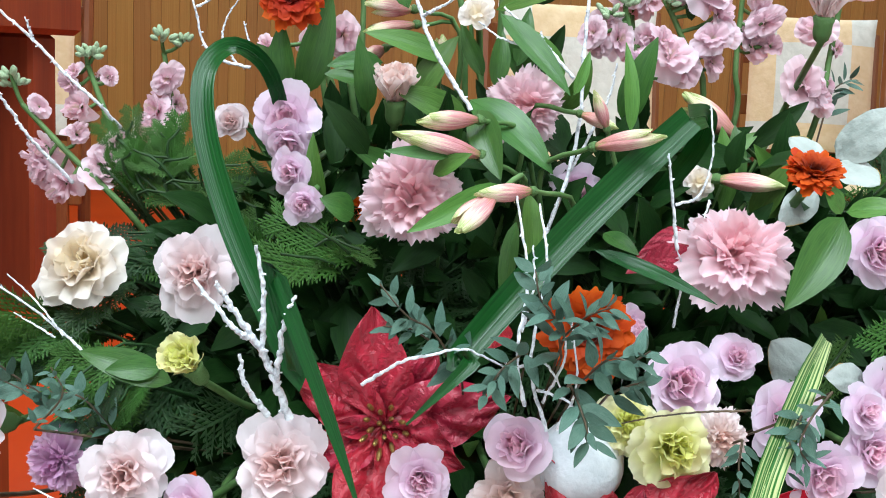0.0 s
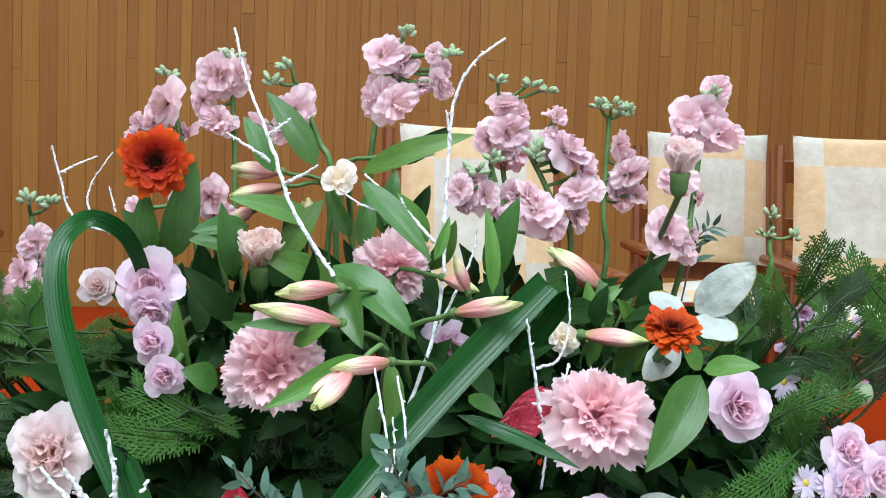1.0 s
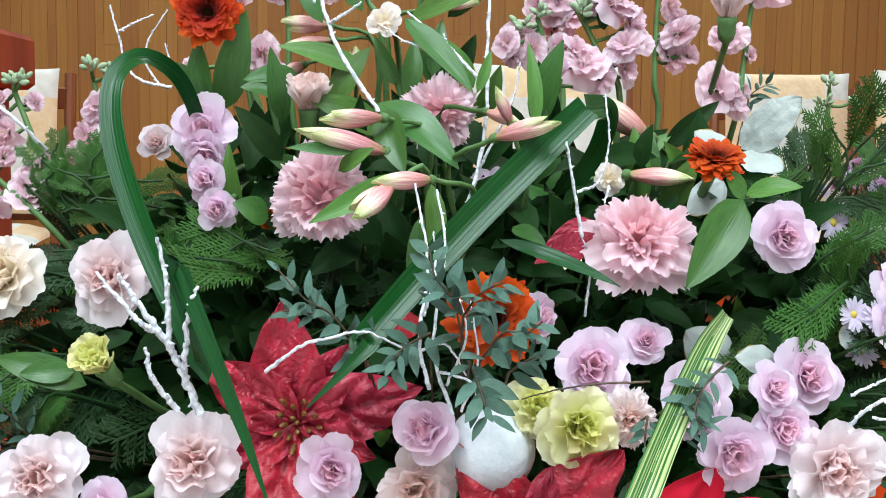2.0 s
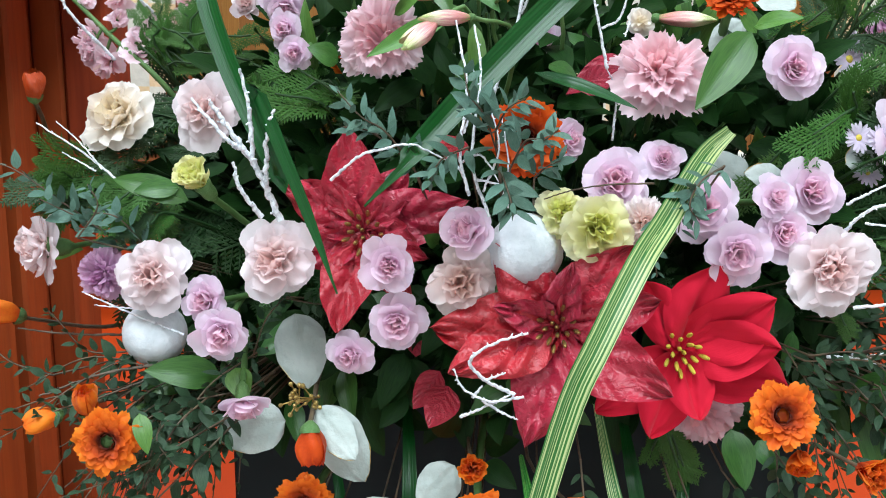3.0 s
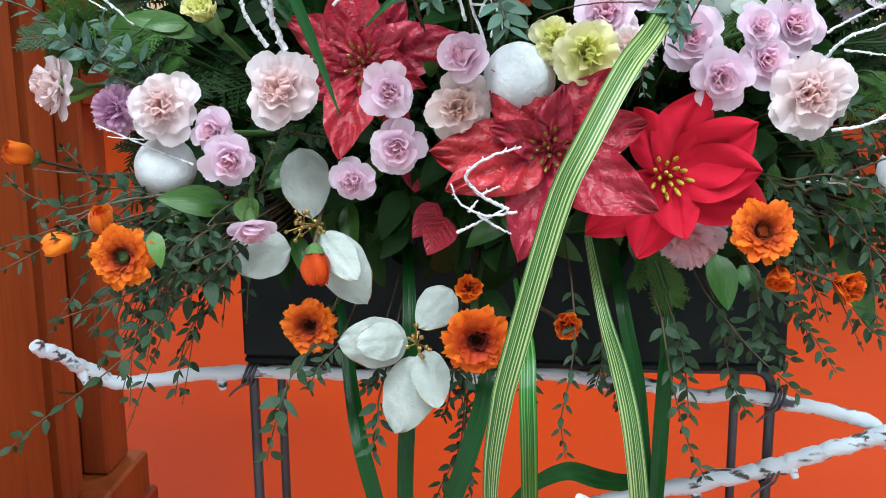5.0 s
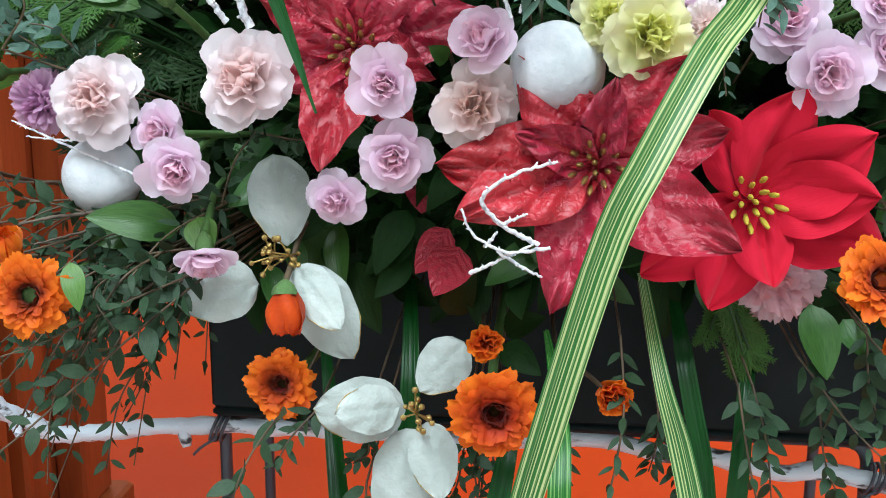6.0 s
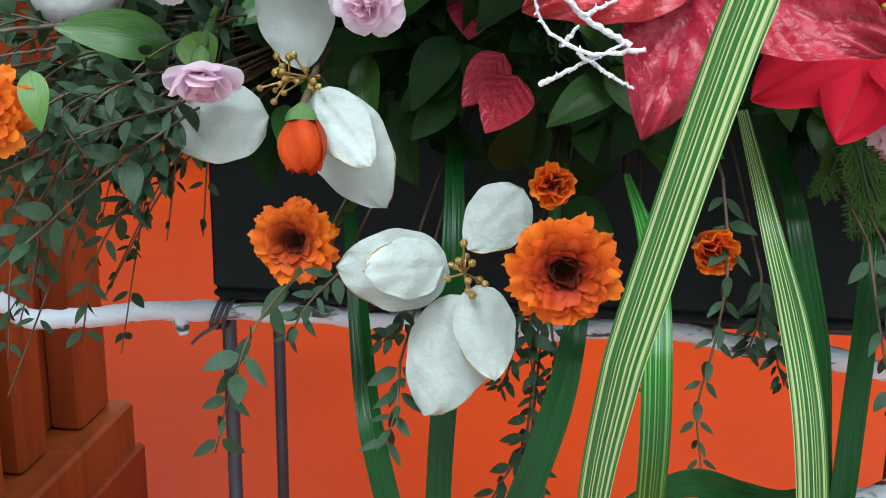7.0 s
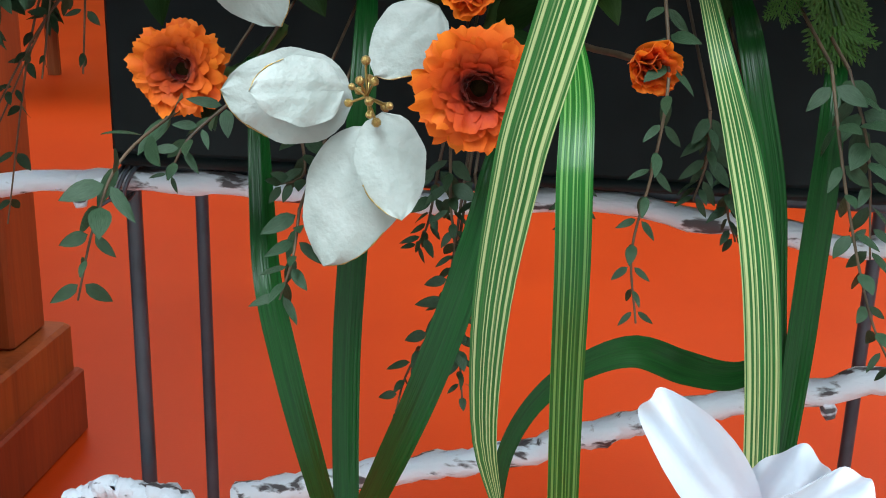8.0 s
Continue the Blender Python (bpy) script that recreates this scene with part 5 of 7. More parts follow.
stock([(0.2750, 0.7550, 0.8453), (0.2825, 0.7600, 0.8939), (0.2910, 0.7650, 0.9632)], [((0.2751, 0.7550, 0.9533), 0.0154), ((0.3002, 0.7500, 0.9437), 0.0153), ((0.2881, 0.7600, 0.9487), 0.0139), ((0.2977, 0.7600, 0.9784), 0.0098), ((0.2719, 0.7600, 0.9401), 0.0106), ((0.2583, 0.7350, 0.8736), 0.0166), ((0.2736, 0.7400, 0.8645), 0.0112), ((0.2885, 0.7600, 0.8982), 0.0065)], [(0.2912, 0.7600, 0.9689)])
stock([(-0.1663, 0.7550, 0.8032), (-0.1735, 0.7600, 0.8375), (-0.1807, 0.7650, 0.8720)], [((-0.1755, 0.7500, 0.8544), 0.0113), ((-0.1844, 0.7450, 0.8347), 0.0112), ((-0.1884, 0.7400, 0.8199), 0.0128), ((-0.1689, 0.7600, 0.8369), 0.0090), ((-0.1745, 0.7500, 0.8230), 0.0105)], [(-0.1800, 0.7550, 0.8793), (-0.1663, 0.7600, 0.8765)])
stock([(-0.1760, 0.6700, 0.7682), (-0.2212, 0.6800, 0.8078), (-0.2526, 0.6900, 0.8359)], [((-0.2425, 0.6800, 0.7989), 0.0140), ((-0.2252, 0.6700, 0.7855), 0.0138), ((-0.2409, 0.6850, 0.8364), 0.0074), ((-0.1950, 0.6750, 0.7989), 0.0146), ((-0.1875, 0.6800, 0.8148), 0.0125)], [(-0.2584, 0.6850, 0.8517), (-0.2578, 0.6900, 0.8463)])
stock([(-0.1847, 0.6900, 0.7869), (-0.2019, 0.7000, 0.8289), (-0.2159, 0.7050, 0.8624)], [((-0.2220, 0.6950, 0.8354), 0.0136), ((-0.2242, 0.7000, 0.8585), 0.0061), ((-0.2019, 0.7000, 0.8560), 0.0064)], [(-0.2155, 0.7000, 0.8671), (-0.2091, 0.7000, 0.8689)])
stock([(0.3764, 0.8500, 0.8298), (0.3788, 0.8550, 0.8570), (0.3810, 0.8600, 0.8775)], [], [(0.3789, 0.8550, 0.8809), (0.3987, 0.8550, 0.8644), (0.3750, 0.8550, 0.8661)], "young stock flower with closed grey-green buds")
stock([(-0.0432, 0.7000, 0.8424), (-0.0484, 0.7100, 0.8709), (-0.0518, 0.7150, 0.8908)], [((-0.0518, 0.7050, 0.8893), 0.0129), ((-0.0449, 0.7100, 0.8802), 0.0100), ((-0.1043, 0.7200, 0.8817), 0.0085)], [])
carnation((0.1415, 0.7000, 0.8813), 0.0098, LILAC, "closed lilac-pink carnation bud in a green calyx", (0, -0.25, 1), "cup")


ALB = {}


def lily_bud(base, tip, r, label="cream alstroemeria bud flushed with pink and green"):
    """A long alstroemeria bud of three folded tepals on a thin stalk."""
    COUNT[0] += 1
    rng = np.random.default_rng(COUNT[0])
    base, tip = np.asarray(base, float), np.asarray(tip, float)
    L = np.linalg.norm(tip - base)
    d = unit(tip - base)
    ob = thing("alstroemeria_bud", label, "flower bud", tuple(base), "alstroemeria buds")
    if not ALB:
        for j in range(3):
            u = np.linspace(0, 1, 11)[:, None]
            a = np.linspace(-1.2, 1.2, 9)[None]
            rr = (np.sin(np.pi * (u ** 1.1 * 0.90 + 0.05)) ** 0.8) * (1 - 0.22 * np.abs(a / 1.2) ** 2) + 0.20 * np.exp(-(a / 0.2) ** 2) * np.sin(np.pi * u) + (0.10 + 0.16 * j) * u ** 3
            ALB[j] = Shape().grid(np.stack([rr * np.cos(a) + 0.5 * u * u * (j - 1), rr * np.sin(a), u * (1 - 0.07 * j - 0.10 * (a / 1.2) ** 2 * u)], -1)).mesh("tepal", ALBUD)
    q = aim(base, d, rng.uniform(0, 6), 1.0)
    for i in range(5):
        part("tepal", ALB[i % 3], ob, q @ Matrix.Rotation(i * 2.513, 4, "Z") @ Matrix.Diagonal((r * (1 - 0.05 * i), r * (1 - 0.05 * i), L, 1)))
    sh = lathe(Shape(), [(0.0, -0.5), (0.25, -0.45), (0.5, -0.2), (0.62, 0.25), (0.5, 0.6)], 9, 0.06, 6)
    part("calyx", sh.mesh("calyx", STEM), ob, q @ Matrix.Scale(r, 4))
    end = FOAM_AT + np.array([(base[0] - 0.085) * 0.5, 0.0, 0.02])
    solid("stem", tube(Shape(), [base, base - d * 0.03 + np.array([0, 0.015, -0.015]), (base + end) / 2 + np.array([0, 0.02, 0]), end], 0.0014, 0.002, 6, 14), STEM, ob)


for base, tip, r in (
    ((0.0347, 0.5700, 0.8275), (-0.0137, 0.5450, 0.8408), 0.0067),
    ((0.0327, 0.5750, 0.8467), (-0.0024, 0.5550, 0.8457), 0.0055),
    ((0.0590, 0.5300, 0.8150), (0.0281, 0.5100, 0.8138), 0.0048),
    ((0.0391, 0.5200, 0.8135), (0.0198, 0.5000, 0.7956), 0.0070),
    ((-0.0063, 0.6900, 0.9072), (-0.0384, 0.6850, 0.9094), 0.0056),
    ((-0.0043, 0.6900, 0.8983), (-0.0386, 0.6800, 0.8911), 0.0055),
    ((0.0577, 0.6900, 0.9201), (0.0946, 0.6800, 0.9259), 0.0052),
    ((0.0913, 0.5600, 0.8362), (0.1249, 0.5350, 0.8451), 0.0054),
    ((0.2045, 0.6900, 0.8365), (0.1640, 0.6800, 0.8640), 0.0081),
    ((0.1768, 0.6350, 0.8154), (0.2178, 0.6250, 0.8143), 0.0065),
    ((0.0883, 0.6000, 0.8518), (0.1098, 0.5900, 0.8454), 0.0045),
    ((0.1035, 0.5900, 0.8436), (0.0943, 0.5850, 0.8659), 0.0042),
    ((-0.0243, 0.7000, 0.8830), (-0.0380, 0.6950, 0.8756), 0.0053),
    ((0.0110, 0.6700, 0.8764), (0.0108, 0.6650, 0.8923), 0.0040),
):
    lily_bud(base, tip, r * 0.92)
carnation((0.0295, 0.6300, 0.9054), 0.0109, CREAM, "open cream alstroemeria flower with pink streaks", (-0.1, -1, 0.2), "floret", 0, "flower", "alstroemeria")
carnation((0.1672, 0.6300, 0.8133), 0.0109, CREAM, "faded cream alstroemeria flower behind a strap leaf", (0.2, -1, 0.2), "floret", 0, "flower", "alstroemeria")


carnation((0.1204, 0.5550, 0.7403), 0.0150, LILAC, "small lilac-pink carnation turned sideways", (0.7, -0.7, 0.2), "crown", 0, "carnation", "spray_carnation")


# ---- daisies ----
def daisy(pos, size, label, d=(0, -1, 0.2)):
    COUNT[0] += 1
    rng = np.random.default_rng(COUNT[0])
    pos = np.asarray(pos, float)
    dn = unit(d)
    ob = thing("daisy", label, "flower", tuple(pos - dn * 0.005), "white daisies")
    me = Shape().grid(petal(1.0, 0.15, 72, 18, 0.02, 1, 0, 0, 0.03, 0.5, 6, 5, 0.4, rng)).mesh("ray_petal", WHITEP)
    m = aim(pos, dn, 0, size)
    for i in range(18):
        part("ray_petal", me, ob, m @ Matrix.Rotation(i * 0.349 + rng.uniform(-0.08, 0.08), 4, "Z") @ Matrix.Rotation(rng.uniform(-0.15, 0.12), 4, "Y") @ Matrix.Scale(rng.uniform(0.88, 1.05), 4))
    part("centre", lathe(Shape(), [(0.0, 0.16), (0.14, 0.13), (0.22, 0.05), (0.2, -0.05)], 12).mesh("centre", STAMEN), ob, m, "yellow flower centre")
    stem_to_foam(ob, pos - dn * 0.004, dn, 0.0014)


for at, size, d in (((0.3096, 0.6450, 0.7869), 0.0140, (0.4, -1, 0.1)), ((0.3135, 0.6000, 0.7142), 0.0108, (0.1, -1, 0.3)), ((0.3040, 0.5900, 0.7376), 0.0109, (0.1, -1, 0.3)), ((0.3177, 0.5900, 0.7360), 0.0109, (0.3, -1, 0.3))):
    daisy(at, size, "white-lilac daisy with a yellow centre", d)


# ---- white fabric leaves and silk flower ----
def bead_cluster(pos, label="cluster of small gold beads on wires between white leaves"):
    rng = np.random.default_rng(int(abs(pos[0] * 1e5)))
    ob = thing("gold_bead_cluster", label, "bead cluster", tuple(pos), "gold bead clusters")
    me = lathe(Shape(), [(0.0, -1), (0.7, -0.7), (1.0, 0), (0.7, 0.7), (0.0, 1)], 8).mesh("bead", GOLD)
    for i in range(12):
        d = unit(rng.normal(0, 1, 3) + np.array([0, -0.6, 0]))
        p = np.asarray(pos) + d * rng.uniform(0.006, 0.013)
        part("bead", me, ob, aim(p, d, 0, rng.uniform(0.0013, 0.0019)))
        solid("wire", tube(Shape(), [np.asarray(pos), p], 0.0005, 0.0005, 4, 3), GOLD, ob)


FABRIC = "white fabric leaf with a faint gold edge"


def fleaf(base, tip, w, face=(0, -1, 0.3), bend=28, mat=None, label=FABRIC, name="white_fabric_leaf"):
    """A broad blunt leaf of stiff white cloth, creased along its middle, with gold glitter along part of the rim."""
    COUNT[0] += 1
    rng = np.random.default_rng(COUNT[0])
    base, tip = np.asarray(base, float), np.asarray(tip, float)
    L = np.linalg.norm(tip - base)
    x = unit(tip - base)
    z = unit(np.asarray(face, float) - x * (np.asarray(face, float) @ x))
    m = Matrix.Translation(base) @ Matrix((Vector(x), Vector(np.cross(z, x)), Vector(z))).transposed().to_4x4()
    ob = thing(name, label, "leaf", tuple(base), "white fabric leaves")
    nu, nv = 17, 13
    u = np.linspace(0, 1, nu)[:, None]
    v = np.linspace(-1, 1, nv)[None]
    half = 0.56 * w * np.sin(np.pi * u ** 0.82) ** 0.62 * (1 + 0.025 * np.sin(19 * u + rng.uniform(0, 6)))
    k = np.radians(bend)
    a0 = np.pi / 2 - k / 2
    xx = L * 1.03 * (np.cos(a0) - np.cos(a0 + k * u)) / k + 0 * v
    zz = L * 1.03 * (np.sin(a0 + k * u) - np.sin(a0)) / k
    puff = -0.10 * w * v ** 2 * np.sin(np.pi * u) - 0.045 * w * np.exp(-(v / 0.10) ** 2) * np.sin(np.pi * u ** 0.7)
    ripple = 0.03 * w * np.sin(15 * (u - 0.4 * np.abs(v)) + rng.uniform(0, 6)) * np.abs(v)
    p = np.stack([xx, half * v, zz + puff + ripple], -1)
    part("blade", Shape().grid(p).mesh("blade", mat or WHITELEAF), ob, m)
    part("midrib", tube(Shape(), p[:, nv // 2] - np.array([0, 0, 0.0004]), 0.0006, 0.0003, 5, nu).mesh("midrib", mat or WHITELEAF), ob, m)
    side = -1 if COUNT[0] % 2 else 0
    part("glitter_edge", tube(Shape(), p[10:, side] + np.array([0, 0, 0.0002]), 0.00024, 0.00018, 5, 16, 0.6, rng).mesh("glitter_edge", GOLD), ob, m, "gold glitter edge")
    return ob


fleaf((0.0173, 0.5150, 0.4990), (-0.0269, 0.5000, 0.5034), 0.0309, (0.1, -1, 0.2))
fleaf((0.0155, 0.5080, 0.5039), (-0.0139, 0.4900, 0.5053), 0.0226, (0.1, -1, 0.35))
fleaf((0.0276, 0.5100, 0.4909), (0.0096, 0.5000, 0.4409), 0.0338, (-0.2, -1, 0.1))
fleaf((0.0297, 0.5050, 0.4973), (0.0393, 0.4900, 0.4626), 0.0225, (0.2, -1, 0.1))
fleaf((-0.0416, 0.5300, 0.5700), (-0.0112, 0.5200, 0.5252), 0.0317, (0.1, -1, 0.0))
fleaf((-0.0408, 0.5220, 0.5729), (-0.0144, 0.5050, 0.5452), 0.0215, (0.2, -1, 0.2))
fleaf((0.0462, 0.5300, 0.5327), (0.0245, 0.5200, 0.5083), 0.0249, (-0.2, -1, 0.2))
fleaf((-0.0613, 0.5600, 0.6246), (-0.0508, 0.5450, 0.5786), 0.0312, (0.1, -1, 0.1))
fleaf((-0.0645, 0.5350, 0.5589), (-0.1094, 0.5250, 0.5521), 0.0304, (0.0, -1, 0.2), 60)
fleaf((0.245, 0.625, 0.832), (0.273, 0.605, 0.862), 0.0239, (0.1, -1, 0.8))
fleaf((0.244, 0.62, 0.83), (0.262, 0.6, 0.82), 0.0203, (0.1, -1, 0.8))
fleaf((0.236, 0.62, 0.83), (0.218, 0.63, 0.842), 0.0148, (-0.1, -1, 0.8))
fleaf((0.2337, 0.6200, 0.8127), (0.2112, 0.6100, 0.7937), 0.0174, (-0.1, -1, 0.2))
fleaf((0.2560, 0.5750, 0.7110), (0.2260, 0.5550, 0.7188), 0.0159, (0.0, -1, 0.4), 50)
fleaf((0.2358, 0.6000, 0.7006), (0.2098, 0.6000, 0.7256), 0.0269, (0.1, -1, 0.2), 40)
fleaf((0.3172, 0.6000, 0.7265), (0.2971, 0.5900, 0.7208), 0.0178)
bead_cluster((0.0250, 0.5000, 0.5035))
bead_cluster((-0.0443, 0.5250, 0.5776))
bead_cluster((-0.0538, 0.5300, 0.5757))
SILK = "large white silk flower petal near the floor"
fl = [((0.1687, 0.4700, 0.3602), (0.1273, 0.4550, 0.4176), 0.0287, (0.25, -1, 0.15)), ((0.1687, 0.4750, 0.3572), (0.1836, 0.4650, 0.3969), 0.0314, (-0.1, -1, 0.5)), ((0.1660, 0.4600, 0.3638), (0.1985, 0.4500, 0.3958), 0.0266, (0.2, -1, 0.5)), ((0.1650, 0.4550, 0.3668), (0.1436, 0.4200, 0.3802), 0.0246, (0.0, -1, 0.6))]
silk = thing("white_silk_flower", "large white silk flower low in front of the stand", "flower", (0.1711, 0.4750, 0.3529))
for b0, t0, w0, f0 in fl:
    tmp = np.asarray(t0, float) - np.asarray(b0, float)
    x = unit(tmp)
    z = unit(np.asarray(f0, float) - x * (np.asarray(f0, float) @ x))
    mm = Matrix((Vector(x), Vector(np.cross(z, x)), Vector(z))).transposed().to_4x4()
    p = petal(np.linalg.norm(tmp), w0 / 2, 84, 14, 0.0035, 2.5, 7 * w0 / 0.01, 0, 0.010, 0.3, 18, 25, 0.45)
    part("petal", Shape().grid(p).mesh("petal", WHITESILK), silk, Matrix.Translation(b0) @ mm)
low = np.asarray((0.1711, 0.4750, 0.3529))
solid("stem", tube(Shape(), [low, low + np.array([0, 0.05, -0.12]), (low[0], 0.62, 0.03)], 0.003, 0.003, 6, 12), STEM, silk)
solid("weighted_foot", box(Shape(), (low[0] - 0.05, 0.57, 0.0), (low[0] + 0.05, 0.67, 0.03), 0.004), BLACKP, silk)


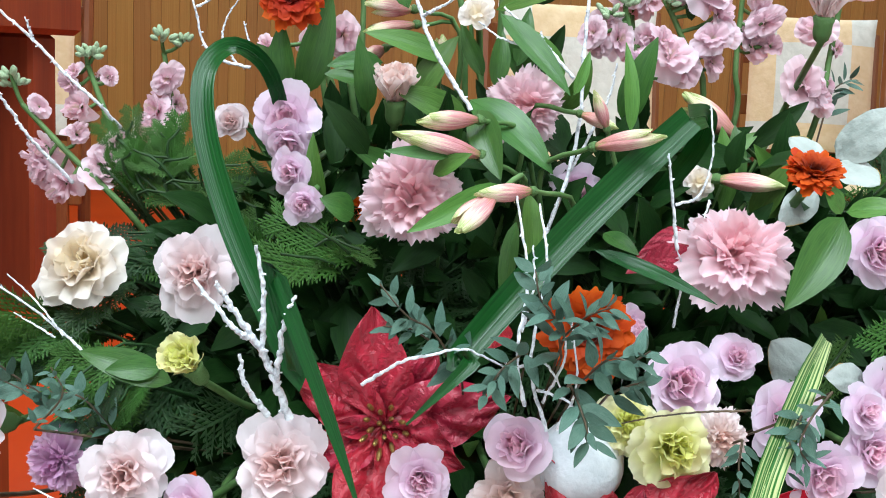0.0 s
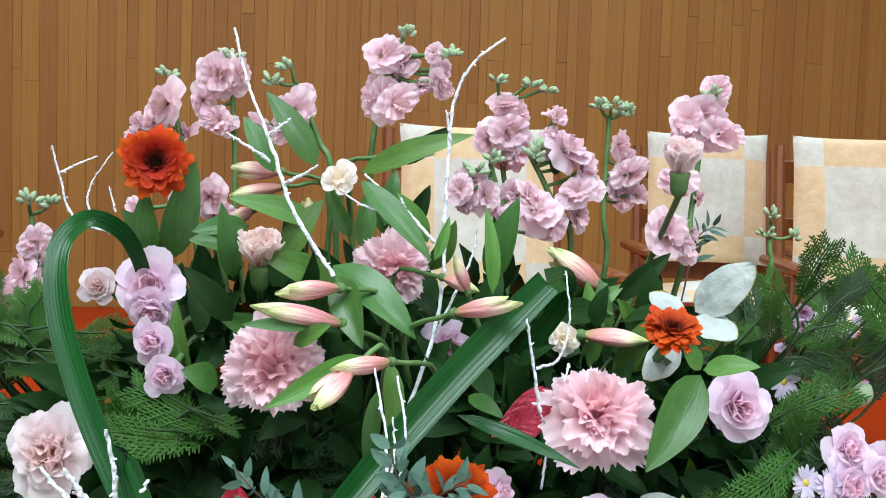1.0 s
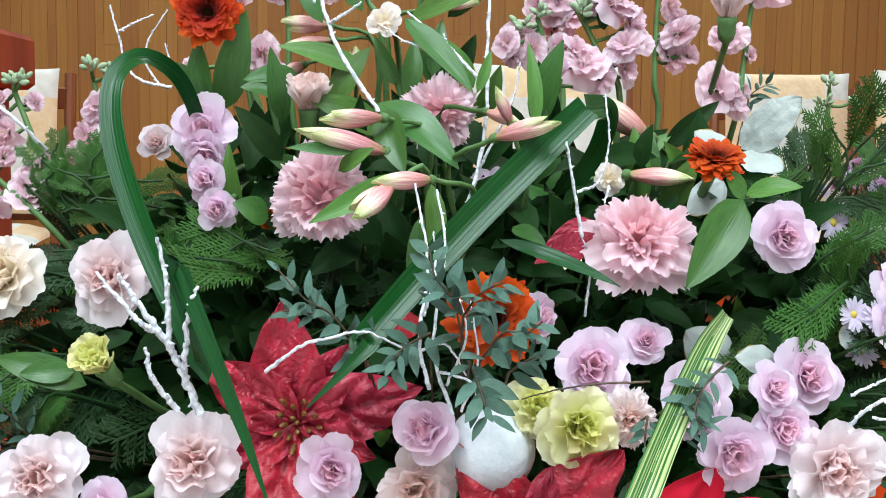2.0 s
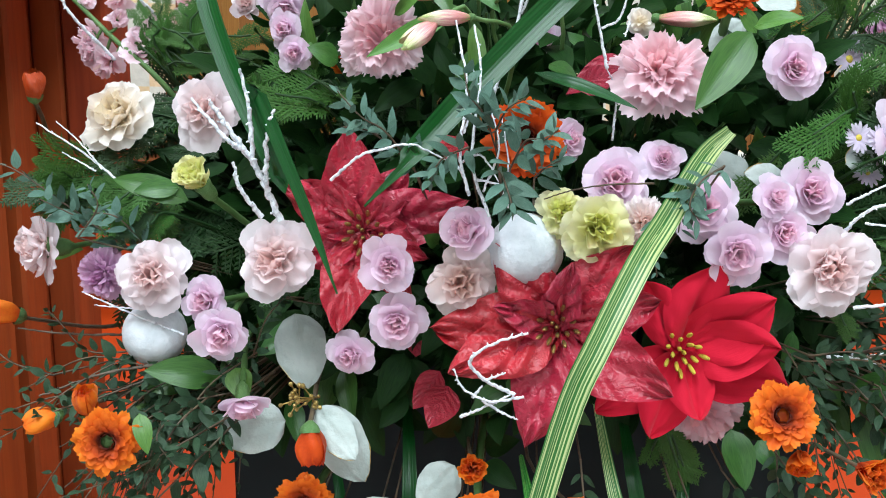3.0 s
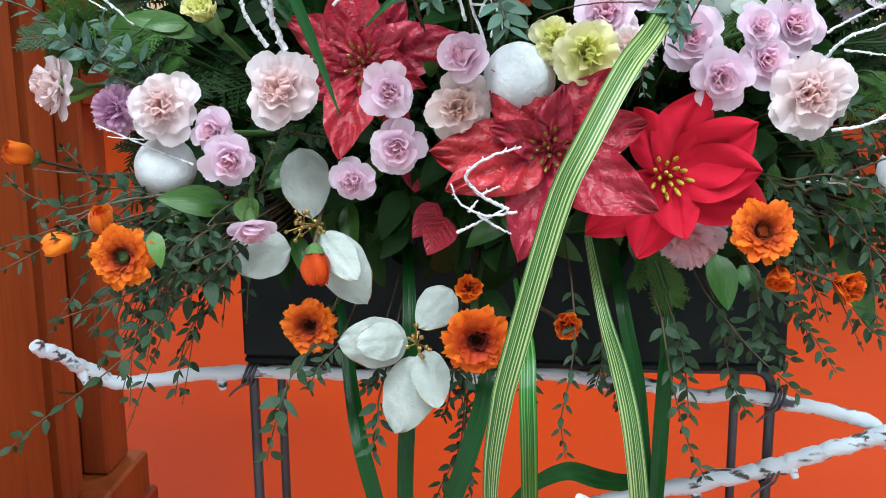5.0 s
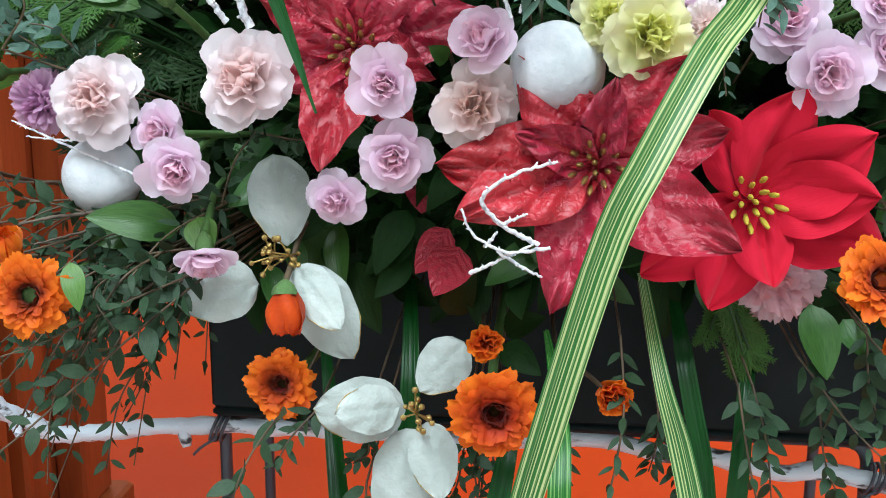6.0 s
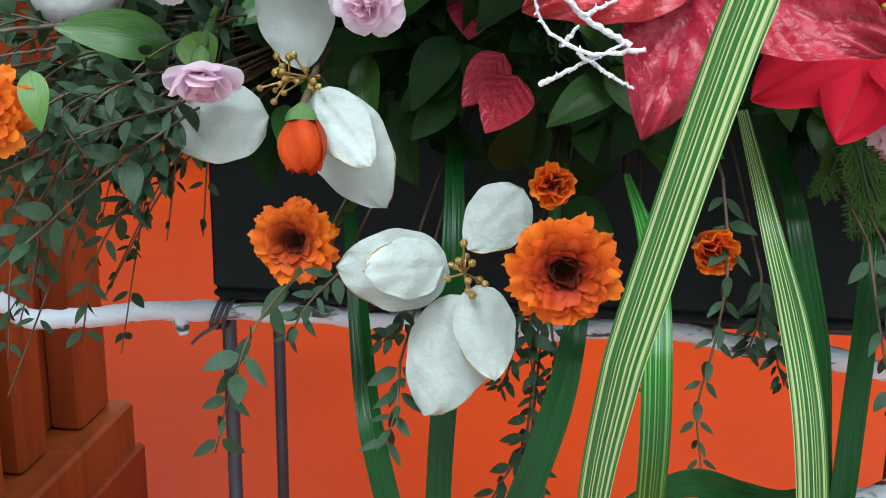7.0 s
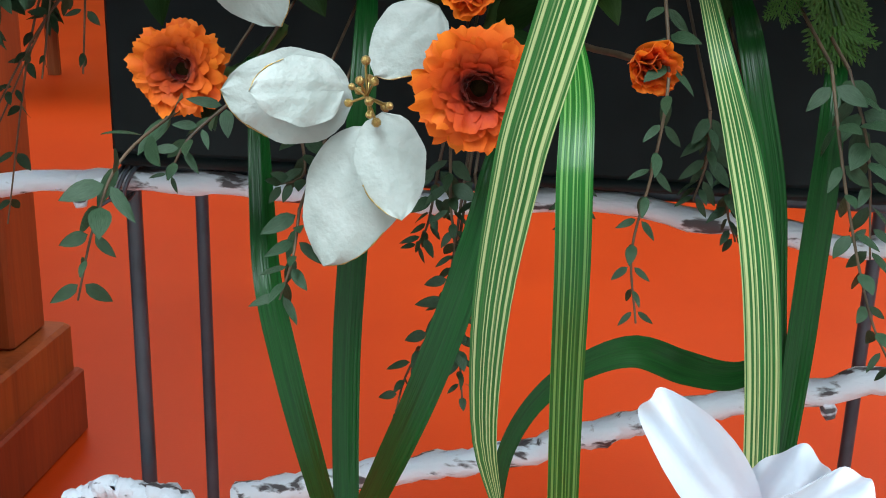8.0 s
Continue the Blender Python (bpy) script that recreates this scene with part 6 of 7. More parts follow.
# ---- broad green leaves ----
ALL = "fresh green lance-shaped leaf among the flowers"
for base, tip, w, mat, bend, face in (
    ((0.0310, 0.5900, 0.8514), (0.0439, 0.5600, 0.8171), 0.0193, GREEN, 30, (-0.3, -1, 0.3)),
    ((0.0276, 0.6100, 0.8558), (0.0736, 0.5800, 0.8191), 0.0241, GREEN, 45, (0.3, -1, 0.5)),
    ((0.0082, 0.5600, 0.8179), (0.0273, 0.5500, 0.8302), 0.0103, SPRING, 20, (0, -1, 0.5)),
    ((0.0155, 0.5550, 0.8278), (-0.0172, 0.5450, 0.8300), 0.0078, GREEN, 25, (0, -1, 0.5)),
    ((0.0436, 0.5400, 0.8159), (-0.0033, 0.5200, 0.7926), 0.0134, SPRING, 35, (0.3, -1, 0.3)),
    ((0.0164, 0.6600, 0.8771), (-0.0347, 0.6500, 0.8907), 0.0163, SPRING, 35, (0, -1, 0.6)),
    ((0.0433, 0.6700, 0.9089), (0.1089, 0.6500, 0.9334), 0.0164, SPRING, 30, (0, -1, 0.5)),
    ((0.0423, 0.6100, 0.9044), (0.0807, 0.5900, 0.8627), 0.0157, GREEN, 20, (0.4, -1, 0.3)),
    ((0.0160, 0.6400, 0.9116), (-0.0143, 0.6500, 0.9541), 0.0182, GREEN, 25, (0.4, -1, 0.2)),
    ((-0.0105, 0.6700, 0.9072), (-0.0302, 0.6800, 0.9404), 0.0153, GREEN, 25, (0.3, -1, 0.2)),
    ((0.0839, 0.5900, 0.8621), (0.0915, 0.5950, 0.8857), 0.0071, SPRING, 20, (0.3, -1, 0.1)),
    ((0.1183, 0.6000, 0.8428), (0.1139, 0.6100, 0.8912), 0.0105, SPRING, 22, (0.4, -1, 0.1)),
    ((0.0586, 0.5500, 0.8115), (0.0600, 0.5400, 0.7676), 0.0131, SPRING, 25, (0.5, -1, 0.1)),
    ((0.0535, 0.5600, 0.7945), (0.0487, 0.5550, 0.7485), 0.0104, GREEN, 25, (-0.4, -1, 0.1)),
    ((-0.0276, 0.6600, 0.8604), (-0.0585, 0.6500, 0.8653), 0.0160, GREEN, 40, (0, -1, 0.7)),
    ((-0.0249, 0.6650, 0.8739), (-0.0576, 0.6550, 0.8701), 0.0143, GREEN, 40, (0, -1, 0.5)),
    ((-0.0531, 0.6500, 0.8434), (-0.0496, 0.6400, 0.8075), 0.0154, DARKSHADEG, 30, (0.3, -1, 0.2)),
    ((-0.0351, 0.6000, 0.7884), (-0.0535, 0.5900, 0.7979), 0.0178, GREEN, 30, (0, -1, 0.6)),
    ((0.0692, 0.7000, 0.9151), (0.1005, 0.6900, 0.9396), 0.0128, DARKSHADEG, 30, (0.2, -1, 0.3)),
    ((-0.0728, 0.6700, 0.8515), (-0.0572, 0.6600, 0.9125), 0.0223, GREEN, 25, (0.2, -1, 0.1)),
    ((-0.0847, 0.6700, 0.8511), (-0.0861, 0.6600, 0.8946), 0.0180, GREEN, 25, (-0.2, -1, 0.1)),
    ((-0.0778, 0.6800, 0.8540), (-0.1030, 0.6750, 0.8809), 0.0147, GREEN, 30, (-0.1, -1, 0.5)),
    ((0.2285, 0.5600, 0.8050), (0.1925, 0.5300, 0.7605), 0.0263, GREEN, 25, (0.1, -1, 0.35)),
    ((0.2300, 0.5600, 0.8081), (0.2558, 0.5450, 0.8128), 0.0132, SPRING, 40, (0.1, -1, 0.7)),
    ((0.2350, 0.5800, 0.8046), (0.2212, 0.5750, 0.8227), 0.0108, SPRING, 20, (0.1, -1, 0.2)),
    ((0.0962, 0.5600, 0.7814), (0.1570, 0.5350, 0.7601), 0.0090, STRAP, 25, (0.1, -1, 0.6)),
    ((0.1055, 0.5900, 0.7861), (0.1222, 0.5700, 0.7780), 0.0108, GREEN, 25, (0.1, -1, 0.5)),
    ((0.2122, 0.6900, 0.8311), (0.2468, 0.6900, 0.8618), 0.0149, DARKSHADEG, 25, (0.2, -1, 0.3)),
    ((0.1763, 0.6600, 0.8231), (0.2008, 0.6500, 0.8268), 0.0107, GREEN, 30, (0.0, -1, 0.6)),
    ((0.1772, 0.7300, 0.9110), (0.1715, 0.7250, 0.9319), 0.0118, DARKSHADEG, 20, (0.4, -1, 0.1)),
    ((0.0444, 0.6600, 0.8623), (0.0471, 0.6700, 0.8968), 0.0144, GREEN, 20, (0.4, -1, 0.1)),
    ((0.0374, 0.6700, 0.8684), (0.0226, 0.6750, 0.8994), 0.0116, GREEN, 20, (-0.4, -1, 0.1)),
    ((0.0696, 0.6800, 0.8687), (0.0865, 0.6800, 0.9014), 0.0147, DARKSHADEG, 20, (0.4, -1, 0.1)),
    ((0.0587, 0.6800, 0.8755), (0.0652, 0.6900, 0.9113), 0.0133, GREEN, 20, (0.2, -1, 0.1)),
    ((-0.1251, 0.5450, 0.7020), (-0.1752, 0.5500, 0.7151), 0.0185, GREEN, 35, (0.0, -1, 0.6)),
    ((-0.1309, 0.5450, 0.7101), (-0.1587, 0.5400, 0.7086), 0.0142, GREEN, 35, (0.0, -1, 0.4)),
    ((-0.2466, 0.6100, 0.6567), (-0.2182, 0.5950, 0.6604), 0.0161, SPRING, 30, (0.0, -1, 0.4)),
    ((-0.1077, 0.5400, 0.5872), (-0.1508, 0.5200, 0.5957), 0.0228, GREEN, 35, (0.0, -1, 0.5)),
    ((-0.0962, 0.5350, 0.5940), (-0.0863, 0.5200, 0.5757), 0.0183, SPRING, 35, (0.2, -1, 0.4)),
    ((-0.1378, 0.4700, 0.5840), (-0.1304, 0.4600, 0.5627), 0.0118, SPRING, 40, (0.4, -1, 0.1)),
    ((0.2224, 0.5450, 0.5552), (0.2302, 0.5300, 0.5209), 0.0222, GREEN, 25, (0.2, -1, 0.2)),
    ((0.2405, 0.5500, 0.5463), (0.2508, 0.5400, 0.5293), 0.0171, GREEN, 25, (0.3, -1, 0.2)),
    ((0.3000, 0.5600, 0.5816), (0.3642, 0.5200, 0.5871), 0.0216, GREEN, 35, (0.1, -1, 0.6)),
    ((0.3106, 0.5700, 0.5732), (0.3292, 0.5450, 0.5026), 0.0229, GREEN, 25, (-0.4, -1, 0.2)),
    ((0.3379, 0.5600, 0.5543), (0.3769, 0.5300, 0.5575), 0.0168, GREEN, 25, (0.0, -1, 0.5)),
    ((0.3563, 0.6000, 0.6195), (0.3646, 0.6200, 0.7026), 0.0235, GREEN, 25, (-0.4, -1, 0.2)),
    ((0.3688, 0.6000, 0.6195), (0.3859, 0.6100, 0.6820), 0.0225, GREEN, 25, (-0.3, -1, 0.2)),
    ((0.0370, 0.5300, 0.6780), (0.0297, 0.5150, 0.6851), 0.0106, GREEN, 20, (0.0, -1, 0.2)),
    # the next seven take the darker green as shade beneath the flowers
    ((0.0294, 0.6000, 0.5264), (0.0473, 0.5750, 0.5607), 0.0195, DARKSHADEG, 25, (0.2, -1, 0.2)),
    ((0.0623, 0.6000, 0.5194), (0.0868, 0.5800, 0.5326), 0.0179, DARKSHADEG, 30, (0.1, -1, 0.4)),
    ((0.0630, 0.5800, 0.5156), (0.0853, 0.5600, 0.5056), 0.0182, DARKSHADEG, 30, (0.2, -1, 0.3)),
    ((0.0951, 0.6000, 0.5559), (0.1126, 0.5900, 0.5369), 0.0202, DARKSHADEG, 30, (0.3, -1, 0.3)),
    ((-0.0221, 0.6100, 0.5465), (0.0057, 0.5900, 0.5438), 0.0165, DARKSHADEG, 30, (0.1, -1, 0.4)),
    ((-0.0390, 0.6100, 0.5557), (-0.0066, 0.5900, 0.5595), 0.0138, DARKSHADEG, 30, (0.1, -1, 0.5)),
    ((-0.0067, 0.6200, 0.5412), (0.0238, 0.6000, 0.5317), 0.0180, DARKSHADEG, 30, (0.1, -1, 0.3)),
    ((-0.1311, 0.5400, 0.5849), (-0.1539, 0.5300, 0.5805), 0.0194, GREEN, 35, (0.0, -1, 0.5)),
):
    leaf(base, tip, w, mat, ALL, bend, face)
DARKRED = "dark red satin leaf half hidden among green leaves"
for base, tip, w in (((0.1521, 0.5900, 0.7901), (0.1170, 0.5700, 0.7679), 0.0184), ((0.0403, 0.5600, 0.5762), (0.0290, 0.5400, 0.5546), 0.0258), ((0.0340, 0.5650, 0.5850), (0.0180, 0.5500, 0.5640), 0.0200), ((0.0169, 0.6000, 0.6077), (0.0162, 0.5850, 0.5896), 0.0247), ((0.0471, 0.5600, 0.7415), (0.0419, 0.5500, 0.7266), 0.0202), ((0.1250, 0.5700, 0.7693), (0.1488, 0.5700, 0.7843), 0.0181)):
    leaf(base, tip, w, CRIMSON, DARKRED, 25, (0.1, -1, 0.2), "red_satin_leaf", "red satin leaves")


# ---- eucalyptus ----
EL = {}


def euca_leaf(k, mat):
    if (k, mat.name) not in EL:
        EL[k, mat.name] = Shape().grid(petal(1.0, (0.16, 0.21, 0.26)[k], 78, 26, 0, 1, 0, 0, 0.02, 0.2, 7, 5, 0, None, True)).mesh("leaf", mat)
    return EL[k, mat.name]


def sprig(points, size, label="trailing eucalyptus sprig with small grey-green leaves", pairs=7, taper=0.45, wide=1, hang=0.0):
    """A stem with pairs of leaves that grow smaller to its tip."""
    COUNT[0] += 1
    rng = np.random.default_rng(COUNT[0])
    pts = [np.asarray(p, float) for p in points]
    foot = FOAM_AT + np.array([np.clip(pts[0][0] - 0.085, -0.19, 0.19) * 0.7, -0.02, 0.0])
    ob = thing("eucalyptus_sprig", label, "foliage", tuple(pts[0]), "eucalyptus sprigs")
    dense = spline(pts, 40)
    sh = tube(Shape(), dense, 0.0007, 0.0004, 5, 24)
    tube(sh, [pts[0], (pts[0] + foot) / 2, foot], 0.0007, 0.0007, 5, 8)
    stem = solid("stem", sh, BROWNSTEM, ob)
    t, a, b = frames_of(dense)
    for i in range(pairs):
        s = 0.06 + 0.94 * i / (pairs - 0.5)
        k = min(39, int(s * 39))
        sz = size * (1.4 if pts[0][2] > 0.69 else 1.02) * (1 - taper * s) * rng.uniform(0.8, 1.2)
        th = i * 1.57 + rng.uniform(-0.5, 0.5)
        for sgn in (1, -1):
            side = (a[k] * math.cos(th) + b[k] * math.sin(th)) * sgn
            d = unit(side * 1.0 + t[k] * rng.uniform(0.3, 0.9) + np.array([0, -0.25, -hang * rng.uniform(0.2, 1)]))
            nrm = unit(np.array([0.0, -0.8, 0.6]) + rng.normal(0, 0.35, 3))
            nrm = unit(nrm - d * (nrm @ d))
            m = Matrix((Vector(d), Vector(np.cross(nrm, d)), Vector(nrm))).transposed().to_4x4()
            part("leaf", euca_leaf(int(np.clip(wide + rng.integers(-1, 2), 0, 2)), PALEEUCA if pts[0][2] > 0.66 else EUCA), stem, Matrix.Translation(dense[k] + d * 0.0015) @ m @ Matrix.Scale(sz, 4))
    return ob


for pts, size, n, wide, hang in (
    ([(-0.1763, 0.5700, 0.6670), (-0.2139, 0.5600, 0.6976), (-0.2444, 0.5550, 0.7209), (-0.2739, 0.5550, 0.7294)], 0.020, 8, 2, 0),
    ([(-0.1662, 0.5650, 0.6611), (-0.1914, 0.5550, 0.6832), (-0.2267, 0.5500, 0.7024)], 0.016, 7, 1, 0),
    ([(-0.1597, 0.5600, 0.6679), (-0.1741, 0.5500, 0.6897), (-0.1911, 0.5450, 0.6943)], 0.015, 6, 1, 0),
    ([(-0.0976, 0.5200, 0.5659), (-0.1205, 0.4800, 0.5597), (-0.1534, 0.4650, 0.5447), (-0.2047, 0.4600, 0.5268)], 0.017, 10, 1, 0.2),
    ([(-0.0939, 0.5200, 0.5620), (-0.1180, 0.4800, 0.5410), (-0.1663, 0.4600, 0.4972), (-0.2120, 0.4550, 0.4636), (-0.2408, 0.4550, 0.4395)], 0.018, 12, 1, 0.3),
    ([(-0.1051, 0.5200, 0.5697), (-0.1393, 0.5000, 0.5431), (-0.1614, 0.4900, 0.5068), (-0.1680, 0.4880, 0.4598)], 0.015, 9, 1, 0.5),
    ([(-0.0929, 0.5300, 0.5558), (-0.1121, 0.5100, 0.5330), (-0.1302, 0.5000, 0.5042), (-0.1405, 0.5000, 0.4639)], 0.015, 9, 0, 0.6),
    ([(-0.1124, 0.5200, 0.5774), (-0.1231, 0.4900, 0.5686), (-0.1427, 0.4850, 0.5318), (-0.1530, 0.4850, 0.4929)], 0.016, 9, 1, 0.5),
    ([(-0.0988, 0.5250, 0.5687), (-0.1074, 0.5100, 0.5487), (-0.1153, 0.5050, 0.5186)], 0.015, 7, 1, 0.5),
    ([(-0.1243, 0.5200, 0.5734), (-0.1312, 0.4800, 0.5671), (-0.1180, 0.4700, 0.5511)], 0.015, 7, 1, 0.3),
    ([(-0.1827, 0.5200, 0.5769), (-0.2062, 0.5000, 0.5733), (-0.2501, 0.4900, 0.5522)], 0.014, 8, 0, 0.1),
    ([(-0.1781, 0.5400, 0.5768), (-0.2143, 0.5200, 0.5767), (-0.2586, 0.5100, 0.5629)], 0.013, 8, 0, 0.1),
    ([(-0.1715, 0.5600, 0.5972), (-0.2044, 0.5600, 0.5971), (-0.2233, 0.5600, 0.6172), (-0.2309, 0.5600, 0.6252)], 0.011, 8, 1, 0),
    ([(-0.2263, 0.5500, 0.5826), (-0.2494, 0.5400, 0.5944), (-0.2644, 0.5400, 0.6082)], 0.011, 6, 1, 0),
    ([(-0.0470, 0.5500, 0.4960), (-0.0570, 0.4850, 0.4830), (-0.0632, 0.4680, 0.4619), (-0.0707, 0.4660, 0.4332)], 0.018, 7, 1, 0.2),
    ([(-0.0306, 0.5200, 0.4954), (-0.0418, 0.5050, 0.4842), (-0.0490, 0.5000, 0.4698)], 0.013, 5, 0, 0.3),
    ([(-0.0045, 0.5200, 0.4558), (-0.0034, 0.5050, 0.4418), (-0.0077, 0.5000, 0.4255)], 0.017, 5, 0, 0.1),
    ([(-0.0086, 0.5400, 0.4814), (-0.0063, 0.5350, 0.4658), (-0.0160, 0.5300, 0.4618)], 0.014, 4, 1, 0.4),
    ([(0.0497, 0.5500, 0.4750), (0.0509, 0.5450, 0.4542), (0.0532, 0.5430, 0.4325), (0.0483, 0.5400, 0.4102)], 0.0125, 11, 1, 0.3),
    ([(0.0448, 0.5550, 0.4685), (0.0410, 0.5530, 0.4436), (0.0368, 0.5500, 0.4340)], 0.012, 7, 0, 0.4),
    ([(0.0594, 0.5550, 0.4643), (0.0616, 0.5530, 0.4449), (0.0564, 0.5500, 0.4303)], 0.012, 7, 0, 0.4),
    ([(0.0528, 0.5400, 0.4182), (0.0440, 0.5380, 0.4003), (0.0348, 0.5380, 0.3810), (0.0304, 0.5380, 0.3617)], 0.012, 6, 1, 0.2),
    ([(0.0503, 0.5450, 0.4109), (0.0561, 0.5430, 0.3912), (0.0583, 0.5430, 0.3698)], 0.012, 6, 1, 0.3),
    ([(0.1259, 0.5150, 0.5436), (0.1281, 0.4950, 0.5141), (0.1248, 0.4900, 0.4839), (0.1199, 0.4880, 0.4563), (0.1232, 0.4880, 0.4299)], 0.014, 11, 0, 0.3),
    ([(0.1481, 0.5400, 0.4970), (0.1482, 0.5360, 0.4796), (0.1442, 0.5350, 0.4632)], 0.014, 7, 0, 0.5),
    ([(0.1004, 0.5700, 0.4627), (0.0988, 0.5650, 0.4487), (0.0988, 0.5650, 0.4306)], 0.012, 5, 0, 0.4),
    ([(0.2172, 0.5400, 0.5289), (0.2451, 0.5200, 0.4960), (0.2774, 0.5100, 0.4688)], 0.016, 9, 1, 0.3),
    ([(0.2521, 0.5300, 0.5398), (0.2768, 0.5200, 0.5159), (0.2994, 0.5150, 0.4830)], 0.016, 9, 1, 0.4),
    ([(0.2500, 0.5400, 0.5450), (0.2537, 0.5300, 0.5087), (0.2723, 0.5250, 0.4870)], 0.016, 8, 1, 0.4),
    ([(0.1940, 0.5300, 0.5157), (0.2006, 0.5150, 0.4891), (0.2050, 0.5100, 0.4514)], 0.016, 8, 1, 0.4),
    ([(0.1854, 0.5200, 0.5185), (0.1925, 0.5050, 0.4767), (0.2044, 0.5000, 0.4355), (0.2160, 0.4980, 0.4127)], 0.013, 8, 1, 0.3),
    ([(0.2299, 0.5450, 0.5118), (0.2338, 0.5350, 0.4749), (0.2455, 0.5300, 0.4486)], 0.015, 8, 1, 0.5),
    ([(0.2706, 0.5400, 0.5721), (0.2740, 0.5300, 0.5400), (0.2823, 0.5250, 0.5028)], 0.014, 9, 0, 0.4),
    ([(0.2726, 0.5500, 0.5739), (0.2914, 0.5300, 0.5517), (0.3125, 0.5200, 0.5202), (0.3280, 0.5200, 0.5051)], 0.015, 9, 1, 0.3),
    ([(0.2967, 0.5450, 0.5866), (0.3157, 0.5200, 0.5675), (0.3443, 0.5050, 0.5392), (0.3601, 0.5000, 0.5085)], 0.018, 9, 1, 0.3),
    ([(0.3165, 0.5450, 0.5867), (0.3380, 0.5200, 0.5797), (0.3615, 0.5050, 0.5633)], 0.018, 8, 2, 0.2),
    ([(0.1661, 0.5500, 0.4932), (0.1587, 0.5450, 0.4618), (0.1630, 0.5450, 0.4452)], 0.014, 6, 1, 0.4),
    ([(0.0266, 0.5100, 0.7234), (0.0110, 0.4900, 0.7496), (-0.0019, 0.4820, 0.7589), (-0.0151, 0.4800, 0.7739)], 0.013, 8, 0, 0),
    ([(0.0235, 0.5150, 0.7282), (0.0027, 0.4900, 0.7495), (-0.0124, 0.4800, 0.7537)], 0.012, 6, 0, 0),
    ([(0.0746, 0.5000, 0.7373), (0.0681, 0.4800, 0.7600), (0.0599, 0.4780, 0.7710), (0.0570, 0.4800, 0.7842)], 0.015, 8, 0, 0),
    ([(0.0824, 0.4850, 0.7290), (0.0916, 0.4650, 0.7465), (0.1016, 0.4600, 0.7475), (0.1091, 0.4580, 0.7532)], 0.014, 7, 0, 0),
    ([(0.0740, 0.4900, 0.7503), (0.0813, 0.4750, 0.7636), (0.0915, 0.4700, 0.7697)], 0.014, 6, 0, 0),
    ([(0.0578, 0.5000, 0.7400), (0.0442, 0.4800, 0.7352), (0.0362, 0.4780, 0.7218)], 0.013, 6, 0, 0.2),
    ([(0.0767, 0.4800, 0.7300), (0.0815, 0.4650, 0.7197), (0.0854, 0.4600, 0.7075)], 0.015, 5, 0, 0.2),
    ([(0.0962, 0.4850, 0.7236), (0.1033, 0.4750, 0.7313), (0.1108, 0.4700, 0.7351)], 0.012, 5, 0, 0),
    ([(0.2020, 0.4800, 0.7312), (0.1862, 0.4600, 0.7245), (0.1802, 0.4550, 0.7123), (0.1857, 0.4550, 0.7043)], 0.012, 7, 0, 0.2),
    ([(0.1854, 0.4700, 0.7231), (0.1779, 0.4600, 0.7138), (0.1746, 0.4560, 0.6973)], 0.013, 5, 0, 0.2),
    ([(0.1676, 0.5000, 0.6989), (0.1657, 0.4950, 0.6851), (0.1676, 0.4920, 0.6655)], 0.008, 5, 0, 0.1),
    ([(0.2858, 0.7700, 0.8483), (0.2911, 0.7700, 0.8691), (0.3034, 0.7700, 0.8777)], 0.014, 6, 0, 0),
    ([(-0.1895, 0.5200, 0.6816), (-0.1735, 0.5150, 0.7019), (-0.1790, 0.5150, 0.7163)], 0.013, 7, 1, 0),
    ([(-0.0879, 0.5500, 0.5993), (-0.0777, 0.5450, 0.6236), (-0.0642, 0.5400, 0.6396)], 0.012, 7, 1, 0),
    ([(-0.0704, 0.5500, 0.6384), (-0.0461, 0.5450, 0.6351), (-0.0345, 0.5450, 0.6351)], 0.011, 5, 1, 0),
):
    sprig(pts, size, pairs=n + 2, wide=wide, hang=hang)
rng_e = np.random.default_rng(77)
for i in range(68):
    side = -1 if i % 3 else 1
    x = 0.085 + side * rng_e.uniform(0.17, 0.23)
    b = np.array([x, rng_e.uniform(0.53, 0.61), rng_e.uniform(0.55, 0.60) if side < 0 else rng_e.uniform(0.555, 0.66)])
    d = unit(np.array([side * rng_e.uniform(0.1, 1.0), rng_e.uniform(-0.5, 0.2), rng_e.uniform(-1.0, 0.15)]))
    L = rng_e.uniform(0.06, 0.11) if side > 0 else rng_e.uniform(0.07, 0.135)
    sprig([b, b + d * L * 0.5 + np.array([0, 0, 0.006]), b + d * L + np.array([0, 0, -0.02])], rng_e.uniform(0.012, 0.017), pairs=8, wide=1, hang=0.3)


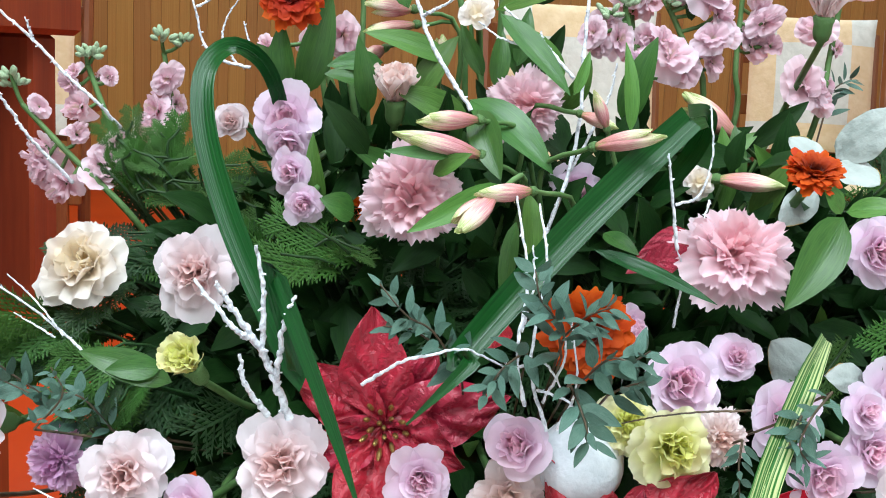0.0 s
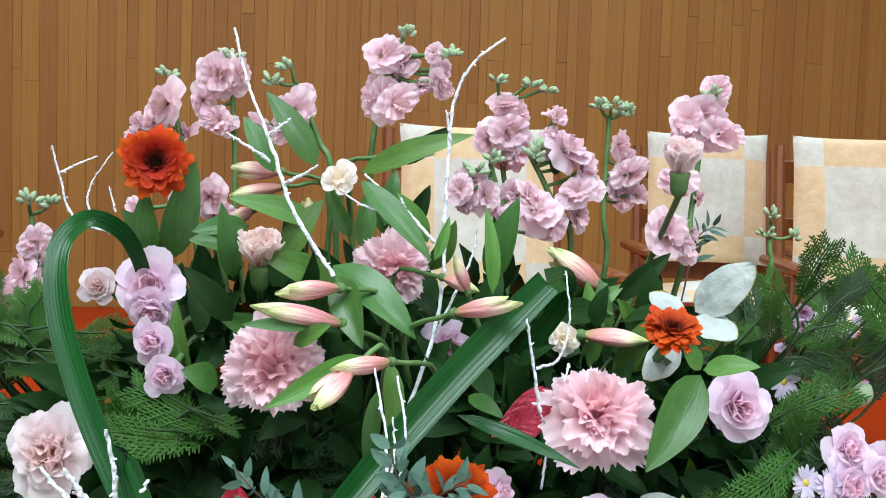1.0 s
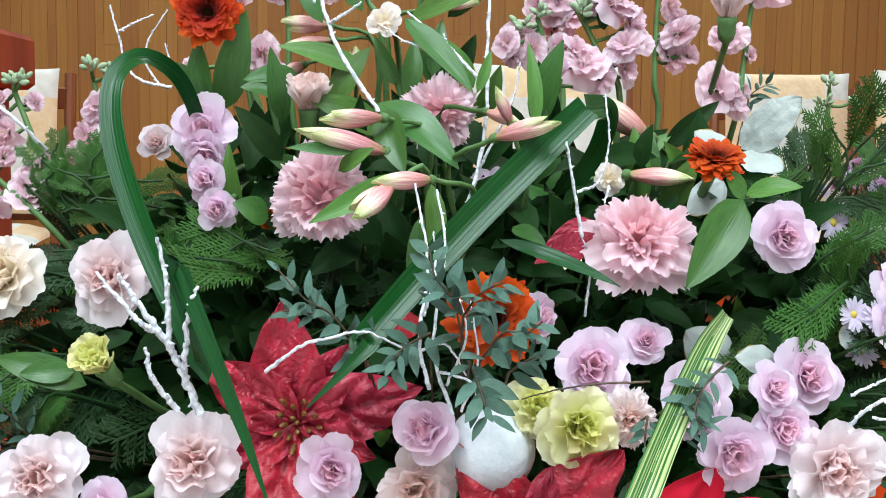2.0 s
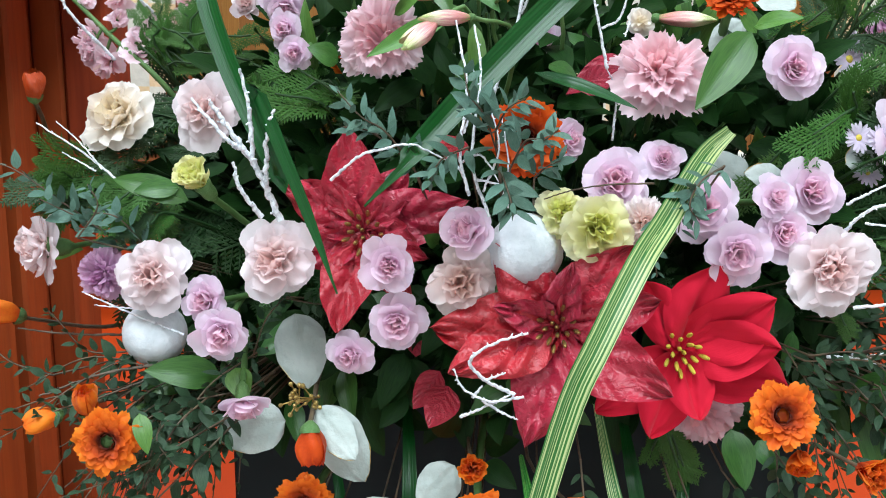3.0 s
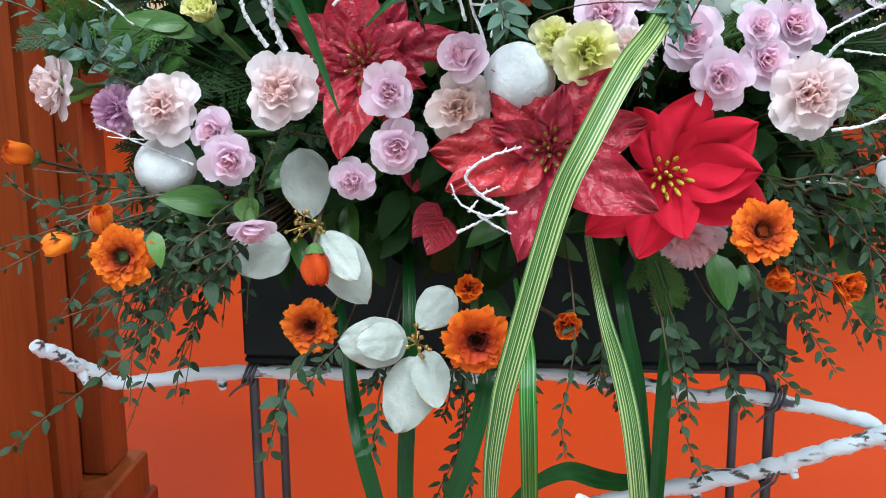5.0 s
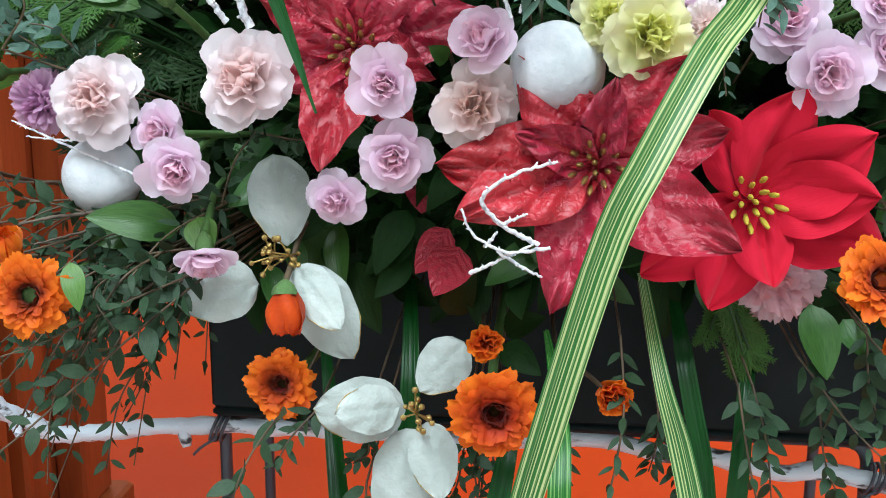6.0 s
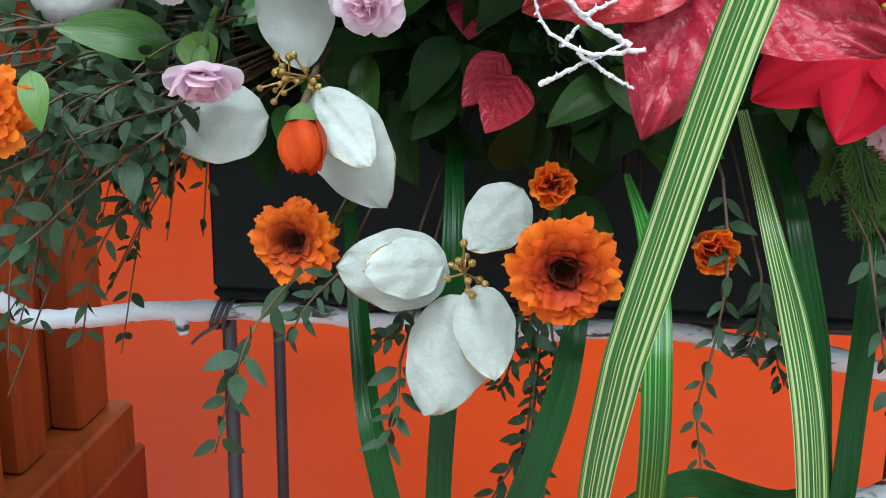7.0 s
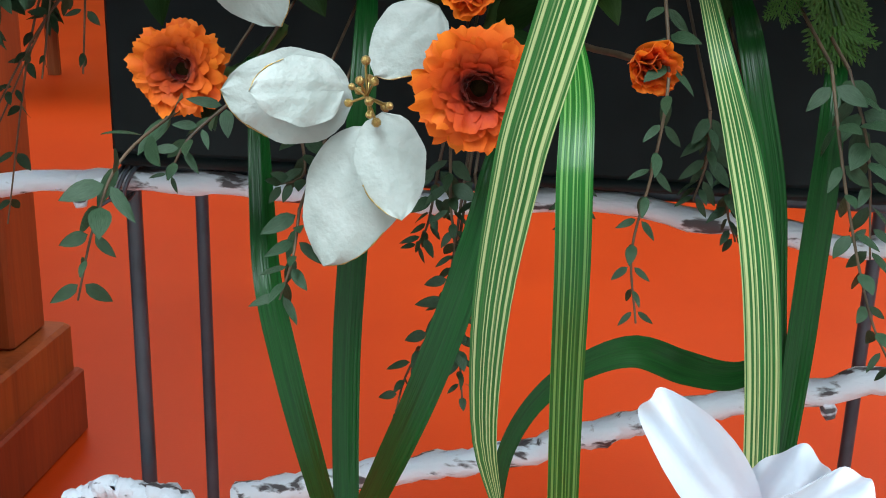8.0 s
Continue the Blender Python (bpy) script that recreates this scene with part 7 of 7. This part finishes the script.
# ---- cedar ----
def cedar_shape(seed, curve=0.25):
    """A flat feathery spray of unit length: ribs with ever smaller side ribs, each a thin scaly blade."""
    rng = np.random.default_rng(seed)
    sh = Shape()

    def blade(p, d, n, L, w):
        d, n = unit(d), unit(n)
        s = np.cross(d, n)
        u = np.array([0.0, 0.35, 0.75, 1.0])
        ww = w * np.array([0.8, 1.0, 0.75, 0.15])
        line = p + d * (u * L)[:, None] + n * (0.05 * L * np.sin(u * 2))[:, None]
        sh.grid(np.stack([line - s * ww[:, None], line + n * 0.4 * w, line + s * ww[:, None]], 1))
    N = np.array([0, 0, 1.0])
    m = 13
    for i in range(m):
        s = 0.10 + 0.9 * i / m
        p = np.array([s, 0.05 * math.sin(3 * s), -curve * s * s])
        ax = unit(np.array([1, 0, -2 * curve * s]))
        blade(p - ax * 0.05, ax, N, 0.13, 0.016)
        for sg in (1, -1):
            L = 0.27 * math.sin(math.pi * min(1, 0.22 + 0.72 * (1 - s))) * rng.uniform(0.75, 1.15) + 0.05
            d = unit(ax * 0.85 + np.array([0, sg * 0.9, rng.uniform(-0.15, 0.2)]))
            blade(p, d, N, L, 0.014)
            k = max(2, int(L / 0.055))
            for j in range(k):
                q = p + d * L * (0.15 + 0.85 * j / k)
                for s2 in (1, -1):
                    d2 = unit(d * 0.9 + unit(np.cross(N, d)) * s2 * 0.75 + np.array([0, 0, rng.uniform(-0.2, 0.2)]))
                    blade(q, d2, N, (0.11 - 0.05 * j / k) * rng.uniform(0.7, 1.2), 0.013)
    return sh


CEDARS = [cedar_shape(3).mesh("foliage", CEDAR), cedar_shape(7, 0.5).mesh("foliage", CEDAR), cedar_shape(9, 0.1).mesh("foliage", DARKSHADECEDAR), cedar_shape(12, 0.4).mesh("foliage", DARKSHADECEDAR)]


def cedar(base, tip, k, face=(0, -1, 0.5), label="feathery green cedar sprig"):
    base, tip = np.asarray(base, float), np.asarray(tip, float)
    L = np.linalg.norm(tip - base)
    x = unit(tip - base)
    f = np.asarray(face, float)
    z = unit(f - x * (f @ x))
    m = Matrix((Vector(x), Vector(np.cross(z, x)), Vector(z))).transposed().to_4x4()
    ob = thing("cedar_sprig", label, "foliage", tuple(base), "cedar sprigs")
    part("foliage", CEDARS[k], ob, Matrix.Translation(base) @ m @ Matrix.Scale(L, 4))
    foot = FOAM_AT + np.array([np.clip(base[0] - 0.085, -0.2, 0.2) * 0.6, 0, 0.0])
    solid("stem", tube(Shape(), [base + x * L * 0.8, base, (base + foot) / 2 + np.array([0, 0.01, 0]), foot], 0.0008, 0.0014, 5, 12), DARKSHADECEDAR, ob)


for base, tip, k, face in (
    ((-0.1611, 0.7000, 0.7743), (-0.1781, 0.7100, 0.8163), 0, (0.3, -1, 0.1)), ((-0.1505, 0.7000, 0.7672), (-0.1579, 0.7000, 0.8125), 0, (-0.3, -1, 0.2)), ((-0.1722, 0.6900, 0.7616), (-0.1961, 0.7000, 0.8099), 2, (0.2, -1, 0.2)),
    ((-0.0363, 0.6000, 0.7724), (-0.0748, 0.5900, 0.7615), 0, (0, -0.6, 1)), ((-0.0519, 0.6000, 0.7690), (-0.0244, 0.5900, 0.7700), 0, (0, -0.6, 1)), ((-0.0783, 0.6700, 0.7600), (-0.1171, 0.6600, 0.7599), 1, (0, -0.6, 1)),
    ((0.3137, 0.7000, 0.7900), (0.3280, 0.7200, 0.8498), 3, (0.3, -1, 0)), ((0.3019, 0.7000, 0.7898), (0.3071, 0.7100, 0.8348), 3, (0.3, -1, 0.1)),
    ((0.3713, 0.7200, 0.7676), (0.3925, 0.7400, 0.8415), 3, (0.2, -1, 0)), ((0.3950, 0.7000, 0.7602), (0.4256, 0.7200, 0.8205), 3, (0.2, -1, 0.2)),
    ((-0.0393, 0.6000, 0.7544), (-0.0819, 0.5700, 0.7718), 0, (0, -1, 0.7)), ((-0.0308, 0.6000, 0.7584), (-0.0671, 0.5800, 0.7912), 1, (0, -1, 0.6)),
    ((-0.1534, 0.5900, 0.7104), (-0.1869, 0.5500, 0.6941), 0, (0, -1, 0.6)), ((-0.1539, 0.5900, 0.7020), (-0.1810, 0.5600, 0.7133), 1, (0, -1, 0.5)), ((-0.1782, 0.6000, 0.7138), (-0.2331, 0.5750, 0.7184), 0, (0, -1, 0.8)), ((-0.1599, 0.5800, 0.6905), (-0.1756, 0.5500, 0.6779), 2, (0, -1, 0.4)),
    ((0.2614, 0.6200, 0.7260), (0.2320, 0.5800, 0.7053), 0, (0, -1, 0.4)), ((0.2914, 0.6300, 0.7334), (0.3183, 0.6300, 0.7618), 0, (0, -1, 0.4)), ((0.3059, 0.6200, 0.7216), (0.3363, 0.6200, 0.7498), 2, (0, -1, 0.4)), ((0.2803, 0.6100, 0.7103), (0.3028, 0.5900, 0.7277), 0, (0, -1, 0.4)),
    ((0.3147, 0.5800, 0.6732), (0.3327, 0.5600, 0.6682), 0, (0, -1, 0.4)), ((0.2834, 0.5700, 0.6347), (0.2952, 0.5500, 0.6188), 0, (0, -1, 0.4)), ((0.2407, 0.5700, 0.6345), (0.2423, 0.5500, 0.6105), 2, (0, -1, 0.4)),
    ((0.1805, 0.5600, 0.5593), (0.1967, 0.5400, 0.5227), 0, (0.2, -1, 0.1)), ((0.1768, 0.5600, 0.5553), (0.1718, 0.5400, 0.5363), 0, (0.2, -1, 0.1)),
    ((0.1762, 0.5500, 0.5659), (0.1936, 0.5400, 0.5207), 0, (0.2, -1, 0.1)),
    ((-0.2067, 0.6000, 0.7012), (-0.2275, 0.5700, 0.7242), 0, (0, -1, 0.8)), ((-0.1613, 0.6000, 0.6999), (-0.1755, 0.5600, 0.7006), 0, (0, -1, 0.6)), ((-0.1491, 0.5900, 0.6865), (-0.1602, 0.5600, 0.6822), 1, (0, -1, 0.5)), ((-0.1803, 0.6100, 0.7202), (-0.2033, 0.5800, 0.7132), 1, (0, -1, 0.8)),
):
    cedar(base, tip, k, face)
rng_k = np.random.default_rng(44)
for cx, cy, cz, sx, sz, n in ((0.355, 0.66, 0.835, 0.055, 0.035, 24), (0.33, 0.60, 0.72, 0.05, 0.06, 16)):
    for i in range(n):
        b = np.array([cx + rng_k.uniform(-1, 1) * sx, cy + rng_k.uniform(-0.03, 0.04), cz + rng_k.uniform(-1, 1) * sz - 0.02])
        d = unit(np.array([rng_k.normal(0, 0.6) + (cx - 0.085), rng_k.uniform(-0.6, 0.1), rng_k.uniform(-0.2, 0.8)]))
        cedar(b, b + d * rng_k.uniform(0.035, 0.06), (0, 1, 3)[i % 3], (rng_k.uniform(-0.8, 0.8), -1, rng_k.uniform(-0.2, 0.7)))
for (cx, cy, cz), n in (((-0.1574, 0.6650, 0.7982), 20), ((-0.0591, 0.6350, 0.7670), 12), ((-0.0901, 0.6400, 0.7595), 6)):
    for i in range(n):
        b = np.array([cx + rng_k.uniform(-0.022, 0.022), cy + rng_k.uniform(0.0, 0.02), cz + rng_k.uniform(-0.02, 0.012)])
        d = unit(np.array([rng_k.normal(0, 0.7), rng_k.uniform(-0.4, 0.2), rng_k.uniform(0.0, 0.9)]))
        cedar(b, b + d * rng_k.uniform(0.024, 0.04), i % 2, (rng_k.uniform(-0.8, 0.8), -1, rng_k.uniform(0.0, 0.8)))
for (cx, cy, cz), n in (((-0.2, 0.6, 0.712), 7), ((-0.18, 0.62, 0.723), 7), ((-0.185, 0.59, 0.690), 3)):
    for i in range(n):
        b = np.array([cx + rng_k.uniform(-0.02, 0.035), cy + rng_k.uniform(0.0, 0.03), cz + rng_k.uniform(-0.02, 0.02)])
        d = unit(np.array([rng_k.uniform(-1.2, 0.1), rng_k.uniform(-0.5, 0.1), rng_k.uniform(-0.35, 0.35)]))
        cedar(b, b + d * rng_k.uniform(0.035, 0.06), (0, 1, 3)[i % 3], (rng_k.uniform(-0.4, 0.4), -1, rng_k.uniform(0.2, 0.9)))
# deep sprigs use only the darker cedar, its colour standing in for shade
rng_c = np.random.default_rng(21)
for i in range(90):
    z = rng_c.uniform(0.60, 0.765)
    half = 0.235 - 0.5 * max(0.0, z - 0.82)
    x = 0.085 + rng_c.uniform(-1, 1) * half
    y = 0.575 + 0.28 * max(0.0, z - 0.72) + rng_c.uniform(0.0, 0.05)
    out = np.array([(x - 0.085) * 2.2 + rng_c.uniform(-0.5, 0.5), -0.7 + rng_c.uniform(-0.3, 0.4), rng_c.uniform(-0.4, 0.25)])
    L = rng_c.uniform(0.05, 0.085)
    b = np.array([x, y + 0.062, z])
    cedar(b, b + unit(out) * L, 2 + i % 2, (rng_c.uniform(-0.5, 0.5), -1, 0.5), "feathery cedar sprig deep among the flowers, darkened for the shade there")


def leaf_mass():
    """The dense leaves between and behind the flowers, their green darkened to give the shade there."""
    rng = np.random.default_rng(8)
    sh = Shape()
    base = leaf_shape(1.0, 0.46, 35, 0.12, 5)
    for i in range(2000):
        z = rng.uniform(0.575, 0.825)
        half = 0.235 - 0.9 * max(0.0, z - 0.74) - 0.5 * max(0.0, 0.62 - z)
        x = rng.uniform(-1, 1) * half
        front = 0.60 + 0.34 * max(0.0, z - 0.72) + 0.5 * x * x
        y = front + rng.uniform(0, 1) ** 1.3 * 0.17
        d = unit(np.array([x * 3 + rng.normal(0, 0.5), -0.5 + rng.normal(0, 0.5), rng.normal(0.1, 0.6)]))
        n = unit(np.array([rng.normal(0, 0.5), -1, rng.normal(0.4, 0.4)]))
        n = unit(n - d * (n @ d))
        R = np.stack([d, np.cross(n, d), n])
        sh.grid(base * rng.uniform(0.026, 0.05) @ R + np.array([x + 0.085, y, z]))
    ob = tagged(new("foliage_mass", sh.mesh("foliage_mass", DARKSHADEG)), "dense green leaves filling the flower arrangement, darkened for the shade there", "foliage", "", "stuff")
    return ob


leaf_mass()
rng_u = np.random.default_rng(15)
for i in range(44):
    x = 0.085 + rng_u.uniform(-0.15, 0.17)
    b = np.array([x, 0.64 + rng_u.uniform(-0.02, 0.07), rng_u.uniform(0.79, 0.89) - 0.5 * abs(x - 0.06)])
    d = unit(np.array([rng_u.normal(0, 0.45) + 1.2 * (x - 0.085), rng_u.uniform(-0.5, 0.2), rng_u.uniform(0.1, 1.1)]))
    L = rng_u.uniform(0.035, 0.062)
    leaf(b, b + d * L, L * rng_u.uniform(0.26, 0.4), (GREEN, SPRING, DARKSHADEG)[i % 3], "green pointed leaf among the upper flower stems", 35, (rng_u.uniform(-0.6, 0.6), -1, rng_u.uniform(0.0, 0.7)))
# three leaves in four get the darker green, shade given as colour
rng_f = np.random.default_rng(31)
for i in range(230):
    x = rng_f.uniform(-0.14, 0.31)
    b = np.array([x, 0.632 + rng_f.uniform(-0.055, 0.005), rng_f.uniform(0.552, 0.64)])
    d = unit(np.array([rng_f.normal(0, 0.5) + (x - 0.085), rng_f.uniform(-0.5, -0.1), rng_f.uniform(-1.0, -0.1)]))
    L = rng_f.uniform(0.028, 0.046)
    leaf(b, b + d * L, L * rng_f.uniform(0.42, 0.6), (GREEN, DARKSHADEG, DARKSHADEG, DARKSHADEG)[i % 4], "green oval leaf hanging over the planter's edge, most darkened for shade", 35, (rng_f.uniform(-0.5, 0.5), -1, rng_f.uniform(0.1, 0.8)))


def stalk_mass():
    """Many thin green stalks rising between the upper flowers."""
    rng = np.random.default_rng(18)
    sh = Shape()
    for i in range(70):
        x = rng.uniform(-0.14, 0.16)
        top = np.array([0.085 + x, 0.62 + rng.uniform(0.0, 0.14), rng.uniform(0.74, 0.83)])
        foot = np.array([0.085 + x * 0.5, 0.70 + rng.uniform(-0.03, 0.04), 0.62])
        tube(sh, [foot, (foot + top) / 2 + rng.normal(0, 0.008, 3), top], 0.0015, 0.0011, 4, 6)
    tagged(new("stalk_mass", sh.mesh("stalk_mass", STEM)), "many thin green stalks standing in the flower foam", "foliage", "", "stuff")


stalk_mass()


for at in ((0.3373, 0.6400, 0.7787), (0.3641, 0.6500, 0.7785)):
    COUNT[0] += 1
    gb = thing("carnation_bud", "closed green carnation bud with a pale tip", "flower bud", at, "green carnation buds")
    part("calyx", lathe(Shape(), [(0.0, -1.2), (0.5, -1.0), (0.9, -0.3), (0.95, 0.3), (0.6, 0.9), (0.25, 1.1)], 12, 0.03, 5).mesh("calyx", BUDG), gb, aim(at, (0.1, -0.4, 1), 0, 0.0075))
    part("petal_tip", lathe(Shape(), [(0.28, 0.95), (0.22, 1.25), (0.0, 1.4)], 10, 0.1, 4).mesh("petal_tip", WHITEP), gb, aim(at, (0.1, -0.4, 1), 0, 0.0075))
    stem_to_foam(gb, np.asarray(at) + np.array([0, 0.003, -0.007]), (0.1, -0.4, 1), 0.0013)
lav = thing("statice", "pale lilac statice with tiny papery flowers", "flower", (0.3696, 0.7400, 0.8044))
rng_l = np.random.default_rng(61)
for i in range(34):
    p = np.asarray((0.3670, 0.7350, 0.8112)) + rng_l.normal(0, 1, 3) * np.array([0.020, 0.008, 0.009])
    part("floret", bloom_mesh("floret", i % 3, MAUVE if i % 4 == 0 else WHITEP), lav, aim(p, (rng_l.normal(0, 0.5), -1, rng_l.normal(0.3, 0.4)), i, rng_l.uniform(0.004, 0.006)))
    solid("stalk", tube(Shape(), [p, np.asarray((0.3725, 0.7450, 0.7914))], 0.0004, 0.0005, 4, 3), STEM, lav)
stem_to_foam(lav, (0.3725, 0.7450, 0.7914), (0, -0.2, 1), 0.0013)


# ---- the chairs ----
def cushion(owner, m, w, h, thick, name):
    """A puffed cushion pieced of cream and peach cloth: cream corners and middle, peach sides."""
    cuts = (0.0, 0.2, 0.8, 1.0)

    def surf(u, v, sgn):
        puff = (np.clip(np.sin(np.pi * u), 0, 1) * np.clip(np.sin(np.pi * v), 0, 1)) ** 0.4
        tuft = 0.35 * np.exp(-((u - 0.5) ** 2 + (v - 0.5) ** 2) / 0.012)
        pinch = 1 + 0.03 * (np.abs(2 * u - 1) ** 4) * (np.abs(2 * v - 1) ** 4)
        return np.stack([(u - 0.5) * w * pinch, (v - 0.5) * h * pinch, sgn * (thick / 2) * puff * (1 - tuft) + 0.004 * np.sin(17 * u + 9 * v) * puff], -1)
    for i in range(3):
        for j in range(3):
            u, v = np.meshgrid(np.linspace(cuts[i], cuts[i + 1], 9), np.linspace(cuts[j], cuts[j + 1], 9), indexing="ij")
            mat = WHITECLOTH if (i == 1) == (j == 1) else PEACHCLOTH
            part("cloth_panel", Shape().grid(surf(u, v, 1)).mesh("cloth_panel", mat), owner, m)
    u, v = np.meshgrid(np.linspace(0, 1, 12), np.linspace(0, 1, 12), indexing="ij")
    part("cloth_back", Shape().grid(surf(u, v, -1)).mesh("cloth_back", PEACHCLOTH), owner, m)


def chair(x, y, turn, lift=0.0):
    m = pose(x, y, 0, 0, 0, turn)
    ob = thing("wooden_armchair", "reddish wooden chair with patchwork cream and peach cushions", "chair", (x, y, 0), "chairs along the wall")
    w = 0.235

    def add(name, shape):
        part(name, shape.mesh(name, CHAIRWOOD, False), ob, m)
    for s in (-1, 1):
        add("back_post", tube(Shape(), [(s * w, 0.20, 0.0), (s * w, 0.20, 0.45), (s * w, 0.30, 1.02)], 0.021, 0.019, 8, 20))
        add("front_leg", box(Shape(), (s * w - 0.02, -0.25, 0.0), (s * w + 0.02, -0.21, 0.46), 0.004))
        add("arm_post", box(Shape(), (s * (w + 0.035) - 0.018, -0.235, 0.40), (s * (w + 0.035) + 0.018, -0.195, 0.65), 0.004))
        add("armrest", box(Shape(), (s * (w + 0.035) - 0.026, -0.26, 0.65), (s * (w + 0.035) + 0.026, 0.225, 0.68), 0.008))
        add("side_rail", box(Shape(), (s * w - 0.015, -0.21, 0.39), (s * w + 0.015, 0.19, 0.45), 0.004))
    add("seat_board", box(Shape(), (-w, -0.25, 0.44), (w, 0.20, 0.465), 0.006))
    add("front_rail", box(Shape(), (-w, -0.245, 0.38), (w, -0.22, 0.44), 0.004))
    for z in (0.58, 0.76, 0.94):
        yy = 0.20 + (z - 0.45) * 0.175
        add("back_slat", box(Shape(), (-w, yy - 0.008, z - 0.035), (w, yy + 0.008, z + 0.035), 0.003))
    seat = thing("seat_cushion", "patchwork cream and peach seat cushion on a chair", "cushion", (x, y, 0.47), "seat cushions")
    cushion(seat, m @ pose(0, -0.03, 0.51), 0.42, 0.44, 0.09, "seat")
    back = thing("back_cushion", "patchwork cream and peach back cushion leaning on a chair", "cushion", (x, y, 0.55), "back cushions")
    cushion(back, m @ pose(0, 0.165 + 0.17 * lift, 0.80 + lift, 80, 0, 0), 0.42, 0.46, 0.09, "back")


chair(1.318, 3.75, -6, 0.04)
chair(1.59, 3.12, -10, 0.018)
chair(0.415, 2.85, 4)
chair(-1.29, 3.4, 8)
chair(2.25, 2.92, -12)


# ---- the ceiling lamps ----
def lamp_panel(x, y):
    ob = thing("ceiling_lamp", "flat rectangular white ceiling lamp", "ceiling lamp", (x, y, 3.8), "ceiling lamps")
    for lo, hi in (((x - 0.7, y - 1.35, 3.74), (x - 0.66, y + 1.35, 3.8)), ((x + 0.66, y - 1.35, 3.74), (x + 0.7, y + 1.35, 3.8)), ((x - 0.66, y - 1.35, 3.74), (x + 0.66, y - 1.31, 3.8)), ((x - 0.66, y + 1.31, 3.74), (x + 0.66, y + 1.35, 3.8))):
        solid("frame_bar", box(Shape(), lo, hi, 0.003), PLASTER, ob, "", False)


for lx, ly in LAMPS:
    lamp_panel(lx, ly)

# ---- the wall's boards ----
rng_w = np.random.default_rng(4)
one = box(Shape(), (-0.5, -0.012, 0.0), (0.5, 0.0, 1.0), 0.0).mesh("board", PLANK, False)
bx = -4.6
while bx < 4.6:
    w = rng_w.choice((0.052, 0.066, 0.066, 0.08, 0.105))
    cut = rng_w.uniform(0.3, 3.4)
    for z0, z1 in ((0.0, cut), (cut + 0.002, 3.79)):
        part("board", one, wall, Matrix.Translation((bx + w / 2, 7.028 - rng_w.uniform(0, 0.004), z0)) @ Matrix.Diagonal((w - 0.0018, 1, z1 - z0, 1)))
    bx += w
